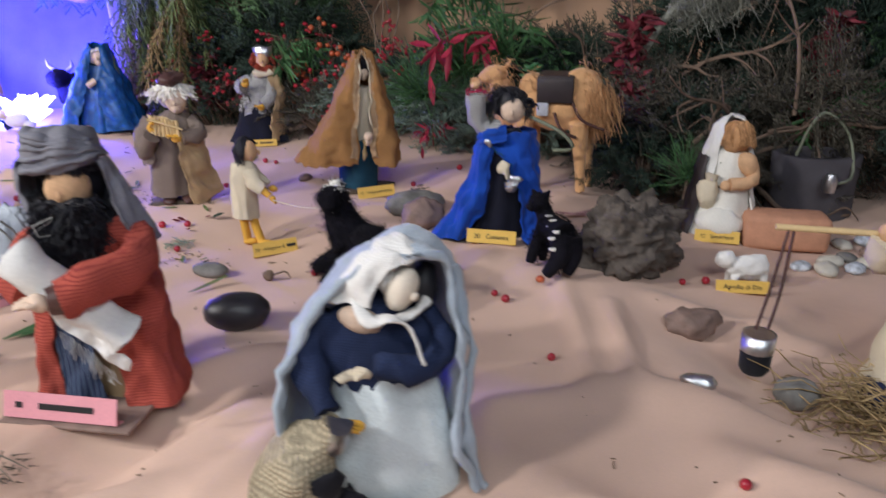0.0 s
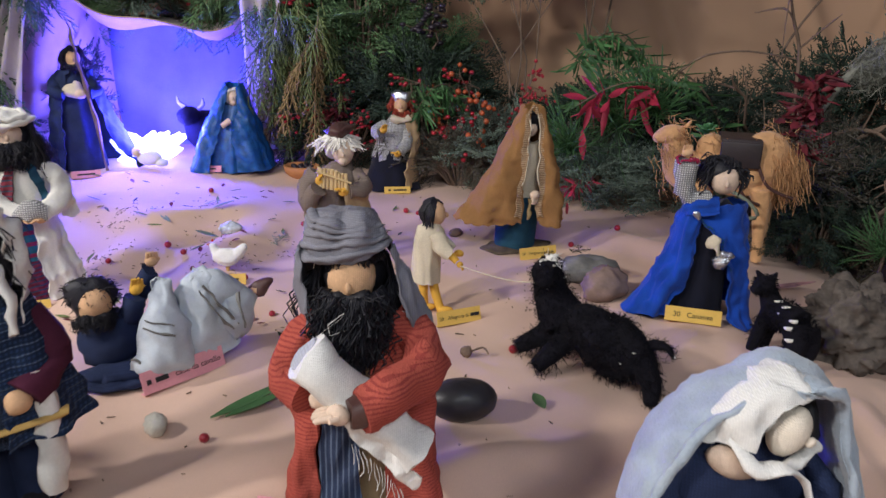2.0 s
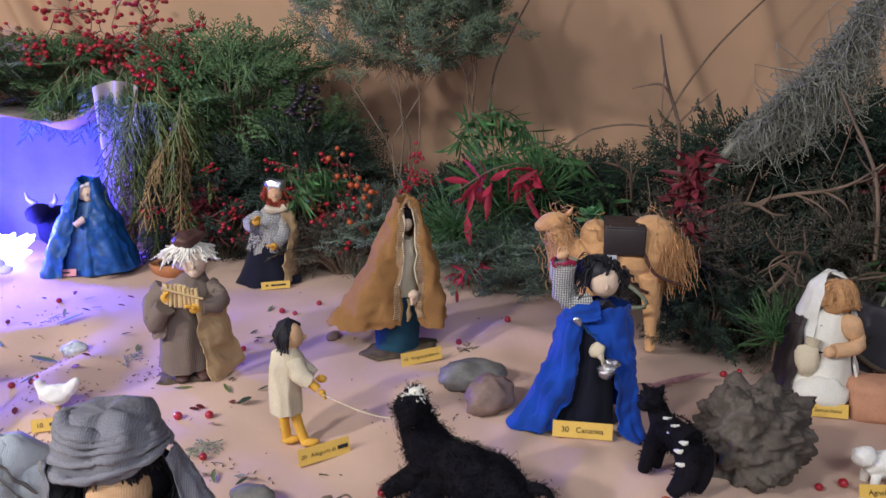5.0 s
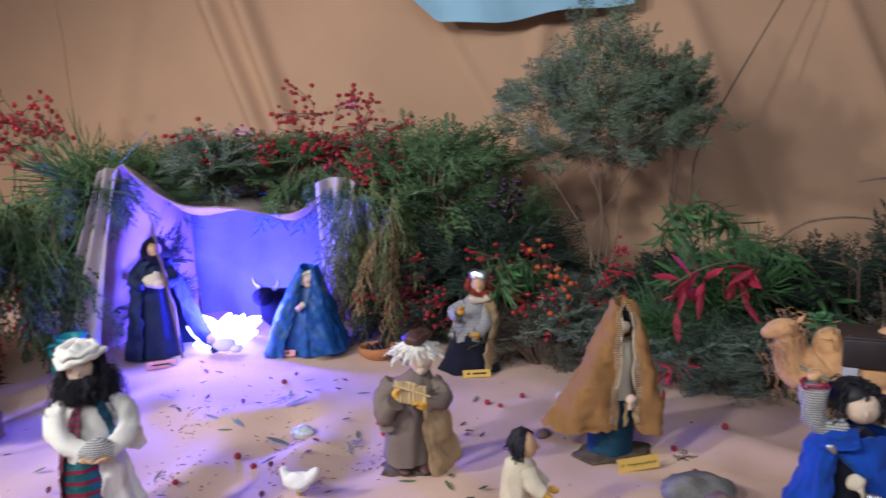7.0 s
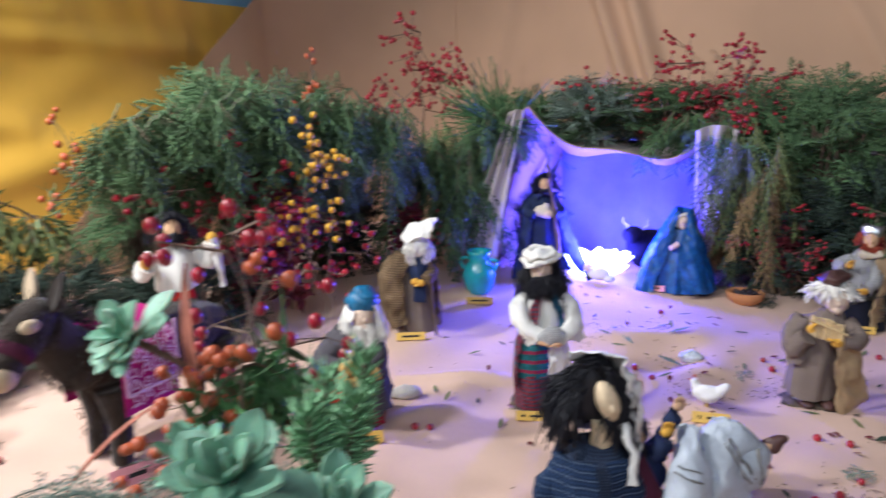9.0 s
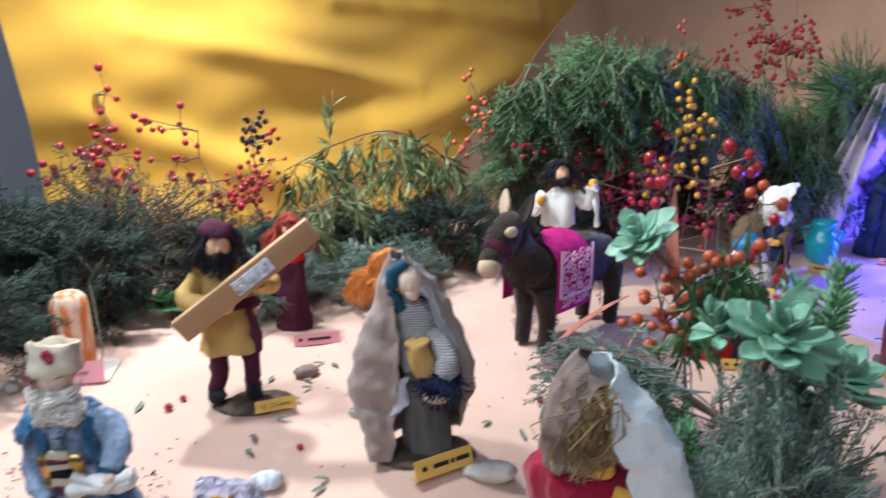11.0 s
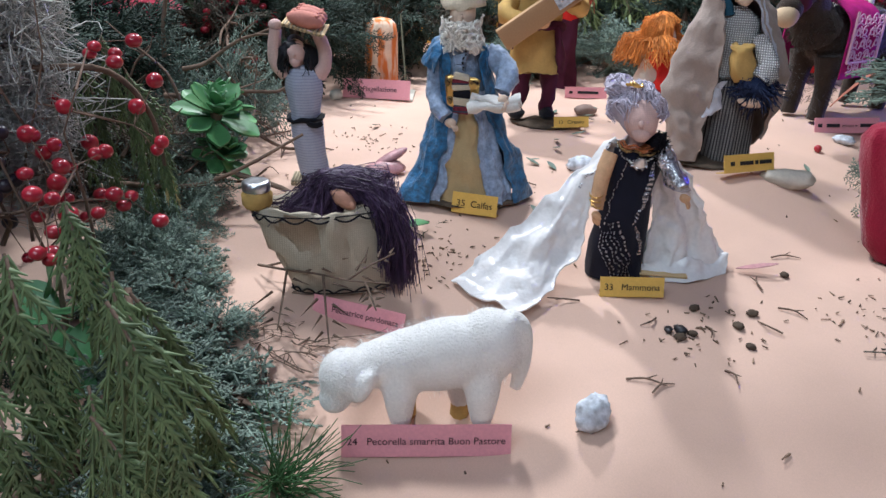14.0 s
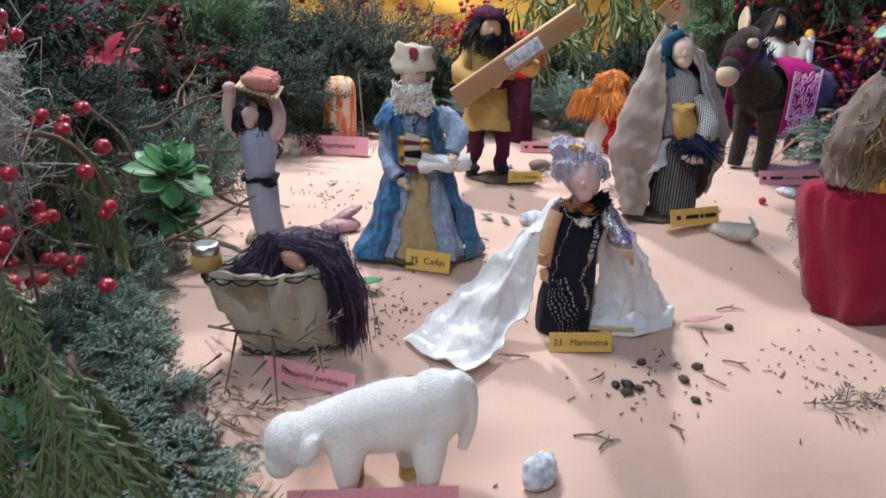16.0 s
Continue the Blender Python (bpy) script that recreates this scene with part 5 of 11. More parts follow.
roots = ctr[ii] + (ctr[ii + 1] - ctr[ii]) * (uu - ii)[:, None] + rng.normal(0, 0.006, (n, 3))
fall = (0.015 + 0.075 * np.sin(np.clip((uu - 2.2) / 4.1, 0, 1) * 3.0)) * rng.uniform(0.15, 1.0, n)
tips = roots + rng.normal(0, 0.010, (n, 3)) + np.stack([0.10 * fall, 0 * fall, -fall], 1)
part("lichen", Sculpt().strands(roots, tips, 0.0, 0.00075, LICHEN, 0.22, rng, 5), lich, "grey lichen threads")
beard = thing("lichen_tuft", "pale grey beard lichen among the cuttings", "lichen", "lichen tufts")
rt = rng.normal(0, 1, (1500, 3)) * np.array([[0.012, 0.012, 0.020]])
part("threads", Sculpt().strands(rt, rt + rng.normal(0, 0.010, (1500, 3)), 0.0, 0.00042, PALELICHEN, 0.35, rng, 4), beard)
beard.location = (-1.00, -0.625, 0.14)
again(beard, -0.912, -0.584, 0.165, 120, (1.2, 1.2, 1.3))
again(beard, -0.895, -0.578, 0.115, 30, (0.8, 0.8, 0.9))
again(beard, -0.955, -0.575, 0.190, 30, (0.9, 0.9, 1.0))
again(beard, -1.32, -0.66, 0.26, 50, (1.8, 1.8, 1.8))
thorn = thing("thorn_twig", "small leafless thorny twig lying by the tub", "branch")
out = []
frond(np.random.default_rng(77), (-0.86, -0.44, 0.012), (0.75, 0.35, 0.05), (0.2, -0.4, 0.9), 0.13, 0, out, 0.0012, 50, 0.0, 0.16)
tagged(part("twig", put(out, STICK, sides=4), thorn), kind="stuff")

for tip, base, w, m, lab in (((-0.880, 0.199, 0.106), (-0.800, 0.270, 0.170), 0.016, DRYRED, "long curved reddish leaf of the arrangement"), ((-0.815, 0.235, 0.060), (-0.775, 0.265, 0.150), 0.012, CANE, "long pale dry leaf of the arrangement"), ((-0.760, 0.250, 0.285), (-0.735, 0.262, 0.170), 0.014, DRYRED, "upright reddish leaf of the arrangement")):
    lf = thing("strap_leaf", lab, "leaf", "strap leaves")
    part("blade", Sculpt().leaf(base, tip, w, m, (0, 0, 1) if tip[2] < 0.2 else (0, -1, 0), 0.22, 0.0006, 9), lf)


def tangle(seed, count, spread):
    """Crooked leafless brown twigs lying across one another."""
    rng = np.random.default_rng(seed)
    s = Sculpt()
    for k in range(count):
        p = np.array([rng.normal(0, spread), rng.normal(0, spread * 0.7), rng.uniform(0.004, 0.06)])
        d = unit([rng.normal(0, 1), rng.normal(0, 1), rng.normal(0, 0.3)])
        L = rng.uniform(0.05, 0.12)
        q = [p]
        for j in range(5):
            d = unit(d + rng.normal(0, 0.25, 3))
            q.append(q[-1] + d * L / 5)
            q[-1][2] = max(q[-1][2], 0.003)
            if j in (1, 2, 3):
                e = unit(d + rng.normal(0, 0.7, 3))
                s.tube([q[-1], q[-1] + e * L * 0.16, q[-1] + unit(e + rng.normal(0, 0.3, 3)) * L * 0.3], [0.0008, 0.0006, 0.0003], STICK, 4)
        r = rng.uniform(0.0009, 0.0022)
        s.tube(q, np.linspace(r, r * 0.4, 6), STICK, 5)
    return s


tang = thing("twig_tangle", "tangle of bare brown twigs under the juniper", "branch", "bare twigs")
tagged(part("twiggery", tangle(88, 26, 0.04), tang), kind="stuff")
at(tang, -0.985, -0.495, None, 0, (0.7, 0.6, 0.6))
again(tang, -1.06, -0.470, None, 150, (1.0, 0.9, 1.0))
again(tang, -0.775, -0.450, None, 220, (0.5, 0.4, 0.2))
again(tang, -1.16, -0.440, None, 300, (1.3, 1.3, 1.6))
again(tang, 0.50, 1.02, None, 20, (2.0, 1.2, 2.5))
again(tang, 0.30, 1.20, None, 120, (2.0, 1.2, 3.0))

broad = thing("broad_leaf_sprig", "sprig of broad dark green leaves under the thuja", "plant")
rng = np.random.default_rng(95)
for k, (x, y, z) in enumerate(((-0.805, -0.575, 0.055), (-0.785, -0.553, 0.055), (-0.790, -0.580, 0.015), (-0.775, -0.575, 0.000), (-0.775, -0.560, 0.020), (-0.815, -0.590, 0.035), (-0.79, -0.565, 0.04))):
    d = unit([0.7 + rng.normal(0, 0.3), 0.2 + rng.normal(0, 0.5), rng.normal(0.1, 0.4)])
    part("leaf", Sculpt().leaf(np.array([x, y, z]) - d * 0.018, np.array([x, y, z]) + d * 0.022, 0.030, SUCCGREEN, (0.5, -0.2, 0.8), 0.15, 0.0006, 9), broad)
part("stem", Sculpt().tube([(-0.80, -0.575, -0.02), (-0.795, -0.572, 0.02), (-0.80, -0.570, 0.06)], [0.002, 0.002, 0.001], STICK, 6), broad)

# ---- the lit cave ----
s = Sculpt()
u = np.linspace(0, 1, 60)
v = np.linspace(0, 1, 26)
LB, LT, RT, RB = np.array([-1.02, 1.12, 0.03]), np.array([-0.895, 1.165, 0.372]), np.array([-0.600, 1.335, 0.315]), np.array([-0.60, 1.33, 0.03])


def front_edge(t):
    """The cave's mouth: up the left side, across the sagging brim, down the right side."""
    if t < 0.3:
        k = t / 0.3
        return LB + (LT - LB) * k + np.array([0.012 * math.sin(k * 3.1), -0.01 * math.sin(k * 3.1), 0])
    if t < 0.7:
        k = (t - 0.3) / 0.4
        return LT + (RT - LT) * k + np.array([0, 0.01 * math.sin(9 * k), -0.075 * math.sin(math.pi * k) ** 0.8 - 0.014 * math.sin(3 * math.pi * k)])
    k = (t - 0.7) / 0.3
    return RT + (RB - RT) * k + np.array([0.02 * math.sin(k * 3.1), 0, 0])


def back_edge(t):
    if t < 0.3:
        return np.array([-0.93, 1.44, 0.03 + 0.25 * t / 0.3])
    if t < 0.7:
        return np.array([-0.93 + 0.30 * (t - 0.3) / 0.4, 1.47, 0.28])
    return np.array([-0.63, 1.45, 0.28 - 0.25 * (t - 0.7) / 0.3])


P = np.zeros((len(v), len(u), 3))
for i, b in enumerate(v):
    for j, a in enumerate(u):
        A, B = front_edge(a), back_edge(a)
        w = 0.008 * math.sin(26 * a + 3 * b) * math.sin(math.pi * b)
        P[i, j] = A + (B - A) * b + np.array([w, 0, w - 0.02 * math.sin(math.pi * b) * (0.3 < a < 0.7)])
cave = thing("nativity_cave", "white cloth draped as a cave and lit blue from inside", "tent")
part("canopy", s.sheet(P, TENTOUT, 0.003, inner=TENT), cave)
xs, zs = np.meshgrid(np.linspace(-0.95, -0.61, 40), np.linspace(0.02, 0.262, 30))
# back panel tinted blue to deepen the lamp's light on it
part("back_cloth", Sculpt().sheet(np.stack([xs, 1.482 + 0.014 * np.sin(26 * xs + 6 * zs + 2 * np.sin(9 * zs)) + 0.006 * np.sin(61 * xs - 9 * zs), zs], -1), BLUETINTED, 0.003), cave)
for x0, y0, x1, y1, zt, wt, wb in ((-0.905, 1.15, -0.985, 1.12, 0.35, 0.03, 0.09), (-0.585, 1.325, -0.595, 1.315, 0.315, 0.075, 0.02)):
    a, b = np.meshgrid(np.linspace(0, 1, 20), np.linspace(0, 1, 16))
    X = x0 + (x1 - x0) * b + (a - 0.5) * (wt + (wb - wt) * b)
    Y = y0 + (y1 - y0) * b - 0.01 * np.sin(14 * a + 2 * b)
    part("drape", Sculpt().sheet(np.stack([X, Y, zt + 0.012 * np.sin(3 * a) + (0.045 - zt) * b], -1), TENT, 0.002), cave)

# the scraps glow by themselves, imitating cellophane flooded by the LED
lit = thing("glowing_nest", "bundle of clear cellophane given its own glow for the hidden blue lamp's light", "light")
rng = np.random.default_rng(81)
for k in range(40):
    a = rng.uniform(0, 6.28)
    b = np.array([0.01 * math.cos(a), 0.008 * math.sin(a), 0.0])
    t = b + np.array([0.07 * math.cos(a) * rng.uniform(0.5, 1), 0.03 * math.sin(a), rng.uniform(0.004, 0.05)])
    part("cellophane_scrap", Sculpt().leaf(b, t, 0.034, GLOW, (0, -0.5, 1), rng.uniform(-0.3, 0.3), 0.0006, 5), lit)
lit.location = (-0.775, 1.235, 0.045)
s = Sculpt().ell((0, 0, 0.014), (0.022, 0.014, 0.014), OFFWHITE).ell((-0.018, -0.006, 0.024), 0.009, PALESKIN).ell((0.02, 0, 0.006), (0.012, 0.01, 0.008), OFFWHITE)
stand(tagged(s.build("baby_figurine"), "tiny swaddled doll lying in the lit nest", "doll"), -0.758, 1.200, 0, 0.004)

NETNAVY = mat("navy_net_shawl", (0.018, 0.035, 0.085), 0.9, var=0.3, weave=330, wdepth=0.9, stripe=(160, 2, (0.07, 0.10, 0.16), 0.15))
STRIPEROBE = mat("pale_grey_blue_cotton", (0.52, 0.57, 0.63), 0.9, var=0.12, vscale=40, weave=900, wdepth=0.15)

# ---- dolls: each one plain mesh ----


def head(s, c, r, skin, nose=True):
    c = np.array(c)
    s.ell(c, (r * 0.74, r * 0.82, r * 0.93), skin)
    if nose:
        s.ell(c + np.array([0, -r * 0.78, -r * 0.05]), (r * 0.12, r * 0.16, r * 0.20), skin, seg=8, rings=6)
        s.ell(c + np.array([0, -r * 0.50, -r * 0.52]), (r * 0.40, r * 0.34, r * 0.38), skin, seg=10, rings=8)


def arm(s, a, b, c, r, sleeve, skin, r2=None, palm=0.0085):
    s.tube([a, b, c], [r, r * 1.05, r2 or r * 1.1], sleeve, 10)
    d = unit(np.array(c) - np.array(b))
    s.ell(np.array(c) + d * palm * 0.8, (palm, palm * 0.8, palm), skin, seg=10, rings=8)


def hairdo(s, c, r, n, L, material, seed, front=0.25, down=1.0, fan=0.5, th=0.0008, up=0.2):
    """Yarn hair that lies over the crown and hangs down at the back and the sides."""
    rng = np.random.default_rng(seed)
    n, th = int(n * 2.2), th * 0.62
    c = np.array(c)
    az = rng.uniform(-math.pi, math.pi, n)
    e0 = rng.uniform(0.5, 1.5, n)
    fringe = np.abs(az) < 1.0 - front
    R = r * rng.uniform(1.02, 1.16, n)

    def on(e, k):
        return c + np.stack([np.sin(az) * np.cos(e) * k, -np.cos(az) * np.cos(e) * k + r * 0.08, np.sin(e) * k], 1)

    e2 = np.where(fringe, 0.72, 0.0)
    pts = [on(e0, R), on((e0 + e2) / 2, R * 1.03), on(e2, R * 1.02)]
    LL = np.where(fringe, 0.12, 1.0) * L * rng.uniform(0.55, 1.15, n)
    out = np.stack([np.sin(az) * fan, -np.cos(az) * fan, -down * np.ones(n)], 1)
    out /= np.linalg.norm(out, axis=1, keepdims=True)
    j = rng.normal(0, 0.14, (n, 3)) * LL[:, None]
    pts += [pts[-1] + out * LL[:, None] * 0.5 + j, pts[-1] + out * LL[:, None] * np.array([[0.8, 0.8, 1.0]]) + j * 0.4]
    for a, b in zip(pts, pts[1:]):
        s.segments(a, b, th, th * 0.85, material)
    s.ell(c + np.array([0, r * 0.22, r * 0.16]), (r * 0.97, r * 0.92, r * 0.95), material)


def beard(s, c, r, n, L, material, seed, th=0.0008):
    rng = np.random.default_rng(seed)
    n, th = int(n * 2.5), th * 0.55
    a = rng.uniform(-1.25, 1.25, n)
    roots = np.array(c) + np.stack([np.sin(a) * r * 0.8, -np.cos(a) * r * 0.86, rng.uniform(-0.65, -0.25, n) * r], 1)
    tips = roots + np.stack([np.sin(a) * r * 0.25, -np.cos(a) * r * 0.35, -L * rng.uniform(0.6, 1.1, n)], 1)
    s.ell(np.array(c) + np.array([0, -r * 0.5, -r * 0.62]), (r * 0.6, r * 0.45, r * 0.5), material)
    s.strands(roots, tips, 0, th, material, 0.12, rng)


def skirt(s, h, r0, r1, material, ry=0.85, n=9, amp=0.06, ph=0.0, cx=0.0, cy=0.0, z0=0.0):
    rows = [(z0 + h * k, (r0 + (r1 - r0) * k**0.8), (r0 + (r1 - r0) * k**0.8) * ry, cx * k, cy * k, 1 - k) for k in np.linspace(0, 1, 9)]
    return s.lathe(rows, material, 40, n, amp, ph)


def mantle(s, top, ztop, zbot, rt, rb, material, a0=35, a1=325, ry=0.85, n=7, amp=0.07, ph=0.0, thick=0.0016, hood=None, inner=None, cx=0.0, cy=0.0):
    """An open cloak; hood = radius of the head it covers, whose centre stands at height top."""
    rows = []
    for k in np.linspace(0, 1, 12):
        r = rb + (rt - rb) * k**0.75
        rows.append((zbot + (ztop - zbot) * k, r, r * ry, cx * (1 - k), cy * (1 - k), 1 - 0.8 * k))
    if hood:
        for k in np.linspace(0.12, 1, 8):
            a = k * math.pi / 2
            rows.append((top - hood * 0.5 + hood * 1.62 * math.sin(a), max(hood * 1.12 * math.cos(a * 0.97), 0.001), max(hood * 1.15 * math.cos(a * 0.97), 0.001), 0, 0.002, 0.1))
    return s.lathe(rows, material, 44, n, amp, ph, arc=(a0, a1), thick=thick, inner=inner)


def drape(s, curves, material, n=3.0, amp=0.003, ph=0.0, thick=0.0014, rows=26, cols=34, inner=None):
    """Cloth hung over several guide lines that run from its top to its hem, with folds that deepen downwards."""
    def along(q, m):
        q = np.array(q, float)
        k = np.linspace(0, len(q) - 1, m)
        i = np.clip(k.astype(int), 0, len(q) - 2)
        x = (k - i)[(...,) + (None,) * (q.ndim - 1)]
        a, b = q[i], q[i + 1]
        ta, tb = (b - q[np.maximum(i - 1, 0)]) / 2, (q[np.minimum(i + 2, len(q) - 1)] - a) / 2
        return (2 * x**3 - 3 * x**2 + 1) * a + (x**3 - 2 * x**2 + x) * ta + (-2 * x**3 + 3 * x**2) * b + (x**3 - x**2) * tb

    P = along(np.stack([along(c, rows) for c in curves]), cols).transpose(1, 0, 2)
    nn = np.cross(np.gradient(P, axis=0), np.gradient(P, axis=1))
    nn /= np.linalg.norm(nn, axis=2, keepdims=True) + 1e-12
    b, a = np.meshgrid(np.linspace(0, 1, rows), np.linspace(0, 1, cols), indexing="ij")
    w = (0.25 + 0.75 * b) * amp * (np.sin(6.283 * n * a + ph + 1.1 * np.sin(3 * b + ph)) + 0.4 * np.sin(6.283 * 2.3 * n * a - 2 * ph + 4 * b))
    return s.sheet(P + nn * w[..., None], material, thick, inner)


def stitches(s, pts, r, material, count):
    """A row of short stitches or beads along a line."""
    p = np.array(pts, float)
    k = np.linspace(0, len(p) - 1, 2 * count)
    q = np.stack([np.interp(k, np.arange(len(p)), p[:, j]) for j in range(3)], 1)
    return s.segments(q[0::2], q[1::2], r, r, material, 4)


def hand(s, c, d, size, skin, up=(0, 0, 1)):
    """A small sewn hand: a palm, four short fingers and a thumb."""
    c, d = np.array(c, float), unit(d)
    side = unit(np.cross(d, up))
    top = np.cross(side, d)
    s.ell(c, (size * 0.8, size * 0.6, size * 0.7), skin, seg=10, rings=8)
    for k in range(4):
        b = c + side * size * (k - 1.5) * 0.36 + d * size * 0.35
        s.tube([b, b + d * size * 0.6 - top * size * 0.1, b + d * size * (1.15 - 0.12 * abs(k - 1.3)) - top * size * 0.35], [size * 0.25, size * 0.23, size * 0.15], skin, 6)
    s.tube([c - side * size * 0.5, c - side * size * 0.85 + d * size * 0.5], [size * 0.26, size * 0.18], skin, 6)


def furry(s, seed, parts, material, r, L):
    """Short hair stuck out from ellipsoids (centre, radii)."""
    rng = np.random.default_rng(seed)
    for c, rr, n in parts:
        d = rng.normal(0, 1, (n, 3))
        d /= np.linalg.norm(d, axis=1, keepdims=True)
        p = np.array(c) + d * np.array(rr) * 0.95
        t = p + (d + np.array([0, 0, -0.5]) + rng.normal(0, 0.4, d.shape)) * L
        s.strands(p, t, 0, r, material, 0.15, rng, 2)


def coat(s, seed, n, centres, material, r, L):
    """Short unruly wool all over a finished body, pointing away from the nearest of its centres."""
    rng = np.random.default_rng(seed)
    v = s.v[0]
    p = v[rng.integers(0, len(v), n)]
    c = centres[np.argmin(np.linalg.norm(p[:, None] - centres[None], axis=2), axis=1)]
    d = (p - c) / (np.linalg.norm(p - c, axis=1, keepdims=True) + 1e-9)
    s.strands(p - d * 0.0005, p + (d * 0.7 + rng.normal(0, 0.5, p.shape) + np.array([[0.15, -0.1, -0.35]])) * L * rng.uniform(0.4, 1.2, (n, 1)), 0, r, material, 0.2, rng, 3)


def doll(name, label, s, x, y, yaw, dz=0.0, scale=1.0, group="dolls of the display"):
    rumple(s, len(name) + len(label))
    return stand(tagged(s.build(name), label, "doll", group), x, y, yaw, dz, scale)


def bark(x, y, yaw, w=0.08, d=0.06, material=DARKWOOD):
    """A flat piece of bark under a doll."""
    s = Sculpt()
    s.ell((0, 0, 0.001), (w / 2, d / 2, 0.004), material, seg=20, rings=6, rough=0.25, seed=x * 9)
    stand(tagged(s.build("bark_base"), "flat piece of bark under a doll", "base", "bark bases"), x, y, yaw, 0.001)


def lettering(text, wide, tall):
    cu = bpy.data.curves.new("lettering", "FONT")
    cu.body, cu.size = text, 1.0
    o = new("lettering", cu)
    bpy.context.view_layer.update()
    me = bpy.data.meshes.new_from_object(o.evaluated_get(bpy.context.evaluated_depsgraph_get()))
    bpy.data.objects.remove(o)
    co = np.array([v.co[:] for v in me.vertices])
    lo, hi = co.min(0), co.max(0)
    k = min(wide / (hi[0] - lo[0]), tall / 0.72)
    fl = [list(p.vertices) for p in me.polygons]
    mid = (lo[0] + hi[0]) / 2
    return [(((c[0] - mid) * k), 0, ((c[1] - 0.34) * k)) for c in co], fl


def card(x, y, yaw, w, h, material, text="", bars=(), tilt=18, dz=0.0, text_at=0.0, text_w=0.86):
    """A paper name strip leaning back; bars stand for writing."""
    ob = thing("name_card", ("yellow" if material is YCARD else "pink") + " paper name strip with black print standing on the cloth", "name card", "name cards")
    back = Matrix.Rotation(radians(-tilt), 3, "X")
    s = Sculpt()
    s.box((0, 0, h / 2), (w, 0.0008, h), material)
    s.box((0, 0.006, 0.0006), (w, 0.012, 0.0008), material)
    part("strip", s, ob)
    if text:
        V, F = lettering(text, w * text_w, h * 0.36)
        t = Sculpt().add([(a + text_at * w, -0.0009, c + h / 2) for a, b, c in V], F, INK, False)
        part("lettering", t, ob, "black printed words")
    for bx, bw in bars:
        part("print_bar", Sculpt().box((bx * w, -0.0008, h * 0.5), (bw * w, 0.0006, h * 0.22), INK), ob)
    for c in ob.children:
        for v in c.data.vertices:
            v.co = back @ v.co
    return stand(ob, x, y, yaw, 0.0015 + dz)


# the scroll bearer
s = Sculpt()
s.lathe([(0.003, 0.034, 0.024, 0.018, 0.004), (0.07, 0.030, 0.022, 0.016, 0.004), (0.125, 0.027, 0.020, 0.012, 0.002), (0.146, 0.022, 0.016, 0.010, 0), (0.155, 0.010, 0.009, 0.010, 0)], TANCLOTH, 36, 6, 0.05)
drape(s, [[(-0.004, -0.022, 0.130), (-0.010, -0.028, 0.070), (-0.013, -0.032, 0.002)], [(0.004, -0.025, 0.130), (0.002, -0.031, 0.070), (0.003, -0.035, 0.002)], [(0.013, -0.023, 0.130), (0.014, -0.029, 0.070), (0.018, -0.033, 0.002)]], NAVYSTRIPE, 1.0, 0.0008, 0.3)
drape(s, [[(0.006, -0.021, 0.148), (-0.008, -0.027, 0.100), (-0.014, -0.030, 0.050), (-0.012, -0.033, 0.003)], [(-0.014, -0.012, 0.147), (-0.028, -0.016, 0.100), (-0.026, -0.022, 0.050), (-0.032, -0.028, 0.003)],
          [(-0.018, 0.006, 0.146), (-0.032, 0.010, 0.100), (-0.030, 0.012, 0.050), (-0.036, 0.012, 0.003)], [(0.010, 0.020, 0.150), (0.012, 0.030, 0.100), (0.014, 0.034, 0.050), (0.014, 0.036, 0.003)]], REDKNIT, 2.2, 0.0018, 0.5, 0.0016, 36, 44)
drape(s, [[(0.010, 0.020, 0.150), (0.014, 0.031, 0.100), (0.018, 0.035, 0.050), (0.020, 0.037, 0.003)], [(0.042, 0.008, 0.146), (0.056, 0.012, 0.100), (0.058, 0.014, 0.050), (0.064, 0.014, 0.003)],
          [(0.040, -0.010, 0.146), (0.054, -0.016, 0.100), (0.058, -0.022, 0.050), (0.068, -0.026, 0.003)], [(0.018, -0.021, 0.148), (0.024, -0.027, 0.100), (0.030, -0.030, 0.050), (0.034, -0.034, 0.003)]], REDKNIT, 2.2, 0.0018, 1.7, 0.0016, 36, 44)
s.tube([(-0.010, -0.002, 0.140), (-0.025, -0.010, 0.124), (-0.030, -0.024, 0.108), (-0.014, -0.040, 0.106)], [0.0110, 0.0125, 0.0130, 0.0120], REDKNIT, 16)
hand(s, (-0.006, -0.048, 0.106), (0.9, -0.2, 0.0), 0.0085, PALESKIN)
s.tube([(-0.012, -0.056, 0.140), (0.010, -0.058, 0.119), (0.032, -0.060, 0.099), (0.054, -0.060, 0.078)], [0.0155, 0.0155, 0.0160, 0.0155], WHITE, 24, 0.8)
s.tube([(-0.014, -0.056, 0.142), (-0.010, -0.056, 0.138)], [0.0105, 0.0110], PALEGREY, 16, 0.8)
drape(s, [[(0.012, -0.072, 0.110), (0.014, -0.070, 0.094)], [(0.034, -0.074, 0.090), (0.034, -0.070, 0.074)], [(0.058, -0.072, 0.068), (0.054, -0.066, 0.055)]], WHITE, 1.3, 0.0012, 0.4)
for k in range(14):
    x = 0.016 + 0.0022 * k
    s.tube([(x, -0.071, 0.092 - 0.98 * (x - 0.012)), (x + 0.001, -0.072, 0.084 - 0.98 * (x - 0.012)), (x + 0.002 * math.sin(3 * k), -0.072, 0.080 - 0.98 * (x - 0.012) - 0.003 * (k % 3))], 0.0003, WHITE, 3)
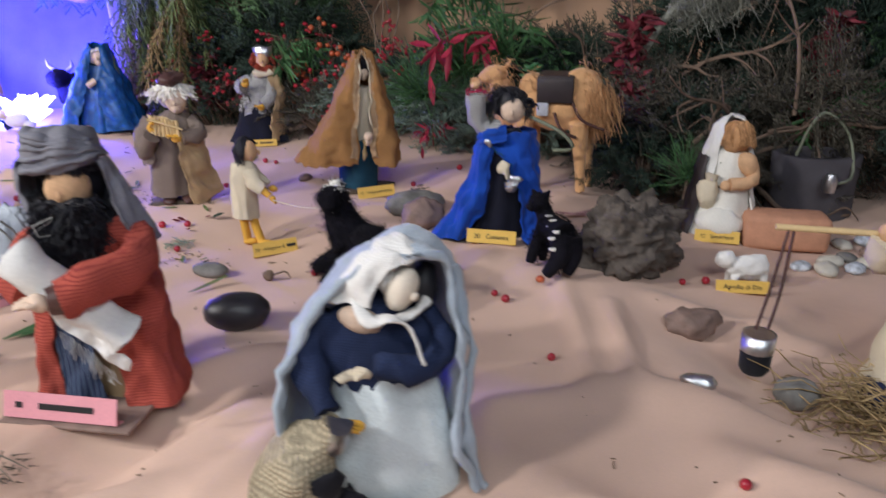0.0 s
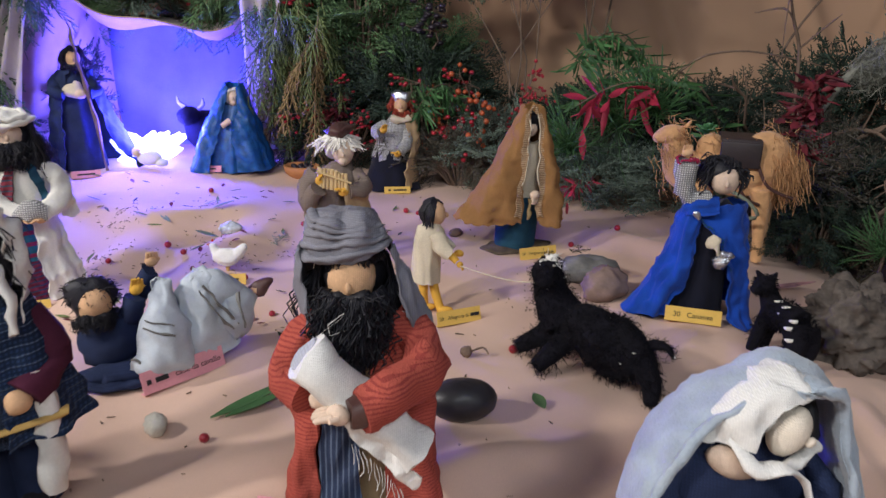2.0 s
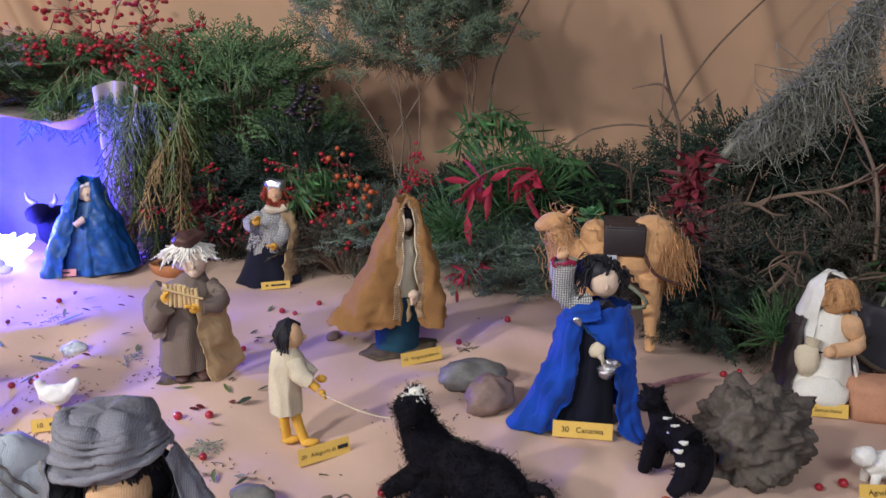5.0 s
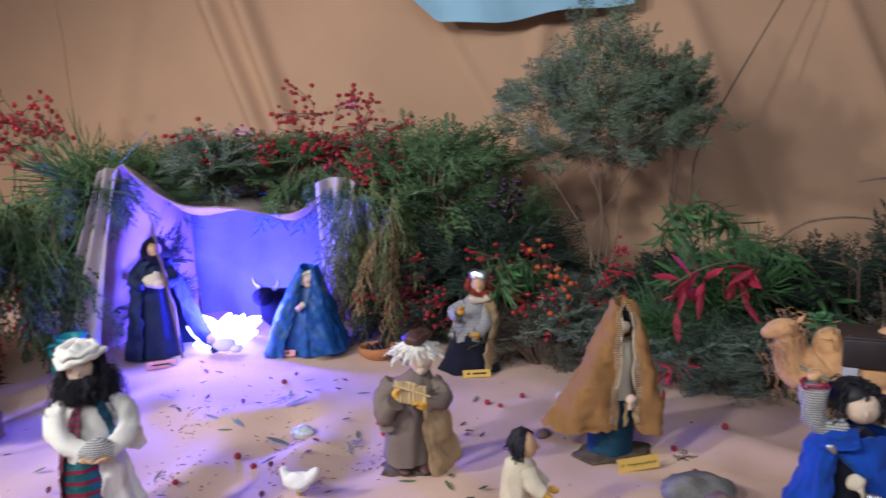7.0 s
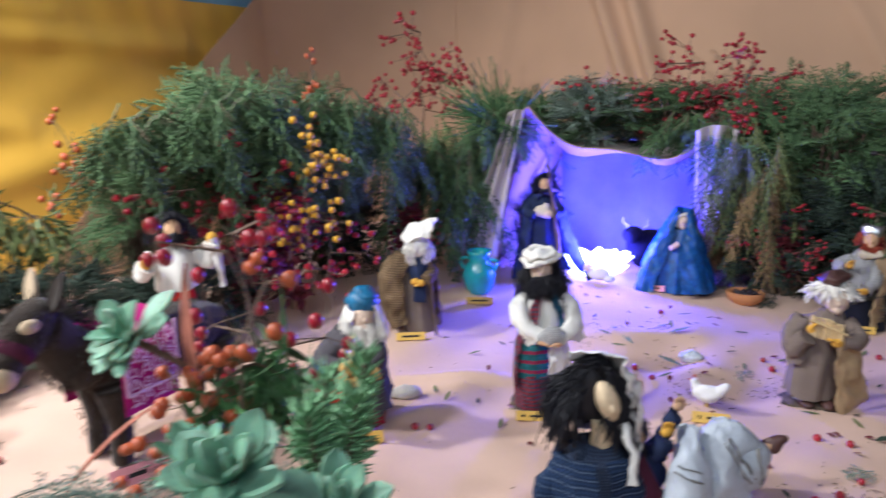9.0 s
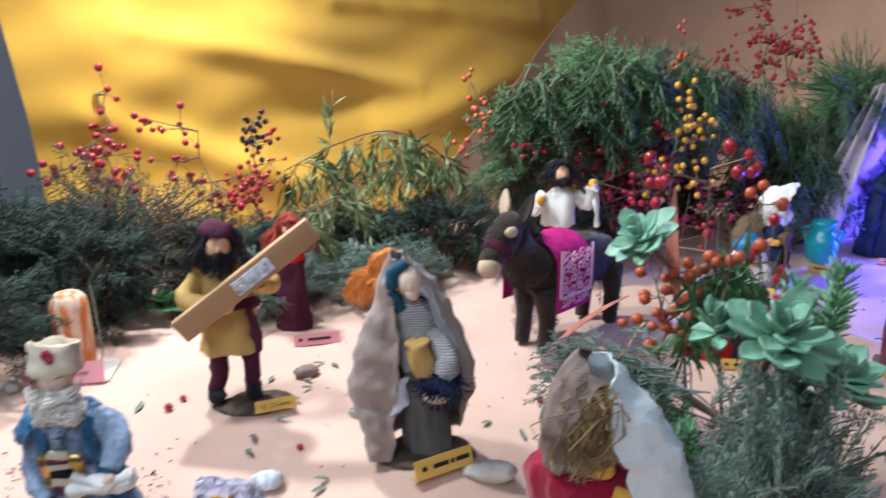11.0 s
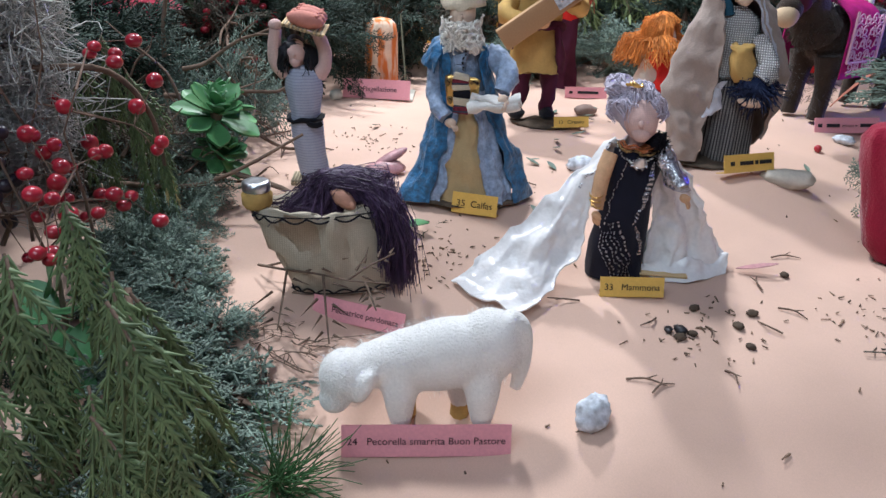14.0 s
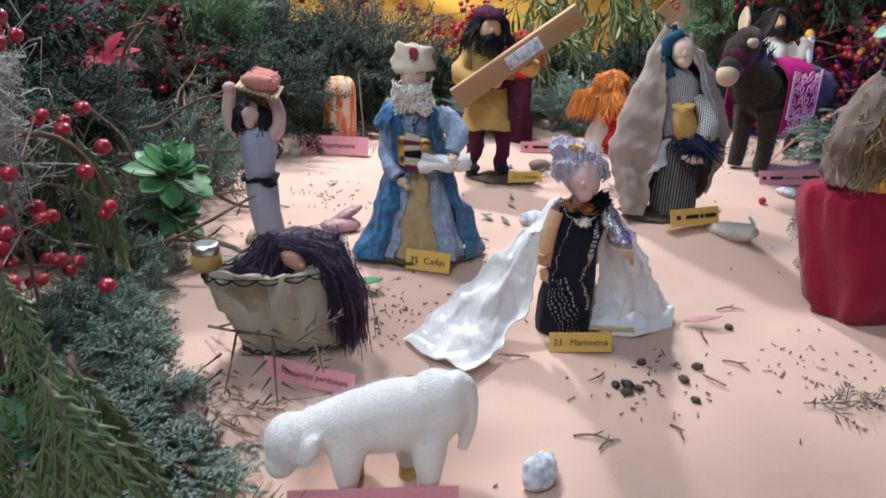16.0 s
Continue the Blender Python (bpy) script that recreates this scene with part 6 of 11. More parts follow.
s.tube([(0.036, -0.002, 0.140), (0.054, -0.014, 0.128), (0.056, -0.042, 0.122), (0.036, -0.066, 0.120), (0.022, -0.076, 0.117)], [0.0115, 0.0135, 0.0140, 0.0135, 0.0120], REDKNIT, 16)
s.tube([(0.024, -0.075, 0.118), (0.016, -0.078, 0.116)], [0.0095, 0.0085], BROWNLEATHER, 12)
hand(s, (0.009, -0.078, 0.114), (-1.0, -0.1, 0.15), 0.0095, PALESKIN)
head(s, (0.010, -0.006, 0.170), 0.0205, SKIN)
hairdo(s, (0.010, 0.002, 0.168), 0.0220, 420, 0.046, HAIRBLACK, 3, -0.3, fan=0.16)
beard(s, (0.011, -0.004, 0.163), 0.0225, 420, 0.036, HAIRBLACK, 4, 0.0011)
s.ell((0.012, -0.017, 0.142), (0.021, 0.012, 0.021), HAIRBLACK)
beard(s, (0.011, -0.006, 0.172), 0.0235, 320, 0.034, HAIRBLACK, 14, 0.0011)
s.lathe([(0.184, 0.0235, 0.0225, 0.006, 0.003), (0.189, 0.0260, 0.0250, 0.006, 0.003), (0.198, 0.0260, 0.0250, 0.006, 0.003), (0.206, 0.0225, 0.0215, 0.006, 0.003), (0.211, 0.0150, 0.0145, 0.006, 0.003), (0.213, 0.003, 0.003, 0.006, 0.003)], GREY, 40, 3, 0.04)
for k in range(5):
    s.tube([(0.006 + (0.0256 - 0.0012 * k) * math.sin(a), 0.003 - (0.0246 - 0.0012 * k) * math.cos(a), 0.1875 + 0.0044 * k + (0.0052 - 0.0006 * k) * math.sin(a + 0.7 * k)) for a in np.linspace(-3.1, 3.2, 20)], 0.0038, GREY, 8, 0.55)
drape(s, [[(0.034, -0.012, 0.190), (0.042, -0.015, 0.165), (0.052, -0.013, 0.128)], [(0.036, 0.002, 0.190), (0.049, 0.000, 0.162), (0.063, 0.000, 0.124)], [(0.032, 0.016, 0.190), (0.044, 0.016, 0.164), (0.056, 0.014, 0.126)]], GREY, 1.6, 0.0014, 0.5, 0.0012)
drape(s, [[(-0.020, -0.010, 0.188), (-0.021, -0.014, 0.168), (-0.018, -0.014, 0.140)], [(-0.022, 0.004, 0.188), (-0.026, 0.004, 0.164), (-0.024, 0.004, 0.134)], [(-0.014, 0.018, 0.188), (-0.018, 0.020, 0.164), (-0.016, 0.020, 0.136)]], GREY, 1.6, 0.0014, 0.5, 0.0012)
rng = np.random.default_rng(6)
rt = np.array([[0.010, -0.022, 0.150]]) + rng.normal(0, 1, (5, 3)) * np.array([[0.014, 0.002, 0.010]])
s.strands(rt, rt + rng.normal(0, 0.018, (5, 3)), 0, 0.0003, WHITE, 0.2, rng, 5)
doll("scroll_bearer_doll", "bearded doll in red ribbed coat and grey turban with white scroll", s, -0.262, 0.424, 4, -0.002, 0.97)
s = Sculpt()
s.box((0, 0, 0.002), (0.10, 0.085, 0.003), REDSTONE, bevel=0.001)
stand(tagged(s.build("doll_stand"), "thin flat stand under the scroll bearer", "stand"), -0.258, 0.410, -8, 0.001)
card(-0.267, 0.372, -8, 0.087, 0.019, PCARD, bars=((-0.36, 0.06), (0.06, 0.48)), dz=0.003)

# the poor widow
s = Sculpt()
s.lathe([(0.0, 0.048, 0.034, 0.0, -0.012), (0.03, 0.044, 0.032, 0.0, -0.010), (0.058, 0.037, 0.028, -0.001, -0.006), (0.076, 0.033, 0.024, -0.002, 0)], ICE, 44, 7, 0.035, 1.0)
s.lathe([(0.070, 0.034, 0.025, -0.003, 0), (0.082, 0.039, 0.025, -0.006, 0), (0.100, 0.040, 0.022, -0.006, 0), (0.112, 0.031, 0.018, -0.006, 0), (0.121, 0.013, 0.012, -0.004, 0)], NAVY, 34, 5, 0.03)
s.ell((-0.012, -0.015, 0.1130), (0.0150, 0.0070, 0.0080), PALESKIN, rot=(0, 26, 0))
arch = [(-0.068, 0.0), (-0.065, 0.046), (-0.060, 0.086), (-0.0525, 0.105), (-0.037, 0.127), (-0.018, 0.145), (0.000, 0.1560), (0.0225, 0.1600), (0.0385, 0.148), (0.0455, 0.121), (0.0460, 0.089), (0.0435, 0.051), (0.050, 0.015), (0.056, 0.0)]


def cloak_line(k, y, grow=0.0):
    return [(-0.003 + (x + 0.003) * k, y - 0.010 + 0.020 * float(smooth(0.05, 0.14, z)), max(0.002, z * (k + grow))) for x, z in arch]


drape(s, [cloak_line(0.965, -0.026), cloak_line(1.0, -0.012), cloak_line(0.99, 0.010), cloak_line(0.86, 0.032), cloak_line(0.55, 0.044, 0.2)], SKYFELT, 1.0, 0.0006, 0.4, 0.0028, 70, 24)
s.tube(cloak_line(0.975, -0.026), 0.0026, SKYFELT, 8)
s.tube([(x + 0.004, -0.032 + 0.020 * float(smooth(0.05, 0.14, z)), max(z - 0.004, 0.002)) for x, z in arch[8:]], 0.0030, SKYFELT, 8)
s.tube([(-0.028, -0.002, 0.112), (-0.047, -0.010, 0.096), (-0.043, -0.024, 0.080), (-0.033, -0.038, 0.066)], [0.0080, 0.0084, 0.0084, 0.0075], NAVY, 14)
hand(s, (-0.023, -0.045, 0.060), (0.6, -0.2, 0.2), 0.0070, YSKIN)
s.tube([(0.022, -0.002, 0.112), (0.035, -0.012, 0.100), (0.028, -0.027, 0.090), (0.006, -0.034, 0.091), (-0.006, -0.036, 0.093)], [0.0075, 0.0084, 0.0084, 0.0078, 0.0070], NAVY, 14)
hand(s, (-0.013, -0.041, 0.0945), (-1.0, -0.1, 0.0), 0.0080, CREAM)
s.ell((0.0115, -0.0165, 0.1335), (0.0086, 0.0108, 0.0140), WHITESKIN, rot=(0, 24, 0))
s.ell((0.0188, -0.0250, 0.1325), (0.0020, 0.0024, 0.0032), WHITESKIN, rot=(0, 24, 0), seg=10, rings=8)
s.ell((0.0245, -0.003, 0.1260), (0.0090, 0.0110, 0.0170), HAIRBLACK, rot=(0, 8, 0), rough=0.12)
drape(s, [[(0.0230, -0.0100, 0.1500), (0.0110, -0.0200, 0.1510), (-0.0010, -0.0230, 0.1400), (-0.0060, -0.0220, 0.1250)], [(0.0235, -0.006, 0.1550), (0.0090, -0.016, 0.1570), (-0.0120, -0.020, 0.1430), (-0.0200, -0.019, 0.1250)], [(0.0220, 0.008, 0.1560), (0.0060, 0.004, 0.1580), (-0.0170, -0.004, 0.1440), (-0.0260, -0.008, 0.1250)], [(0.0220, 0.016, 0.1450), (0.0040, 0.016, 0.1450), (-0.0120, 0.010, 0.1320), (-0.0180, 0.004, 0.1190)]], WHITE, 1.0, 0.0005, 0.6, 0.0015)
s.ell((0.006, 0.000, 0.1390), (0.0135, 0.0135, 0.0135), WHITE, rot=(0, 30, 0))
s.tube([(-0.018, -0.019, 0.1270), (-0.008, -0.027, 0.1215), (0.004, -0.029, 0.1195), (0.016, -0.025, 0.1210), (0.024, -0.016, 0.1250)], [0.0042, 0.0044, 0.0040, 0.0036, 0.0030], WHITE, 10, 0.6)
s.tube([(-0.002, -0.030, 0.1200), (0.010, -0.033, 0.1180), (0.019, -0.036, 0.1100), (0.0235, -0.038, 0.0950)], [0.0034, 0.0034, 0.0032, 0.0036], WHITE, 10, 0.5)
s.tube([(-0.060, -0.042, -0.002), (-0.058, -0.043, 0.006), (-0.054, -0.044, 0.026), (-0.045, -0.046, 0.044), (-0.035, -0.048, 0.056), (-0.030, -0.048, 0.064)], [0.026, 0.035, 0.0335, 0.0235, 0.0105, 0.0085], BURLAP, 32, 0.75)
s.tube([(-0.031, -0.052, 0.052), (-0.028, -0.053, 0.060), (-0.025, -0.053, 0.068)], [0.0072, 0.0070, 0.0085], SILVER, 14)
s.ell((-0.034, -0.066, 0.036), (0.008, 0.005, 0.010), BLACK, rot=(0, 30, 0), rough=0.3).ell((-0.020, -0.062, 0.022), (0.011, 0.007, 0.008), BLACK, rot=(0, 40, 0), rough=0.3)
doll("widow_doll", "cloth doll in grey-blue felt cloak with white headscarf and burlap sack", s, -0.032, 0.342, 5)
card(-0.018, 0.283, 8, 0.062, 0.016, YCARD, "14   Povera Vedova", dz=0.0)

# the man fallen from his horse
s = Sculpt()
s.ell((-0.030, 0.004, 0.036), (0.030, 0.024, 0.030), NAVY, rot=(0, 25, 0), rough=0.12, seed=1)
s.ell((-0.022, -0.018, 0.012), (0.040, 0.020, 0.012), NAVY, rough=0.2, seed=2)
drape(s, [[(-0.070, -0.010, 0.006), (-0.040, -0.030, 0.016), (0.0, -0.034, 0.016), (0.030, -0.026, 0.010)], [(-0.074, -0.020, 0.004), (-0.040, -0.042, 0.006), (0.0, -0.044, 0.006), (0.034, -0.036, 0.004)]], NAVY, 2.0, 0.0020, 0.3)
for k, (x, y, z, hx) in enumerate(((0.008, -0.010, 0.096, -0.014), (0.046, 0.006, 0.094, 0.010))):
    drape(s, [[(x - 0.030, y - 0.026, 0.020), (x - 0.020, y - 0.024, 0.055), (x - 0.006, y - 0.014, z - 0.010), (x + 0.004, y - 0.006, z)], [(x - 0.008, y - 0.034, 0.014), (x + 0.000, y - 0.032, 0.052), (x + 0.006, y - 0.020, z - 0.014), (x + 0.008, y - 0.004, z)],
              [(x + 0.022, y - 0.028, 0.012), (x + 0.024, y - 0.022, 0.046), (x + 0.016, y - 0.010, z - 0.014), (x + 0.010, y, z)], [(x + 0.036, y - 0.004, 0.016), (x + 0.030, y + 0.006, 0.046), (x + 0.016, y + 0.010, z - 0.014), (x + 0.008, y + 0.006, z)],
              [(x + 0.004, y + 0.024, 0.014), (x + 0.002, y + 0.022, 0.050), (x + 0.002, y + 0.012, z - 0.014), (x + 0.004, y + 0.004, z)]], STRIPEROBE, 1.6, 0.0020, 0.4 + k, 0.0015)
s.ell((0.072, 0.004, 0.046), (0.032, 0.025, 0.032), STRIPEROBE, rough=0.15, seed=5)
s.ell((0.060, 0.004, 0.068), (0.034, 0.022, 0.024), STRIPEROBE, rot=(0, 14, 0), rough=0.14, seed=6)
for x0, y0, z0, x1, y1, z1 in ((0.046, -0.026, 0.085, 0.074, -0.024, 0.040), (0.052, -0.024, 0.088, 0.080, -0.020, 0.042), (-0.004, -0.042, 0.070, 0.022, -0.040, 0.058), (-0.006, -0.043, 0.062, 0.020, -0.042, 0.050), (-0.020, -0.040, 0.032, 0.024, -0.038, 0.018), (0.082, -0.020, 0.072, 0.086, -0.022, 0.036)):
    s.tube([(x0, y0, z0), ((x0 + x1) / 2 + 0.001, (y0 + y1) / 2 - 0.002, (z0 + z1) / 2), (x1, y1, z1)], 0.0010, GREYSTONE, 5)
s.tube([(0.092, 0.010, 0.050), (0.108, 0.012, 0.060)], [0.007, 0.006], SKIN, 8)
s.ell((0.112, 0.012, 0.062), (0.013, 0.008, 0.008), BROWNLEATHER, rot=(0, -30, 0))
s.ell((-0.042, -0.004, 0.078), (0.0150, 0.0155, 0.0175), SKIN, rot=(20, 20, 0))
s.ell((-0.044, 0.004, 0.083), (0.0215, 0.0190, 0.0200), HAIRBLACK, rough=0.1)
beard(s, (-0.042, -0.004, 0.078), 0.0175, 90, 0.014, HAIRBLACK, 12)
furry(s, 13, [((-0.044, 0.004, 0.084), (0.0215, 0.0190, 0.0200), 260)], HAIRBLACK, 0.0006, 0.0040)
s.tube([(-0.020, 0.006, 0.052), (-0.012, -0.006, 0.066), (-0.006, -0.008, 0.080)], [0.0110, 0.0100, 0.0085], NAVY, 12)
hand(s, (-0.005, -0.008, 0.088), (0.1, 0, 1), 0.0080, YSKIN, (0, 1, 0))
s.tube([(-0.010, 0.016, 0.056), (0.000, 0.014, 0.080), (0.010, 0.012, 0.098)], [0.0100, 0.0090, 0.0080], NAVY, 12)
hand(s, (0.012, 0.012, 0.106), (0.1, 0, 1), 0.0075, SKIN, (0, 1, 0))
doll("fallen_rider_doll", "doll lying on its back in navy and striped pale grey robes", s, -0.476, 0.588, 30, 0.0, 0.95)
card(-0.434, 0.566, 50, 0.078, 0.020, PCARD, "cade da cavallo", bars=((-0.42, 0.05), (-0.27, 0.15)), text_at=0.17, text_w=0.56)

# the black-haired disciple with the net shawl
s = Sculpt()
s.lathe([(0.0, 0.016, 0.015, -0.014, 0), (0.09, 0.017, 0.016, -0.012, 0)], NAVY, 20)
s.lathe([(0.0, 0.016, 0.015, 0.014, 0), (0.09, 0.017, 0.016, 0.012, 0)], NAVY, 20)
s.lathe([(0.06, 0.036, 0.026), (0.10, 0.033, 0.025), (0.15, 0.029, 0.022), (0.165, 0.012, 0.011)], NAVYRIB, 30, 6, 0.03)
mantle(s, 0.2, 0.158, 0.066, 0.034, 0.056, NETNAVY, 8, 352, 0.75, 9, 0.08, 0.3)
s.tube([(-0.044, -0.030, 0.082), (0.0, -0.040, 0.078), (0.044, -0.030, 0.084)], 0.003, OCHRE, 6)
s.ell((-0.014, -0.008, 0.006), (0.011, 0.018, 0.007), BLACK)
s.ell((0.014, -0.008, 0.006), (0.011, 0.018, 0.007), BLACK)
s.tube([(0.026, -0.026, 0.02), (0.030, -0.028, 0.07), (0.026, -0.02, 0.11)], [0.007, 0.009, 0.008], WHITE, 10)
s.ell((0.004, -0.013, 0.2030), (0.0085, 0.0105, 0.0165), STOCKING, rot=(0, -22, 0))
s.ell((0.0055, -0.0235, 0.2010), (0.0020, 0.0030, 0.0042), STOCKING, rot=(0, -22, 0), seg=10, rings=8)
s.tube([(0.002, -0.004, 0.160), (0.003, -0.006, 0.185)], [0.0085, 0.0095], STOCKING, 12)
rng = np.random.default_rng(14)
n = 1500
az = rng.uniform(0.30, 5.75, n)
top = np.stack([-0.004 + rng.normal(0, 0.004, n), 0.002 + rng.normal(0, 0.004, n), 0.2285 + rng.normal(0, 0.0015, n)], 1)
R = rng.uniform(0.80, 1.12, n) * np.where(np.sin(az) < 0, 1.05, 0.72)
mid = np.stack([-0.003 + 0.0235 * np.sin(az) * R, 0.002 - 0.0190 * np.cos(az) * R, 0.212 + rng.normal(0, 0.004, n)], 1)
end = mid + np.stack([0.010 * np.sin(az), -0.005 * np.cos(az), -0.040 * rng.uniform(0.4, 1.1, n)], 1) + rng.normal(0, 0.004, (n, 3))
m2 = (mid + end) / 2 + np.stack([0.004 * np.sin(az), -0.003 * np.cos(az), 0.002 + 0 * az], 1)
for a, b in ((top, mid), (mid, m2), (m2, end)):
    s.segments(a, b, 0.0005, 0.00045, HAIRBLACK)
s.ell((-0.007, 0.004, 0.204), (0.0200, 0.0165, 0.0240), HAIRBLACK, rough=0.1)
drape(s, [[(-0.020, 0.004, 0.2330), (-0.018, 0.026, 0.205), (-0.014, 0.032, 0.160)], [(-0.004, -0.006, 0.2400), (0.012, 0.026, 0.208), (0.012, 0.034, 0.155)], [(0.010, -0.010, 0.2360), (0.030, 0.002, 0.208), (0.032, 0.006, 0.150)], [(0.012, -0.012, 0.2260), (0.022, -0.010, 0.200), (0.026, -0.020, 0.145)]], WHITE, 1.4, 0.0012, 0.5, 0.0014)
s.tube([(0.015, -0.014, 0.186), (0.019, -0.024, 0.168), (0.020, -0.030, 0.142)], [0.0050, 0.0058, 0.0050], WHITE, 10, 0.5)
arm(s, (-0.028, 0, 0.145), (-0.04, -0.01, 0.112), (-0.02, -0.03, 0.100), 0.010, NETNAVY, SKIN)
arm(s, (0.028, 0, 0.145), (0.04, -0.01, 0.112), (0.02, -0.03, 0.100), 0.010, PLUM, SKIN)
doll("disciple_doll", "doll with wild black hair, white scarf and navy net shawl", s, -0.487, 0.405, 30, 0.0, 0.95)
card(-0.420, 0.350, 33, 0.070, 0.015, YCARD, bars=((-0.22, 0.36), (0.02, 0.08), (0.25, 0.32)))
s = Sculpt()
s.ell((0, 0, 0.012), (0.026, 0.02, 0.014), GREYSTONE, rough=0.2).ell((0.03, 0.0, 0.010), (0.014, 0.010, 0.010), REDSTONE, rough=0.2)
stand(tagged(s.build("stone"), "grey and reddish pebbles beside a card", "stone"), -0.475, 0.345, 10, 0.0)

# the pan flute player
s = Sculpt()
for sx in (-1, 1):
    s.tube([(0.013 * sx, 0, 0.005), (0.013 * sx, 0, 0.028)], [0.0095, 0.0110], PALEGREY, 10)
    s.ell((0.013 * sx + 0.004, -0.012, 0.006), (0.010, 0.019, 0.007), BROWNLEATHER)
s.lathe([(0.014, 0.033, 0.027, -0.003, 0), (0.05, 0.031, 0.026, -0.001, 0), (0.09, 0.028, 0.023, 0.004, 0), (0.112, 0.026, 0.020, 0.006, 0), (0.124, 0.018, 0.015, 0.008, 0), (0.130, 0.008, 0.008, 0.010, 0)], GREYBROWN, 40, 6, 0.035, 0.5)
s.tube([(-0.018, -0.002, 0.116), (-0.030, -0.010, 0.096), (-0.030, -0.022, 0.080), (-0.018, -0.032, 0.102)], [0.0110, 0.0125, 0.0130, 0.0105], GREYBROWN, 14)
drape(s, [[(-0.036, -0.014, 0.084), (-0.036, -0.016, 0.058)], [(-0.026, -0.028, 0.084), (-0.028, -0.026, 0.060)], [(-0.016, -0.030, 0.090), (-0.018, -0.026, 0.070)]], GREYBROWN, 0.8, 0.001, 0.3)
hand(s, (-0.014, -0.037, 0.112), (0.3, -0.2, 1), 0.0085, YSKIN)
s.tube([(0.030, -0.002, 0.116), (0.042, -0.012, 0.104), (0.034, -0.028, 0.098), (0.020, -0.036, 0.097)], [0.0100, 0.0110, 0.0105, 0.0095], GREYBROWN, 14)
hand(s, (0.014, -0.040, 0.098), (-0.7, -0.2, 0.5), 0.0085, YSKIN)
head(s, (0.016, -0.006, 0.142), 0.0185, PALESKIN)
rng = np.random.default_rng(16)
for k in range(330):
    a, e = rng.uniform(-2.9, 2.9), rng.uniform(0.35, 1.2)
    if abs(a - 0.25) < 0.5 and e < 0.7:
        continue
    d = np.array([math.sin(a) * math.cos(e), -math.cos(a) * math.cos(e), math.sin(e)])
    q = np.array([0.010, 0.0, 0.147]) + d * np.array([0.019, 0.018, 0.018])
    t = q + np.array([d[0] * 0.016, d[1] * 0.012, -0.012 * rng.uniform(0.3, 1.3)]) + rng.normal(0, 0.002, 3)
    s.tube([q - d * 0.004, q + d * 0.002, t], [0.0009, 0.0010, 0.0007], HAIRWHITE, 4)
s.ell((0.009, 0.002, 0.150), (0.0195, 0.0180, 0.0175), HAIRWHITE)
s.ell((0.011, -0.001, 0.1705), (0.0180, 0.0175, 0.0085), BROWNLEATHER, rot=(0, -8, 0), seg=24, rings=14, rough=0.06)
for k in range(8):
    x = -0.014 + 0.0046 * k
    s.tube([(x, -0.040, 0.130 - 0.30 * (x + 0.014)), (x - 0.001, -0.040, 0.108 - 0.42 * (x + 0.014))], 0.0023, CANE, 10)
s.tube([(-0.017, -0.0425, 0.122), (0.023, -0.0425, 0.110)], 0.0016, CANE, 6)
drape(s, [[(0.014, -0.042, 0.100), (0.018, -0.040, 0.055), (0.024, -0.036, 0.004)], [(0.028, -0.038, 0.106), (0.034, -0.032, 0.055), (0.042, -0.024, 0.003)], [(0.044, -0.022, 0.104), (0.052, -0.012, 0.058), (0.062, -0.002, 0.012)]], TANCLOTH, 1.2, 0.0012, 0.4, 0.0016)
doll("flute_player_doll", "white-haired doll in grey-brown coat and dark cap playing pan pipes", s, -0.372, 0.900, 14, 0.0, 0.98)
bark(-0.368, 0.900, 10, 0.085, 0.055)

# the boy with the leash
s = Sculpt()
s.tube([(-0.010, 0, 0.0), (-0.011, 0, 0.020), (-0.012, 0, 0.046)], [0.0048, 0.0052, 0.0060], YSKIN, 10)
s.tube([(0.008, -0.010, 0.0), (0.002, -0.004, 0.020), (-0.003, 0, 0.046)], [0.0048, 0.0052, 0.0060], YSKIN, 10)
s.ell((-0.006, -0.003, 0.003), (0.0090, 0.005, 0.0036), YSKIN)
s.ell((0.012, -0.013, 0.003), (0.0090, 0.005, 0.0036), YSKIN)
s.lathe([(0.034, 0.0160, 0.0135, -0.0095, 0), (0.055, 0.0155, 0.0130, -0.009, 0), (0.080, 0.0140, 0.0120, -0.007, 0), (0.095, 0.0125, 0.0105, -0.0055, 0), (0.103, 0.0060, 0.0060, -0.004, 0)], CREAM, 32, 6, 0.06, 0.2)
s.tube([(-0.002, -0.008, 0.092), (0.006, -0.015, 0.080), (0.014, -0.020, 0.072)], [0.0072, 0.0082, 0.0080], CREAM, 12)
s.tube([(0.012, -0.020, 0.073), (0.021, -0.024, 0.064)], [0.0046, 0.0040], YSKIN, 8)
hand(s, (0.024, -0.025, 0.061), (0.7, -0.2, -0.6), 0.0048, YSKIN)
s.tube([(0.000, 0.008, 0.092), (0.010, 0.000, 0.080), (0.020, -0.008, 0.072)], [0.0068, 0.0074, 0.0070], CREAM, 12)
s.ell((0.026, -0.012, 0.069), (0.0055, 0.004, 0.004), YSKIN)
s.ell((0.001, -0.002, 0.113), (0.0112, 0.0105, 0.0128), SKIN)
s.ell((0.0125, -0.003, 0.111), (0.0026, 0.0024, 0.0030), SKIN, seg=8, rings=6)
s.ell((-0.003, 0.001, 0.1165), (0.0122, 0.0120, 0.0125), HAIRBLACK)
rng = np.random.default_rng(18)
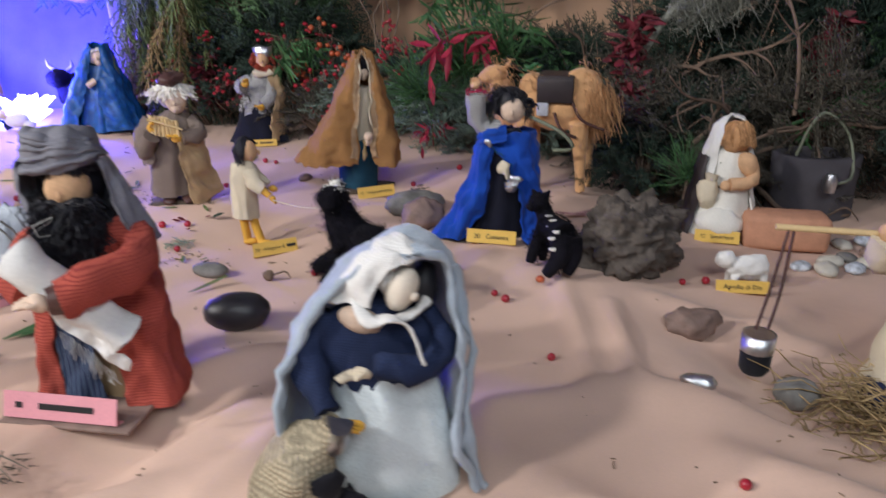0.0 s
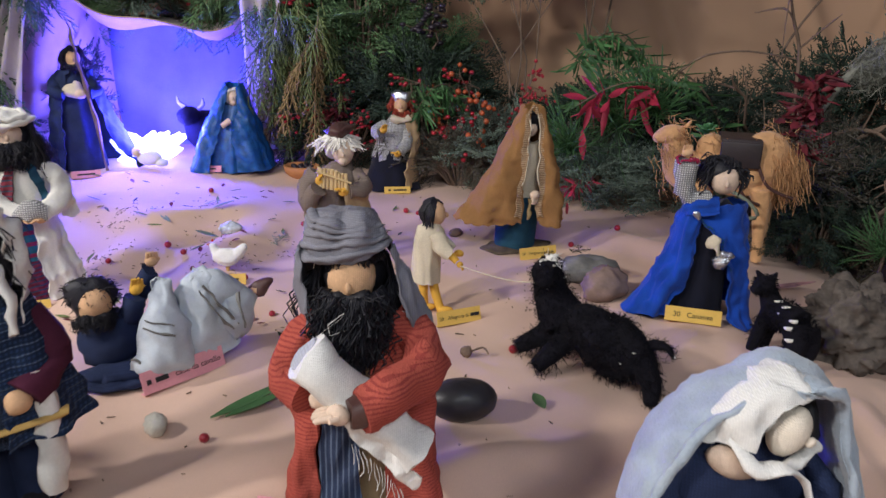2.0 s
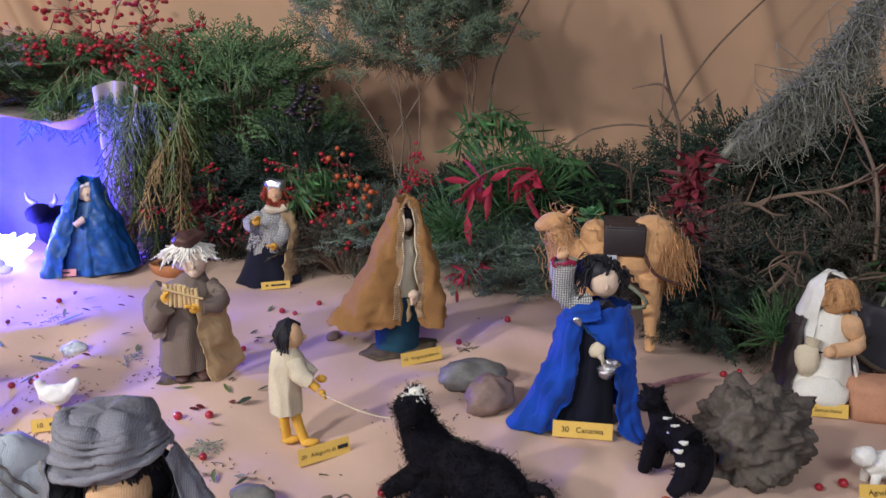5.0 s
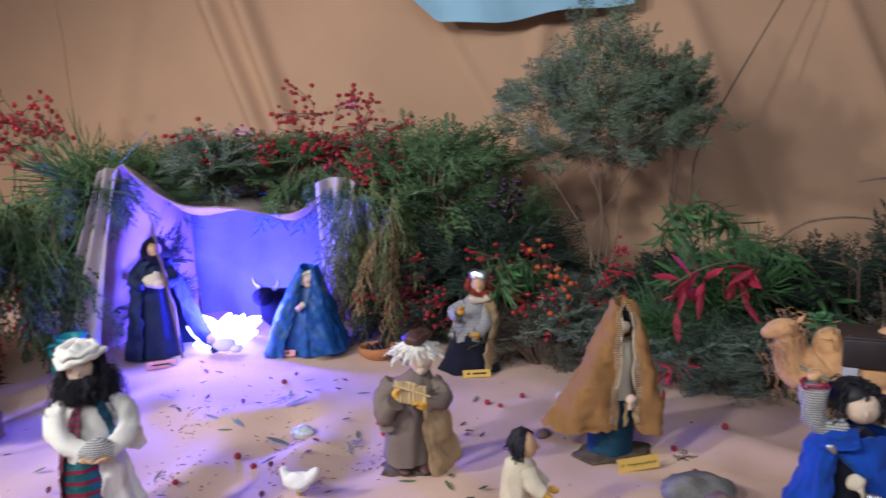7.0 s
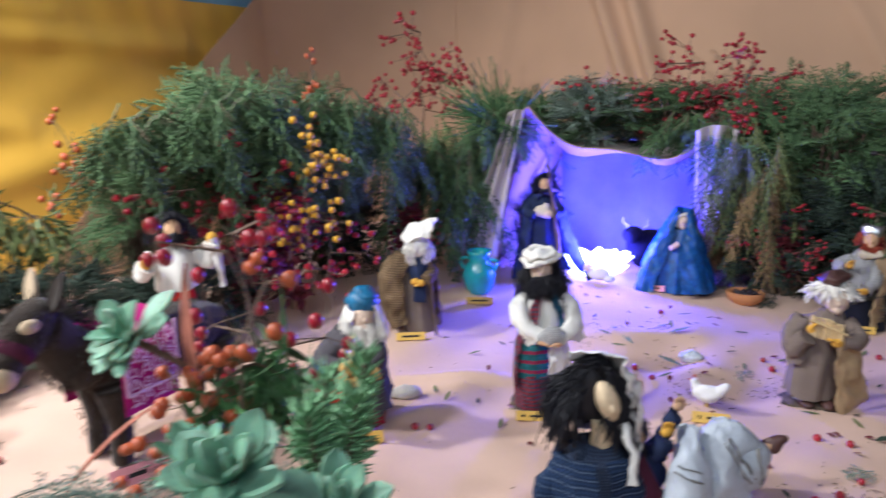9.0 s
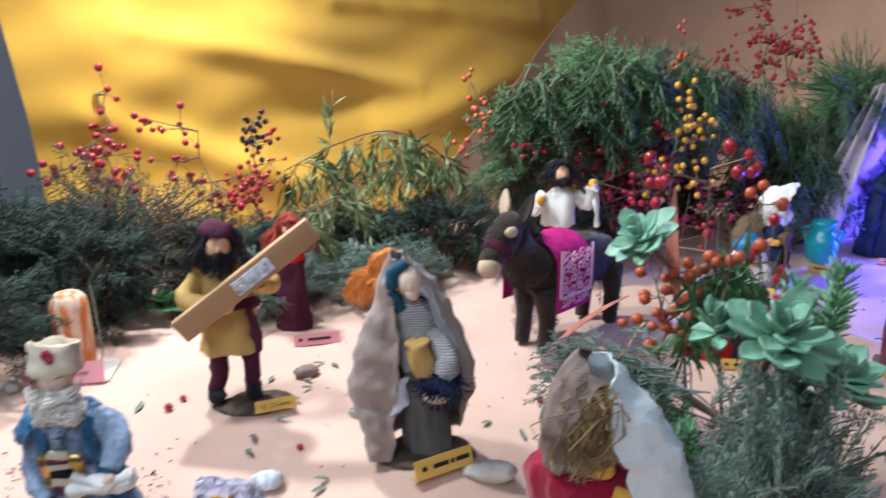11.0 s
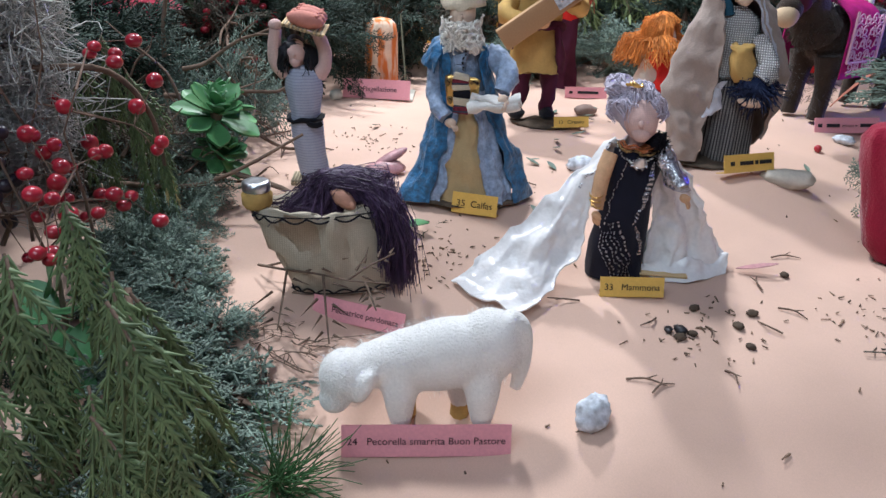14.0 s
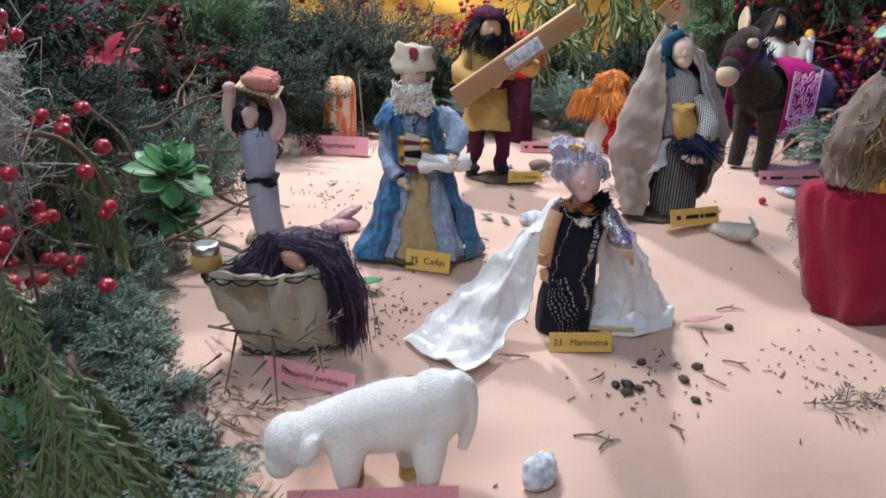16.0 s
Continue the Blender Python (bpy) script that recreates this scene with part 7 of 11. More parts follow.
for k in range(170):
    a = -0.64 + rng.uniform(1.05, 5.23)
    d = np.array([math.cos(a), math.sin(a), 0])
    m = np.array([-0.002, 0.0, 0.119]) + d * 0.0130 * rng.uniform(0.95, 1.08)
    s.tube([np.array([-0.002, 0, 0.1285]) + d * 0.003, m, m + d * 0.001 + np.array([0, 0, -0.015 * rng.uniform(0.6, 1.2)])], [0.0006, 0.0008, 0.0006], HAIRBLACK, 4)
doll("boy_doll", "small doll in cream tunic with yellow legs holding a string", s, -0.227, 0.757, 12, 0.003, 1.0)
card(-0.195, 0.722, 28, 0.052, 0.016, YCARD, "20   Allegoria di", bars=((0.36, 0.2),), text_at=-0.12, text_w=0.66)
z0 = ground_z(-0.227, 0.757)
s = Sculpt().tube([(-0.198, 0.737, z0 + 0.063), (-0.150, 0.675, 0.070), (-0.112, 0.640, 0.082)], 0.0006, CREAM, 5)
tagged(s.build("leash_string"), "thin pale string from the boy to the black goat", "string")


# the black goat lying down
s = Sculpt()
s.ell((0.028, -0.030, 0.040), (0.048, 0.026, 0.027), BLACKWOOL, rot=(0, 12, -42), rough=0.25, seed=2)
s.tube([(-0.008, 0.004, 0.042), (-0.022, 0.012, 0.068), (-0.026, 0.014, 0.090)], [0.024, 0.017, 0.013], BLACKWOOL, 12)
s.ell((-0.028, 0.006, 0.092), (0.013, 0.020, 0.013), BLACKWOOL, rot=(20, 0, -20), rough=0.2)
s.tube([(-0.012, 0.006, 0.035), (-0.034, 0.006, 0.022), (-0.052, 0.004, 0.012)], [0.013, 0.010, 0.007], BLACKWOOL, 9)
s.tube([(-0.004, -0.012, 0.035), (-0.022, -0.022, 0.020), (-0.036, -0.030, 0.010)], [0.012, 0.010, 0.007], BLACKWOOL, 9)
s.tube([(0.050, -0.052, 0.034), (0.062, -0.066, 0.020), (0.060, -0.078, 0.004)], [0.014, 0.010, 0.006], BLACKWOOL, 9)
s.tube([(0.062, -0.048, 0.048), (0.074, -0.056, 0.050), (0.080, -0.062, 0.042)], [0.006, 0.004, 0.002], BLACKWOOL, 7)
s = fused(s, BLACKWOOL, 0.002)
s.ell((-0.024, 0.006, 0.104), (0.0055, 0.0050, 0.0050), OFFWHITE, rough=0.4)
s.ell((-0.031, 0.004, 0.101), (0.0045, 0.0040, 0.0036), OFFWHITE, rough=0.4)
furry(s, 4, [((-0.026, 0.006, 0.103), (0.007, 0.005, 0.004), 60)], OFFWHITE, 0.0005, 0.005)
coat(s, 5, 5200, np.array([(0.028, -0.030, 0.036), (0.05, -0.05, 0.036), (0.005, -0.012, 0.038), (-0.02, 0.010, 0.062), (-0.028, 0.008, 0.092), (-0.034, 0.006, 0.022), (-0.022, -0.022, 0.020)]), BLACKWOOL, 0.00028, 0.0050)
coat(s, 6, 22, np.array([(0.028, -0.030, 0.036), (-0.02, 0.010, 0.062)]), OFFWHITE, 0.0005, 0.0030)
stand(tagged(s.build("goat_figurine"), "shaggy black goat of wool lying on the cloth", "animal figurine", "animal figurines"), -0.084, 0.640, 0)

# the wise maiden in the brown cloak
s = Sculpt()
s.lathe([(0.0, 0.027, 0.024, -0.009, 0), (0.004, 0.028, 0.025, -0.009, 0), (0.045, 0.029, 0.025, -0.008, 0), (0.075, 0.024, 0.020, -0.002, 0)], DENIM, 36, 5, 0.03)
s.lathe([(0.06, 0.022, 0.018, 0, 0), (0.12, 0.018, 0.016, 0.006, 0), (0.15, 0.012, 0.012, 0.008, 0)], CREAM, 24)
drape(s, [[(0.003, -0.014, 0.192), (0.001, -0.021, 0.150), (0.000, -0.029, 0.100), (-0.003, -0.036, 0.046)], [(-0.004, -0.009, 0.197), (-0.020, -0.023, 0.146), (-0.038, -0.034, 0.096), (-0.052, -0.046, 0.044)], [(-0.005, 0.000, 0.199), (-0.030, -0.005, 0.146), (-0.058, -0.012, 0.096), (-0.094, -0.026, 0.050)],
          [(0.000, 0.012, 0.199), (-0.020, 0.020, 0.146), (-0.036, 0.030, 0.092), (-0.050, 0.032, 0.046)], [(0.008, 0.015, 0.200), (0.010, 0.027, 0.146), (0.006, 0.036, 0.092), (0.000, 0.044, 0.046)], [(0.018, 0.002, 0.199), (0.034, 0.008, 0.146), (0.045, 0.016, 0.096), (0.050, 0.020, 0.046)],
          [(0.017, -0.009, 0.197), (0.030, -0.020, 0.146), (0.043, -0.027, 0.096), (0.050, -0.032, 0.042)], [(0.012, -0.014, 0.192), (0.016, -0.022, 0.150), (0.018, -0.030, 0.100), (0.018, -0.037, 0.044)]], BROWNFELT, 4.0, 0.0020, 0.8, 0.0018, 36, 90)
s.tube([(0.003, -0.0145, 0.190), (0.004, -0.0125, 0.196), (0.0075, -0.0105, 0.201), (0.011, -0.0125, 0.196), (0.012, -0.0145, 0.190)], 0.0022, TRIM, 7)
for x0, x1, dx in ((0.002, -0.003, -0.008), (0.013, 0.017, 0.008)):
    drape(s, [[(x0, -0.0165, 0.190), (0.6 * x0 + 0.4 * x1, -0.0245, 0.145), (x1, -0.0325, 0.098), (x1, -0.0385, 0.055)], [(x0 + dx * 0.5, -0.0165, 0.190), (0.6 * x0 + 0.4 * x1 + dx, -0.0248, 0.145), (x1 + dx, -0.0340, 0.098), (x1 + dx, -0.0410, 0.055)]], TRIM, 0.5, 0.0003, 0.2, 0.0010)
    s.tube([(x0, -0.0172, 0.190), (0.6 * x0 + 0.4 * x1, -0.0255, 0.145), (x1, -0.0335, 0.098)], 0.0009, CREAM, 5)
s.ell((0.0075, 0.002, 0.176), (0.0100, 0.0120, 0.0160), BLACK)
s.ell((0.0075, -0.006, 0.168), (0.0065, 0.0065, 0.0090), PALESKIN)
hand(s, (0.012, -0.038, 0.086), (0.2, -0.2, -1), 0.0085, PALESKIN)
s.tube([(0.008, -0.038, 0.080), (0.007, -0.041, 0.062), (0.006, -0.041, 0.050)], [0.003, 0.004, 0.002], STRAW, 6)
doll("maiden_doll", "doll in a wide hooded brown felt cloak over blue denim", s, -0.122, 0.980, 3)
bark(-0.128, 0.975, 20, 0.11, 0.06)
card(-0.098, 0.932, 24, 0.055, 0.016, YCARD, "15   Vergine prudente", text_w=0.85)

# the Canaanite woman
s = Sculpt()
s.lathe([(0.0, 0.034, 0.028, 0.0, 0), (0.04, 0.030, 0.025, 0.003, 0), (0.09, 0.024, 0.020, 0.008, 0), (0.118, 0.024, 0.018, 0.010, 0), (0.132, 0.010, 0.009, 0.012, 0)], NIGHT, 36, 7, 0.06)
drape(s, [[(0.000, -0.020, 0.122), (-0.006, -0.027, 0.090), (-0.008, -0.030, 0.055), (-0.030, -0.040, 0.006)], [(-0.012, -0.018, 0.124), (-0.022, -0.026, 0.086), (-0.032, -0.032, 0.045), (-0.052, -0.040, 0.004)], [(-0.020, -0.006, 0.125), (-0.030, -0.008, 0.086), (-0.046, -0.012, 0.045), (-0.074, -0.024, 0.003)],
          [(-0.016, 0.010, 0.126), (-0.024, 0.016, 0.086), (-0.034, 0.022, 0.045), (-0.046, 0.026, 0.004)], [(0.012, 0.018, 0.130), (0.010, 0.026, 0.086), (0.008, 0.032, 0.045), (0.006, 0.036, 0.004)]], COBALT, 3.4, 0.0024, 0.4, 0.0011, 34, 60)
drape(s, [[(-0.008, -0.021, 0.118), (0.014, -0.031, 0.092), (0.030, -0.034, 0.060), (0.030, -0.036, 0.010), (0.050, -0.052, 0.001)], [(0.016, -0.021, 0.128), (0.032, -0.026, 0.096), (0.044, -0.028, 0.060), (0.048, -0.030, 0.022), (0.058, -0.044, 0.002)], [(0.040, -0.010, 0.128), (0.046, -0.012, 0.096), (0.052, -0.012, 0.060), (0.056, -0.012, 0.020), (0.058, -0.020, 0.004)],
          [(0.040, 0.008, 0.128), (0.044, 0.014, 0.096), (0.046, 0.018, 0.060), (0.046, 0.020, 0.024), (0.046, 0.020, 0.004)], [(0.012, 0.018, 0.130), (0.012, 0.028, 0.096), (0.012, 0.034, 0.060), (0.012, 0.038, 0.024), (0.012, 0.038, 0.004)]], COBALT, 3.0, 0.0024, 1.5, 0.0011, 40, 60)
drape(s, [[(-0.022, -0.010, 0.122), (-0.010, -0.020, 0.132), (0.010, -0.020, 0.136)], [(-0.018, -0.020, 0.112), (-0.008, -0.026, 0.117), (0.012, -0.027, 0.124)]], COBALT, 1.5, 0.0008, 0.2)
s.ell((-0.008, -0.026, 0.118), (0.0040, 0.0024, 0.0040), SILVER)
stitches(s, [(-0.004, -0.027, 0.115), (0.018, -0.034, 0.092), (0.033, -0.037, 0.060)], 0.0006, DENIM, 20)
s.ell((0.016, -0.008, 0.154), (0.0140, 0.0135, 0.0160), PALESKIN, rot=(0, 10, 0))
s.ell((0.0165, -0.0215, 0.152), (0.0024, 0.0028, 0.0036), PALESKIN, seg=8, rings=6)
s.ell((0.013, 0.001, 0.160), (0.0195, 0.0175, 0.0180), HAIRBLACK)
rng = np.random.default_rng(20)
for k in range(330):
    a, e = rng.uniform(-3.0, 3.0), rng.uniform(0.1, 1.4)
    if abs(a) < 0.7 and e < 0.8:
        continue
    d = np.array([math.sin(a) * math.cos(e), -math.cos(a) * math.cos(e), math.sin(e)])
    q = np.array([0.014, 0.0, 0.158]) + d * np.array([0.020, 0.018, 0.0195])
    t = q + np.array([d[0] * 0.010 - 0.003, d[1] * 0.006, -0.024 * rng.uniform(0.2, 1.2) * (1.2 - e * 0.6)]) + rng.normal(0, 0.0025, 3)
    s.tube([q, (q + t) / 2 + d * 0.004, t], [0.0007, 0.0008, 0.0005], HAIRBLACK, 4)
s.tube([(0.004, -0.008, 0.134), (-0.014, -0.010, 0.130), (-0.023, -0.011, 0.142), (-0.026, -0.012, 0.172)], [0.0095, 0.0105, 0.0100, 0.0105], NETCLOTH, 14)
for k in range(26):
    a = 2.4 * k
    s.ell((-0.0265 + 0.0085 * math.cos(a), -0.012 + 0.0085 * math.sin(a), 0.173 + 0.0014 * (k % 4)), 0.0019, RUBY, seg=6, rings=5)
hand(s, (-0.027, -0.013, 0.182), (0, 0, 1), 0.0062, SKIN, (0, 1, 0))
hand(s, (0.009, -0.034, 0.092), (0.7, -0.2, -0.7), 0.0085, CREAM)
s.ell((0.022, -0.038, 0.076), (0.0085, 0.0055, 0.0090), SEQUIN, rot=(0, 35, 0), rough=0.5)
doll("canaanite_doll", "black-haired doll in cobalt blue cloak over a black dress", s, 0.064, 0.779, -8)
card(0.055, 0.732, -12, 0.058, 0.016, YCARD, "30   Cananea", text_w=0.7)

# the small black dog
s = Sculpt()
s.tube([(-0.004, 0.010, 0.046), (0.006, -0.002, 0.045), (0.018, -0.016, 0.042)], [0.0125, 0.0130, 0.0165], BLACKWOOL, 14)
s.tube([(-0.004, 0.012, 0.048), (-0.010, 0.016, 0.062)], [0.0110, 0.0090], BLACKWOOL, 12)
s.ell((-0.013, 0.014, 0.068), (0.0100, 0.0110, 0.0090), BLACKWOOL, rough=0.2)
s.ell((-0.021, 0.008, 0.064), (0.0060, 0.0070, 0.0050), BLACKWOOL, rough=0.2)
s.tube([(-0.018, 0.018, 0.074), (-0.023, 0.020, 0.080)], [0.0040, 0.0016], BLACKWOOL, 8)
s.tube([(-0.007, 0.018, 0.074), (-0.003, 0.021, 0.080)], [0.0040, 0.0016], BLACKWOOL, 8)
s.tube([(-0.006, 0.006, 0.044), (-0.013, 0.000, 0.024), (-0.018, -0.004, 0.004)], [0.0090, 0.0070, 0.0055], BLACKWOOL, 10)
s.tube([(0.004, 0.012, 0.042), (-0.004, 0.008, 0.022), (-0.006, 0.006, 0.004)], [0.0085, 0.0065, 0.0050], BLACKWOOL, 10)
s.tube([(0.016, -0.018, 0.042), (0.016, -0.030, 0.024), (0.004, -0.036, 0.005)], [0.0135, 0.0100, 0.0060], BLACKWOOL, 10)
s.tube([(0.026, -0.014, 0.040), (0.030, -0.020, 0.022), (0.024, -0.026, 0.005)], [0.0125, 0.0090, 0.0060], BLACKWOOL, 10)
s = fused(s, BLACKWOOL, 0.0018, 4)
for p in ((0.000, 0.000, 0.057), (0.006, -0.010, 0.056), (0.003, -0.012, 0.050), (0.012, -0.026, 0.050), (0.008, -0.030, 0.044), (0.010, -0.034, 0.034)):
    s.ell(p, (0.0042, 0.0024, 0.0018), OFFWHITE, seg=8, rings=5, rough=0.4)
s.ell((0.000, -0.042, 0.003), (0.0050, 0.0045, 0.0038), ORANGEBERRY, seg=8, rings=5)
furry(s, 6, [((0.006, -0.002, 0.045), (0.018, 0.020, 0.015), 560), ((-0.013, 0.014, 0.068), (0.011, 0.012, 0.010), 260), ((0.020, -0.018, 0.040), (0.014, 0.015, 0.016), 400), ((0.014, -0.030, 0.022), (0.009, 0.009, 0.016), 160), ((-0.013, 0.000, 0.024), (0.008, 0.008, 0.018), 150)], BLACKWOOL, 0.0005, 0.0026)
stand(tagged(s.build("dog_figurine"), "small black dog of wool with white flecks standing", "animal figurine", "animal figurines"), 0.112, 0.664, -16)

# the camel
s = Sculpt()
s.ell((0.012, 0, 0.126), (0.056, 0.030, 0.036), CAMEL, rough=0.12)
s.ell((-0.026, 0, 0.150), (0.020, 0.020, 0.020), CAMEL)
s.ell((0.042, 0, 0.146), (0.030, 0.025, 0.032), CAMEL)
s.tube([(-0.034, 0, 0.126), (-0.054, -0.004, 0.112), (-0.068, -0.006, 0.124), (-0.072, -0.008, 0.158)], [0.026, 0.022, 0.019, 0.015], CAMEL, 14)
s.ell((-0.080, -0.012, 0.167), (0.020, 0.013, 0.013), CAMEL, rot=(0, -10, 10))
s.ell((-0.095, -0.014, 0.162), (0.008, 0.009, 0.008), CAMEL)
s.tube([(-0.062, -0.014, 0.178), (-0.056, -0.018, 0.188)], [0.004, 0.002], CAMEL, 7)
for x, y in ((-0.030, -0.016), (-0.022, 0.016), (0.048, -0.016), (0.056, 0.016)):
    s.tube([(x - 0.006, y, 0.105), (x - 0.002, y, 0.060), (x, y, 0.030), (x + 0.002, y, 0.004)], [0.015, 0.010, 0.007, 0.008], CAMEL, 10)
s = fused(s, CAMEL, 0.002, 4)
s.box((0.008, 0, 0.166), (0.050, 0.060, 0.006), LEATHER, bevel=0.002)
s.box((0.008, -0.031, 0.150), (0.050, 0.006, 0.034), LEATHER, bevel=0.002)
s.box((0.008, 0.031, 0.150), (0.050, 0.005, 0.036), LEATHER, bevel=0.002)
s.box((-0.008, -0.032, 0.124), (0.016, 0.005, 0.018), PALEGREY, bevel=0.001)
s.tube([(0.03, -0.030, 0.14), (0.046, -0.034, 0.112), (0.078, -0.028, 0.098)], 0.0022, BROWNLEATHER, 6)
s.tube([(0.008, -0.032, 0.12), (0.02, -0.034, 0.096), (0.04, -0.030, 0.086)], 0.0022, BROWNLEATHER, 6)
s.tube([(-0.060, -0.02, 0.125), (-0.02, -0.036, 0.112), (0.02, -0.046, 0.096), (0.038, -0.048, 0.075), (0.01, -0.045, 0.07)], 0.0026, ROPE, 7)
rng = np.random.default_rng(8)
for c, n, L in (((0.064, -0.006, 0.142), 420, 0.046), ((-0.072, -0.010, 0.172), 90, 0.008), ((0.045, 0, 0.168), 60, 0.006), ((-0.064, -0.004, 0.112), 140, 0.014), ((-0.076, -0.012, 0.150), 160, 0.018), ((-0.028, -0.004, 0.158), 60, 0.008)):
    rt = np.array(c) + rng.normal(0, 0.011, (n, 3))
    s.strands(rt, rt + np.array([0.008, 0, -L]) * rng.uniform(0.5, 1.1, (n, 1)) + rng.normal(0, 0.006, (n, 3)), 0, 0.0006, CAMELHAIR, 0.05, rng)
stand(tagged(s.build("camel_figurine"), "tan suede camel with dark saddle and fringed tail", "animal figurine", "animal figurines"), 0.150, 0.976, -13)

# stones on the right
s = Sculpt()
s.ell((0, 0, 0.036), (0.060, 0.046, 0.046), LAVA, seg=110, rings=70, rough=0.36, seed=5.0)
stand(tagged(s.build("lava_rock"), "rough porous dark lava rock on the cloth", "rock"), 0.205, 0.700, 20, -0.006)
s = Sculpt().ell((0, 0, 0.014), (0.040, 0.028, 0.018), GREYSTONE, seg=28, rings=18, rough=0.15, seed=2)
stand(tagged(s.build("river_stone"), "flat grey river stone with brown patch", "stone", "river stones"), -0.040, 0.872, 10)
s = Sculpt().ell((0, 0, 0.016), (0.029, 0.025, 0.021), REDSTONE, seg=28, rings=18, rough=0.18, seed=4)
stand(tagged(s.build("river_stone"), "rounded reddish river stone", "stone", "river stones"), -0.028, 0.812, 40)
s = Sculpt().ell((0, 0, 0.016), (0.030, 0.020, 0.0175), BLACKSTONE, seg=28, rings=18, rough=0.05)
stand(tagged(s.build("river_stone"), "smooth dark oval pebble on the cloth", "stone", "river stones"), -0.185, 0.532, 8)
s = Sculpt().ell((0, 0, 0.007), (0.021, 0.012, 0.008), GREYSTONE, seg=20, rings=12, rough=0.08)
stand(tagged(s.build("river_stone"), "small flat grey pebble with pale vein", "stone", "river stones"), -0.250, 0.655, -15)

# the Samaritan woman, kneeling
s = Sculpt()
s.lathe([(0.0, 0.042, 0.036), (0.02, 0.042, 0.036), (0.06, 0.036, 0.030), (0.09, 0.028, 0.023), (0.118, 0.028, 0.021), (0.128, 0.011, 0.010)], OFFWHITE, 34, 5, 0.04)
s.ell((0.0, -0.030, 0.024), (0.030, 0.022, 0.022), OFFWHITE)
mantle(s, 0.142, 0.120, 0.002, 0.032, 0.050, WHITE, 62, 330, 0.8, 5, 0.05, 1.2, 0.002, hood=0.0235)
mantle(s, 0.142, 0.112, 0.0, 0.037, 0.060, LEATHER, 200, 318, 0.85, 5, 0.05, 1.2, 0.002)
s.ell((0.008, -0.010, 0.138), (0.0190, 0.0200, 0.0210), CAMELHAIR)
hairdo(s, (0.008, -0.008, 0.138), 0.0205, 260, 0.007, CAMELHAIR, 22, 0.95, 0.9, 0.05)
s.ell((0.026, -0.016, 0.106), (0.012, 0.010, 0.017), SKIN, rot=(0, -20, 0))
s.tube([(-0.026, -0.012, 0.072), (0.0, -0.026, 0.074), (0.026, -0.014, 0.072)], 0.0028, BLACK, 7)
s.ell((-0.020, -0.030, 0.064), (0.013, 0.010, 0.022), CREAM)
s.tube([(-0.020, -0.030, 0.084), (-0.018, -0.030, 0.094)], [0.006, 0.008], CREAM, 9)
arm(s, (0.028, 0, 0.110), (0.034, -0.020, 0.085), (0.006, -0.034, 0.080), 0.009, SKIN, SKIN, 0.008, 0.007)
doll("samaritan_doll", "kneeling doll in white robe and veil holding a jug", s, 0.369, 0.868, -18, 0.0, 0.95)
card(0.352, 0.820, -14, 0.055, 0.016, YCARD, "22   Samaritana", text_w=0.75)
s = Sculpt().box((0, 0, 0.023), (0.105, 0.05, 0.046), TERRACOTTA, (0, 0, 0), 0.008)
stand(tagged(s.build("terracotta_block"), "rounded terracotta block lying on the cloth", "brick"), 0.440, 0.830, -10)
well = thing("well", "charcoal felt well with a rope and a small jar", "well")
s = Sculpt()
s.lathe([(0, 0.062, 0.045), (0.05, 0.06, 0.044), (0.09, 0.062, 0.046), (0.092, 0.052, 0.036), (0.04, 0.050, 0.034)], WELLFELT, 40, cap=True)
part("wall", s, well)
part("rope", Sculpt().tube([(-0.03, 0, 0.085), (-0.02, -0.01, 0.135), (0.0, -0.01, 0.15), (0.03, -0.02, 0.12), (0.028, -0.05, 0.07), (0.0, -0.06, 0.062)], 0.0022, ROPE, 6), well)
part("jar", Sculpt().lathe([(0.05, 0.008, 0.008, -0.005, -0.058), (0.066, 0.010, 0.010, -0.005, -0.058), (0.076, 0.006, 0.006, -0.005, -0.058)], SILVER, 16), well)
stand(well, 0.535, 0.965, 0)
for k, (x, y, r, m) in enumerate(((0.47, 0.76, 0.012, PALESTONE), (0.49, 0.74, 0.011, BLUESTONE), (0.45, 0.73, 0.013, PALESTONE), (0.50, 0.78, 0.010, GREYSTONE), (0.52, 0.76, 0.012, PALESTONE), (0.43, 0.75, 0.010, BLUESTONE), (0.54, 0.80, 0.012, REDSTONE), (0.52, 0.83, 0.011, PALESTONE), (0.56, 0.84, 0.013, BLUESTONE))):
    s = Sculpt().ell((0, 0, r * 0.5), (r * 1.4, r, r * 0.6), m, seg=14, rings=8, rough=0.12, seed=k)
    stand(tagged(s.build("pebble"), "small pale pebble by the well", "stone", "pebbles"), x, y, 40 * k)
s = Sculpt().ell((0, 0, 0.011), (0.026, 0.017, 0.014), REDSTONE, seg=22, rings=14, rough=0.3, seed=9)
stand(tagged(s.build("river_stone"), "mottled brown stone on the cloth", "stone", "river stones"), 0.238, 0.560, 10)
s = Sculpt().ell((0, 0, 0.006), (0.014, 0.008, 0.006), SILVER, rough=0.2)
stand(tagged(s.build("foil_pebble"), "small silver foil pebble on cloth", "pebble"), 0.202, 0.432, -20)
s = Sculpt().ell((0, 0, 0.013), (0.018, 0.014, 0.014), GREYSTONE, seg=18, rings=12, rough=0.12, seed=11)
stand(tagged(s.build("river_stone"), "glossy olive pebble by the straw", "stone", "river stones"), 0.290, 0.452, -20)

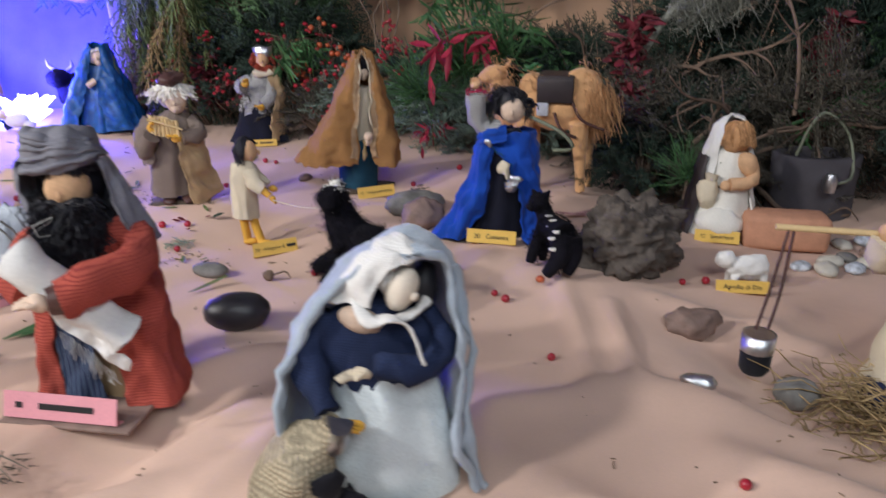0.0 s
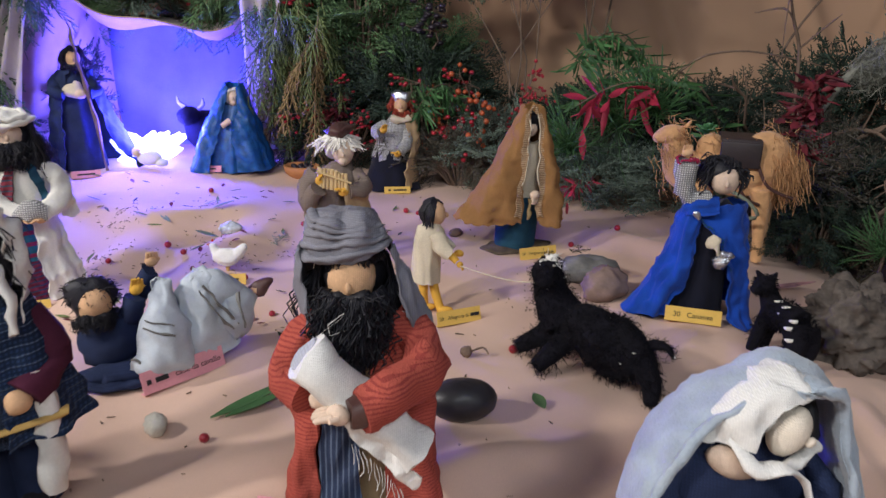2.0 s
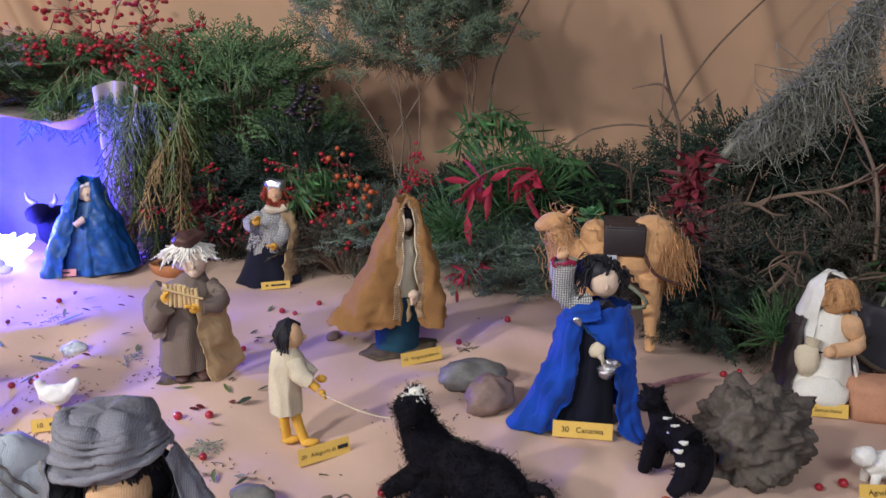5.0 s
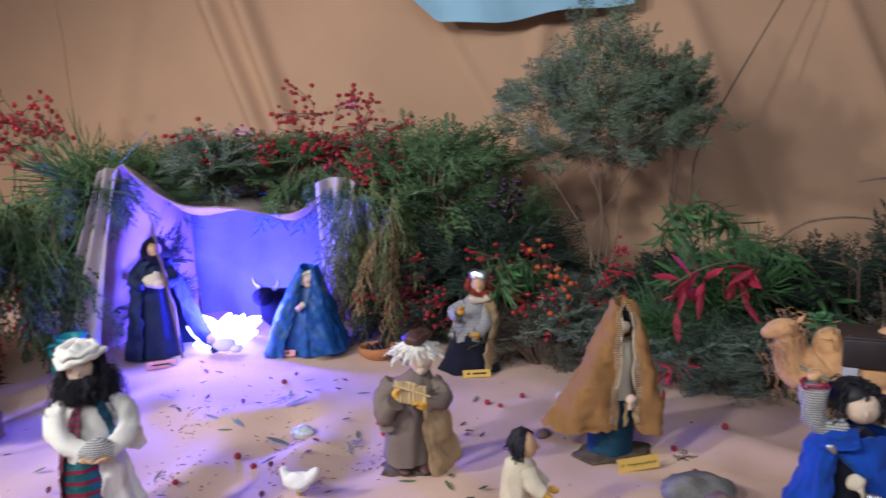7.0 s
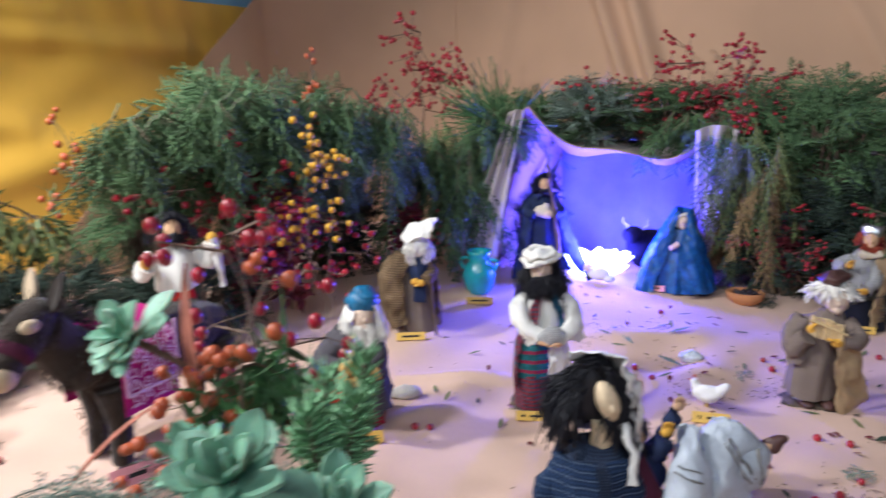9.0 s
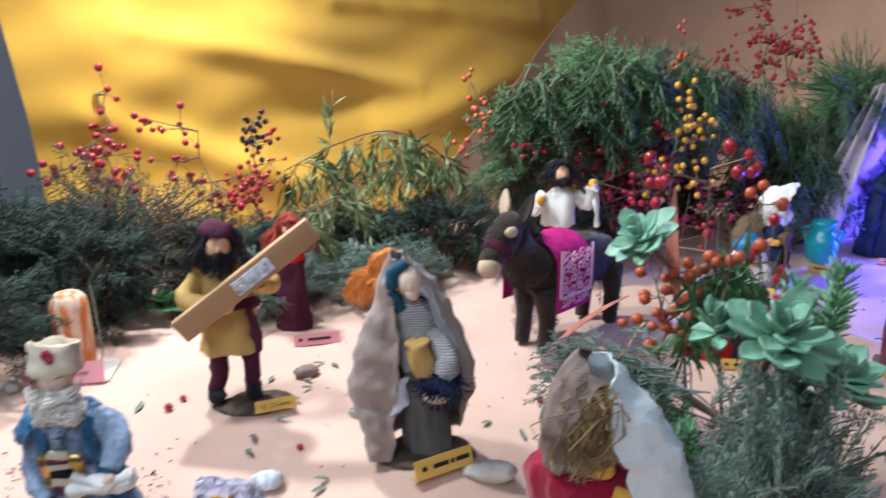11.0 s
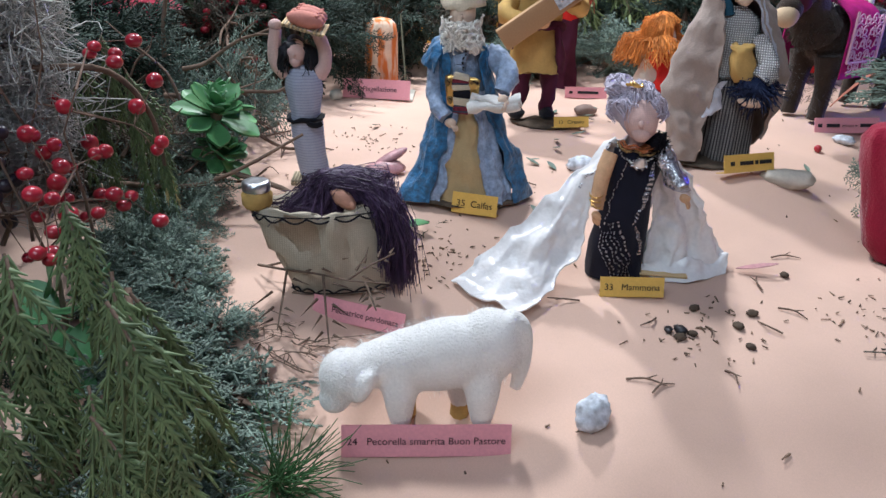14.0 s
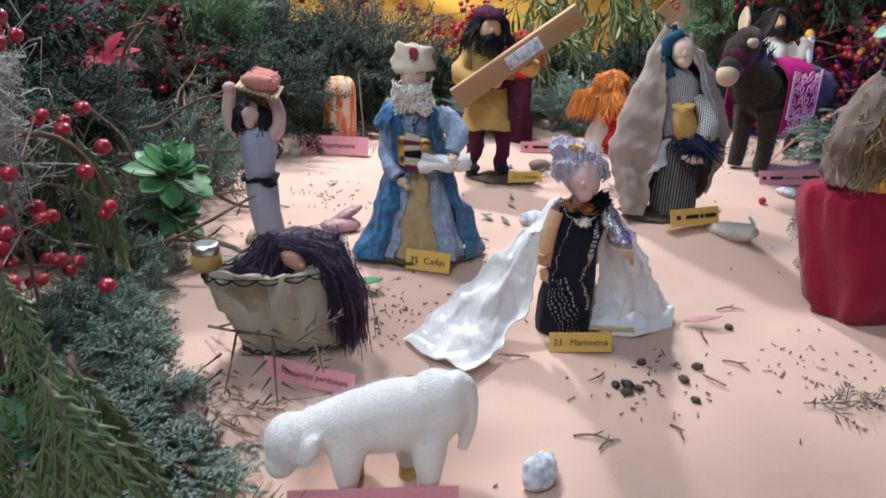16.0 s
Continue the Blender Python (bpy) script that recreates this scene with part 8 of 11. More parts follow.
# the lamb and its strip
s = Sculpt()
s.ell((0.006, 0, 0.022), (0.026, 0.014, 0.014), WOOL, rough=0.2).ell((-0.022, 0, 0.032), (0.012, 0.010, 0.010), WOOL, rough=0.15)
for x, y in ((-0.012, -0.007), (-0.012, 0.007), (0.022, -0.007), (0.022, 0.007)):
    s.tube([(x, y, 0.014), (x, y, 0.0)], 0.0045, WOOL, 8)
s = fused(s, WOOL, 0.0016)
stand(tagged(s.build("lamb_figurine"), "small white woollen lamb standing behind its name strip", "animal figurine", "animal figurines"), 0.335, 0.690, 5)
card(0.325, 0.660, -6, 0.056, 0.014, YCARD, "Agnello di Dio", text_w=0.72)

# the pole, the pot and its bearer
s = Sculpt()
skirt(s, 0.10, 0.050, 0.030, CREAM, 0.85, 7, 0.05)
s.lathe([(0.095, 0.031, 0.025), (0.135, 0.028, 0.023), (0.148, 0.011, 0.010)], CREAM, 28)
head(s, (0, -0.003, 0.165), 0.020, SKIN)
hairdo(s, (0, 0, 0.166), 0.022, 90, 0.03, CAMELHAIR, 25)
arm(s, (-0.026, 0, 0.135), (-0.050, -0.012, 0.118), (-0.050, -0.020, 0.140), 0.012, CREAM, SKIN)
arm(s, (0.026, 0, 0.135), (0.046, -0.010, 0.118), (0.046, -0.020, 0.140), 0.012, CREAM, SKIN)
s.ell((-0.03, -0.03, 0.01), (0.02, 0.03, 0.012), NAVY)
doll("pole_bearer_doll", "doll in cream robe carrying a pole", s, 0.405, 0.470, -30)
pole = thing("carrying_pole", "thin cane pole with a hanging pot", "pole")
part("rod", Sculpt().tube([(0.272, 0.500, 0.112), (0.36, 0.478, 0.113), (0.52, 0.440, 0.114)], 0.0028, CANE, 8), pole)
part("cord", Sculpt().tube([(0.282, 0.497, 0.114), (0.270, 0.487, 0.06), (0.262, 0.482, 0.028)], 0.0014, BROWNLEATHER, 5), pole)
part("cord", Sculpt().tube([(0.286, 0.497, 0.114), (0.279, 0.487, 0.06), (0.272, 0.482, 0.028)], 0.0014, BROWNLEATHER, 5), pole)
pt = part("pot", Sculpt().lathe([(-0.012, 0.010, 0.010, 0.266, 0.482), (-0.008, 0.0125, 0.0125, 0.266, 0.482), (0.010, 0.013, 0.013, 0.266, 0.482)], BLACK, 20), pole, "black tin pot")
part("rim", Sculpt().lathe([(0.009, 0.0135, 0.0135, 0.266, 0.482), (0.024, 0.0138, 0.0138, 0.266, 0.482), (0.024, 0.011, 0.011, 0.266, 0.482)], SILVER, 20), pt, "shiny metal rim")
nest = thing("straw_nest", "loose dry straw and twigs on the cloth", "straw", kind="stuff")
rng = np.random.default_rng(91)
rt = rng.normal(0, 0.028, (260, 3)) * np.array([1, 1, 0.25]) + np.array([0, 0, 0.012])
part("straw", Sculpt().strands(rt, rt + rng.normal(0, 0.03, (260, 3)) * np.array([1, 1, 0.3]), 0, 0.0009, STRAW, 0.08, rng), nest)
stand(nest, 0.345, 0.425, 0)

# the king
s = Sculpt()
s.lathe([(0.0, 0.052, 0.040, -0.004, 0), (0.012, 0.046, 0.036, -0.004, 0), (0.04, 0.034, 0.028, -0.004, 0), (0.07, 0.028, 0.023, -0.003, 0)], NIGHT, 36, 7, 0.08)
s.lathe([(0.052, 0.032, 0.026, -0.004, 0), (0.08, 0.030, 0.024, -0.002, 0), (0.108, 0.026, 0.020, 0.004, 0), (0.122, 0.016, 0.013, 0.008, 0), (0.128, 0.008, 0.008, 0.010, 0)], NETCLOTH, 34, 6, 0.06)
s.tube([(-0.012, -0.004, 0.112), (-0.030, -0.012, 0.100), (-0.024, -0.028, 0.100)], [0.0100, 0.0115, 0.0100], NETCLOTH, 12)
hand(s, (-0.020, -0.034, 0.106), (0.2, -0.3, 1), 0.0080, YSKIN)
s.tube([(0.022, -0.004, 0.108), (0.022, -0.020, 0.084), (0.008, -0.032, 0.070)], [0.0095, 0.0105, 0.0095], NETCLOTH, 12)
hand(s, (0.004, -0.037, 0.067), (-0.5, -0.4, 0.3), 0.0080, YSKIN)
drape(s, [[(0.018, -0.014, 0.128), (0.026, -0.026, 0.085), (0.020, -0.034, 0.045), (0.016, -0.036, 0.004)], [(0.030, -0.006, 0.130), (0.042, -0.012, 0.090), (0.038, -0.016, 0.045), (0.038, -0.018, 0.003)], [(0.026, 0.012, 0.130), (0.036, 0.018, 0.090), (0.036, 0.022, 0.045), (0.038, 0.024, 0.003)], [(0.004, 0.016, 0.130), (0.004, 0.026, 0.090), (0.002, 0.030, 0.045), (0.000, 0.034, 0.003)]], TANCLOTH, 2.4, 0.0018, 0.5, 0.0018)
s.tube([(-0.004, -0.014, 0.124), (0.010, -0.020, 0.122), (0.024, -0.014, 0.126)], [0.0060, 0.0070, 0.0060], CREAM, 10)
head(s, (0.012, -0.005, 0.144), 0.0150, SKIN)
hairdo(s, (0.012, 0, 0.144), 0.0158, 110, 0.010, HAIRRED, 26, 0.02, 0.6, 0.3)
beard(s, (0.012, -0.003, 0.143), 0.0150, 90, 0.012, HAIRRED, 27)
s.lathe([(0.152, 0.0135, 0.0135, 0.012, 0), (0.166, 0.0150, 0.0150, 0.012, 0), (0.166, 0.0130, 0.0130, 0.012, 0), (0.154, 0.0115, 0.0115, 0.012, 0)], SILVER, 24, 8, 0.06)
doll("king_doll", "crowned doll with red beard in grey net robe and tan cloak", s, -0.338, 1.247, 12)
card(-0.326, 1.205, 12, 0.045, 0.012, YCARD, bars=((-0.3, 0.1), (0.1, 0.5)))

# Mary, Joseph, the ox
s = Sculpt()
s.lathe([(0.0, 0.050, 0.042, 0.004, 0), (0.03, 0.046, 0.038, 0.006, 0), (0.08, 0.034, 0.028, 0.010, 0), (0.118, 0.020, 0.018, 0.014, 0)], MARYBLUE, 44, 8, 0.08, 0.6)
drape(s, [[(0.012, -0.016, 0.148), (0.002, -0.026, 0.110), (-0.016, -0.036, 0.060), (-0.030, -0.050, 0.003)], [(0.006, -0.008, 0.155), (-0.018, -0.016, 0.112), (-0.044, -0.024, 0.060), (-0.060, -0.036, 0.003)], [(0.008, 0.010, 0.154), (-0.014, 0.020, 0.112), (-0.036, 0.026, 0.060), (-0.050, 0.026, 0.003)], [(0.018, 0.016, 0.152), (0.018, 0.030, 0.112), (0.016, 0.040, 0.060), (0.016, 0.046, 0.003)],
          [(0.030, 0.008, 0.153), (0.044, 0.016, 0.112), (0.060, 0.020, 0.060), (0.074, 0.018, 0.003)], [(0.029, -0.010, 0.154), (0.044, -0.018, 0.112), (0.056, -0.028, 0.060), (0.072, -0.036, 0.003)], [(0.023, -0.018, 0.148), (0.020, -0.028, 0.110), (0.012, -0.040, 0.060), (0.020, -0.054, 0.003)]], MARYBLUE, 5.0, 0.0026, 0.3, 0.0018, 34, 80)
head(s, (0.017, -0.007, 0.131), 0.0160, PALESKIN)
s.tube([(0.006, -0.013, 0.122), (0.008, -0.014, 0.140), (0.017, -0.014, 0.147), (0.027, -0.014, 0.140), (0.028, -0.016, 0.122), (0.024, -0.024, 0.100)], [0.0030, 0.0030, 0.0030, 0.0030, 0.0034, 0.0030], WHITE, 8)
s.tube([(0.010, -0.030, 0.092), (-0.004, -0.036, 0.084)], [0.006, 0.005], PALESKIN, 8)
doll("kneeling_mother_doll", "kneeling doll wrapped in shiny blue cloth beside the lit nest", s, -0.640, 1.258, 16, 0.0, 0.98)
card(-0.660, 1.210, 8, 0.045, 0.011, PCARD, bars=((0, 0.6),))
s = Sculpt()
s.lathe([(0.0, 0.040, 0.032, 0, 0), (0.06, 0.034, 0.028, 0, 0), (0.12, 0.028, 0.022, 0, 0), (0.155, 0.025, 0.019, 0.002, 0), (0.170, 0.010, 0.009, 0.004, 0)], NAVY, 36, 7, 0.06)
drape(s, [[(-0.004, -0.018, 0.168), (-0.020, -0.026, 0.110), (-0.026, -0.032, 0.050), (-0.030, -0.038, 0.002)], [(-0.024, -0.006, 0.166), (-0.040, -0.008, 0.110), (-0.046, -0.010, 0.050), (-0.056, -0.014, 0.002)], [(-0.016, 0.012, 0.168), (-0.026, 0.022, 0.110), (-0.034, 0.028, 0.050), (-0.040, 0.034, 0.002)], [(0.006, 0.018, 0.172), (0.004, 0.028, 0.110), (0.004, 0.036, 0.050), (0.004, 0.042, 0.002)],
          [(0.026, 0.006, 0.168), (0.044, 0.008, 0.120), (0.070, 0.006, 0.056), (0.108, -0.004, 0.002)], [(0.022, -0.012, 0.168), (0.034, -0.022, 0.116), (0.050, -0.030, 0.054), (0.086, -0.046, 0.002)]], NAVY, 4.0, 0.0024, 0.9, 0.0018, 34, 70)
s.ell((0.000, -0.026, 0.138), (0.018, 0.010, 0.012), CREAM, rough=0.2)
s.ell((0.010, -0.032, 0.132), (0.010, 0.008, 0.008), PALESKIN)
head(s, (0.006, -0.004, 0.188), 0.0155, SKIN)
hairdo(s, (0.006, 0.001, 0.189), 0.0170, 110, 0.020, HAIRBLACK, 28, 0.05)
beard(s, (0.006, -0.004, 0.187), 0.0150, 60, 0.016, HAIRBLACK, 29)
s.tube([(0.036, -0.040, 0.0), (0.024, -0.038, 0.110), (0.014, -0.034, 0.190), (0.006, -0.030, 0.250)], [0.0028, 0.0030, 0.0028, 0.0022], STICK, 8)
s.tube([(0.022, -0.004, 0.156), (0.036, -0.018, 0.136), (0.022, -0.034, 0.132)], [0.0090, 0.0100, 0.0090], NAVY, 12)
s.tube([(-0.020, -0.004, 0.156), (-0.032, -0.018, 0.138), (-0.014, -0.030, 0.132)], [0.0090, 0.0100, 0.0090], NAVY, 12)
doll("staff_bearer_doll", "bearded doll in dark blue cloak with a staff beside the cave", s, -0.873, 1.195, 28, 0.0, 0.98)
card(-0.838, 1.135, 30, 0.045, 0.012, PCARD, bars=((0, 0.6),))
s = Sculpt()
s.ell((0, 0.02, 0.05), (0.035, 0.055, 0.038), BLACKWOOL, rough=0.15).ell((0.0, -0.035, 0.085), (0.018, 0.026, 0.017), BLACKWOOL, rough=0.1)
s.tube([(-0.014, -0.024, 0.098), (-0.026, -0.026, 0.106), (-0.028, -0.028, 0.118)], [0.005, 0.004, 0.0015], GREY, 7)
s.tube([(0.014, -0.024, 0.098), (0.026, -0.026, 0.106), (0.028, -0.028, 0.118)], [0.005, 0.004, 0.0015], GREY, 7)
stand(tagged(s.build("ox_figurine"), "dark ox lying behind the lit nest", "animal figurine", "animal figurines"), -0.715, 1.335, -15)

# jug, basket, hen
s = Sculpt()
s.lathe([(0, 0.018, 0.018), (0.012, 0.027, 0.027), (0.034, 0.031, 0.031), (0.052, 0.025, 0.025), (0.060, 0.018, 0.018), (0.072, 0.019, 0.019), (0.080, 0.023, 0.023), (0.078, 0.018, 0.018), (0.06, 0.014, 0.014)], TEALGLAZE, 32)
s.tube([(-0.020, 0, 0.064), (-0.036, 0, 0.060), (-0.028, 0, 0.042)], 0.0035, TEALGLAZE, 8)
s.tube([(0.020, 0, 0.064), (0.036, 0, 0.060), (0.028, 0, 0.042)], 0.0035, TEALGLAZE, 8)
stand(tagged(s.build("jug"), "turquoise glazed two-handled jug by the cave", "jug"), -0.935, 1.055, 10)
card(-0.905, 1.000, 25, 0.048, 0.012, YCARD, bars=((0, 0.6),))
bowl = thing("basket", "small orange clay bowl filled with dark berries", "bowl")
part("bowl", Sculpt().lathe([(0, 0.020, 0.018), (0.008, 0.030, 0.025), (0.020, 0.033, 0.028), (0.022, 0.030, 0.025), (0.010, 0.026, 0.022)], CLAY, 28), bowl)
for k in range(12):
    a = k * 2.4
    part("berry", Sculpt().ell((0.006 * math.sqrt(k) * math.cos(a), 0.005 * math.sqrt(k) * math.sin(a), 0.018), 0.005, DARKBERRY, seg=8, rings=6), bowl)
stand(bowl, -0.508, 1.265, 0)
s = Sculpt()
s.ell((0, 0, 0.022), (0.022, 0.014, 0.014), WOOL, rough=0.2)
s.tube([(-0.014, 0, 0.026), (-0.020, 0, 0.036), (-0.021, 0, 0.042)], [0.009, 0.006, 0.005], WOOL, 9)
s.tube([(0.016, 0, 0.026), (0.026, 0, 0.038), (0.028, 0, 0.044)], [0.010, 0.007, 0.003], WOOL, 9)
s = fused(s, WOOL, 0.0016)
s.tube([(-0.025, 0, 0.041), (-0.030, 0, 0.040)], [0.002, 0.0006], ORANGEBERRY, 6)
s.tube([(-0.021, 0, 0.046), (-0.020, 0, 0.049)], [0.002, 0.001], SCARLET, 6)
s.tube([(0, 0, 0.0), (0, 0, 0.012)], 0.003, OCHRE, 6)
stand(tagged(s.build("hen_figurine"), "white woollen hen standing on the cloth", "animal figurine", "animal figurines"), -0.482, 0.808, 0, 0.0, 0.8)
card(-0.470, 0.772, 14, 0.042, 0.013, YCARD, "10", bars=((0.1, 0.4),), text_at=-0.3, text_w=0.14)

# the man in tartan with the white turban
s = Sculpt()
s.lathe([(0.0, 0.0230, 0.0200, -0.005, 0), (0.020, 0.0235, 0.0200, -0.005, 0), (0.050, 0.0240, 0.0205, -0.006, 0)], MAROON, 36, 7, 0.05)
s.lathe([(0.048, 0.0245, 0.0208, -0.006, 0), (0.090, 0.0235, 0.0195, -0.005, 0), (0.100, 0.0220, 0.0180, -0.003, 0)], TARTAN, 36, 6, 0.03)
s.lathe([(0.096, 0.0240, 0.0190, 0.000, 0), (0.125, 0.0290, 0.0200, 0.006, 0), (0.150, 0.0290, 0.0185, 0.008, 0), (0.162, 0.0180, 0.0130, 0.007, 0), (0.168, 0.0080, 0.0080, 0.006, 0)], OFFWHITE, 34, 6, 0.03)
drape(s, [[(-0.006, -0.020, 0.160), (-0.010, -0.023, 0.130), (-0.004, -0.022, 0.100)], [(0.004, -0.021, 0.160), (0.000, -0.025, 0.130), (0.006, -0.024, 0.098)]], MAROON, 0.8, 0.0005, 0.2)
drape(s, [[(0.016, -0.019, 0.160), (0.024, -0.023, 0.130), (0.026, -0.022, 0.104)], [(0.024, -0.016, 0.160), (0.032, -0.020, 0.130), (0.034, -0.018, 0.104)]], DENIM, 0.8, 0.0005, 0.2)
s.tube([(-0.014, -0.002, 0.154), (-0.025, -0.010, 0.143), (-0.018, -0.024, 0.124), (0.004, -0.034, 0.110)], [0.0100, 0.0118, 0.0116, 0.0105], OFFWHITE, 16)
s.tube([(0.030, -0.002, 0.154), (0.044, -0.006, 0.140), (0.043, -0.020, 0.120), (0.026, -0.034, 0.110)], [0.0100, 0.0120, 0.0116, 0.0100], OFFWHITE, 16)
drape(s, [[(0.040, -0.020, 0.122), (0.046, -0.018, 0.100)], [(0.056, -0.008, 0.124), (0.062, -0.006, 0.098)]], OFFWHITE, 0.7, 0.001, 0.2)
s.tube([(0.002, -0.037, 0.112), (0.018, -0.041, 0.116), (0.032, -0.037, 0.112)], [0.0080, 0.0090, 0.0080], NETCLOTH, 12)
hand(s, (0.006, -0.041, 0.106), (0.8, -0.2, 0.0), 0.0075, SKIN)
hand(s, (0.026, -0.041, 0.106), (-0.8, -0.2, 0.0), 0.0075, SKIN)
drape(s, [[(0.014, -0.024, 0.100), (0.016, -0.026, 0.050), (0.020, -0.026, 0.003)], [(0.028, -0.020, 0.104), (0.036, -0.018, 0.050), (0.044, -0.016, 0.003)], [(0.036, -0.004, 0.104), (0.048, 0.000, 0.050), (0.060, 0.004, 0.003)]], WHITE, 2.0, 0.0018, 0.4, 0.0012)
drape(s, [[(-0.026, -0.006, 0.104), (-0.030, -0.006, 0.060), (-0.030, -0.006, 0.030)], [(-0.020, -0.018, 0.104), (-0.026, -0.020, 0.060), (-0.025, -0.020, 0.026)]], MAROON, 1.0, 0.0012, 0.4, 0.0012)
head(s, (0.004, -0.005, 0.192), 0.0185, PALESKIN)
s.ell((0.006, 0.003, 0.190), (0.0190, 0.0175, 0.0200), HAIRBLACK)
hairdo(s, (0.006, 0.001, 0.190), 0.0200, 260, 0.046, HAIRBLACK, 32, 0.02, 0.9, 0.22)
s.ell((0.022, -0.006, 0.166), (0.0100, 0.0100, 0.0190), HAIRBLACK, rot=(0, -12, 0), rough=0.15)
beard(s, (0.005, -0.005, 0.190), 0.0185, 220, 0.024, HAIRBLACK, 33, 0.001)
for k in range(3):
    s.tube([(0.003 + (0.0205 - 0.002 * k) * math.sin(a), -(0.0200 - 0.002 * k) * math.cos(a), 0.2025 + 0.0052 * k + 0.003 * math.sin(a + 2 * k)) for a in np.linspace(-3.1, 3.2, 16)], 0.0052, OFFWHITE, 8, 0.75)
s.ell((0.003, 0.001, 0.208), (0.0180, 0.0175, 0.0100), WHITE)
doll("turban_doll", "black-bearded doll in white shirt and tartan skirt with white turban", s, -0.676, 0.728, 24, 0.004, 0.96)
bark(-0.682, 0.742, 20, 0.075, 0.055)
card(-0.665, 0.695, 25, 0.045, 0.012, YCARD, bars=((-0.3, 0.1), (0.1, 0.45)))

# the old man leaning
s = Sculpt()
s.lathe([(0.0, 0.027, 0.023, 0.014, 0), (0.04, 0.026, 0.022, 0.010, 0), (0.08, 0.024, 0.020, 0.002, 0), (0.10, 0.022, 0.018, -0.004, 0)], GREYBROWN, 34, 6, 0.05)
drape(s, [[(0.006, -0.026, 0.126), (-0.008, -0.032, 0.095), (-0.008, -0.030, 0.050), (-0.006, -0.028, 0.014)], [(-0.012, -0.020, 0.128), (-0.036, -0.022, 0.098), (-0.036, -0.022, 0.050), (-0.026, -0.022, 0.012)], [(-0.016, 0.000, 0.130), (-0.044, 0.000, 0.100), (-0.042, 0.000, 0.050), (-0.030, 0.000, 0.010)], [(-0.002, 0.016, 0.132), (-0.020, 0.026, 0.100), (-0.014, 0.030, 0.050), (-0.006, 0.030, 0.010)],
          [(0.018, 0.010, 0.130), (0.030, 0.020, 0.095), (0.034, 0.022, 0.050), (0.036, 0.022, 0.010)], [(0.022, -0.010, 0.128), (0.040, -0.012, 0.090), (0.042, -0.014, 0.050), (0.044, -0.016, 0.010)]], TWEED, 4.0, 0.0024, 0.4, 0.0020, 34, 70)
s.lathe([(0.085, 0.014, 0.012, 0.014, -0.022), (0.108, 0.016, 0.013, 0.012, -0.020), (0.124, 0.010, 0.009, 0.012, -0.016)], NAVY, 20)
s.box((0.016, -0.038, 0.068), (0.018, 0.006, 0.024), NAVY, (0, 0, 0), 0.001)
s.tube([(0.010, -0.006, 0.116), (0.034, -0.016, 0.098), (0.024, -0.036, 0.088)], [0.0095, 0.0105, 0.0085], TWEED, 12)
hand(s, (0.018, -0.041, 0.087), (-0.8, -0.3, 0.0), 0.0075, YSKIN)
hand(s, (0.008, -0.040, 0.090), (0.8, -0.3, 0.0), 0.0075, YSKIN)
s.ell((0.014, -0.012, 0.138), (0.0175, 0.0175, 0.0180), HAIRWHITE)
hairdo(s, (0.014, -0.012, 0.139), 0.0180, 160, 0.022, HAIRWHITE, 35, 0.7, 0.9, 0.2)
drape(s, [[(-0.006, -0.018, 0.146), (0.006, -0.030, 0.152), (0.030, -0.030, 0.158)], [(-0.012, -0.006, 0.152), (0.010, -0.012, 0.178), (0.046, -0.014, 0.180)], [(-0.008, 0.008, 0.148), (0.010, 0.008, 0.170), (0.036, 0.002, 0.166)]], OFFWHITE, 1.0, 0.0014, 0.4, 0.0030)
s.ell((0.014, -0.010, 0.156), (0.0185, 0.0180, 0.0120), OFFWHITE, rot=(0, -20, 0))
s.tube([(0.040, -0.034, 0.0), (0.037, -0.034, 0.050), (0.032, -0.036, 0.100)], 0.0026, STICK, 8)
doll("old_man_doll", "bent white-haired doll in checked tweed cloak and white cap", s, -0.948, 0.848, 32)
card(-0.918, 0.800, 35, 0.045, 0.012, YCARD, bars=((0, 0.6),))

# the fiddler
s = Sculpt()
s.lathe([(0.0, 0.036, 0.030, -0.006, 0), (0.04, 0.032, 0.026, -0.002, 0), (0.085, 0.024, 0.020, 0.006, 0), (0.105, 0.023, 0.018, 0.009, 0), (0.118, 0.010, 0.009, 0.012, 0)], WELLFELT, 36, 7, 0.06)
drape(s, [[(-0.012, -0.026, 0.074), (-0.034, -0.034, 0.050), (-0.038, -0.036, 0.003)], [(0.000, -0.030, 0.076), (-0.016, -0.040, 0.050), (-0.016, -0.044, 0.002)], [(0.008, -0.028, 0.074), (0.002, -0.036, 0.050), (0.004, -0.038, 0.003)]], SCARLET, 1.5, 0.0016, 0.5, 0.0014)
drape(s, [[(0.020, -0.028, 0.040), (0.024, -0.032, 0.003)], [(0.032, -0.020, 0.040), (0.040, -0.022, 0.003)]], REDFELT, 1.0, 0.001, 0.2)
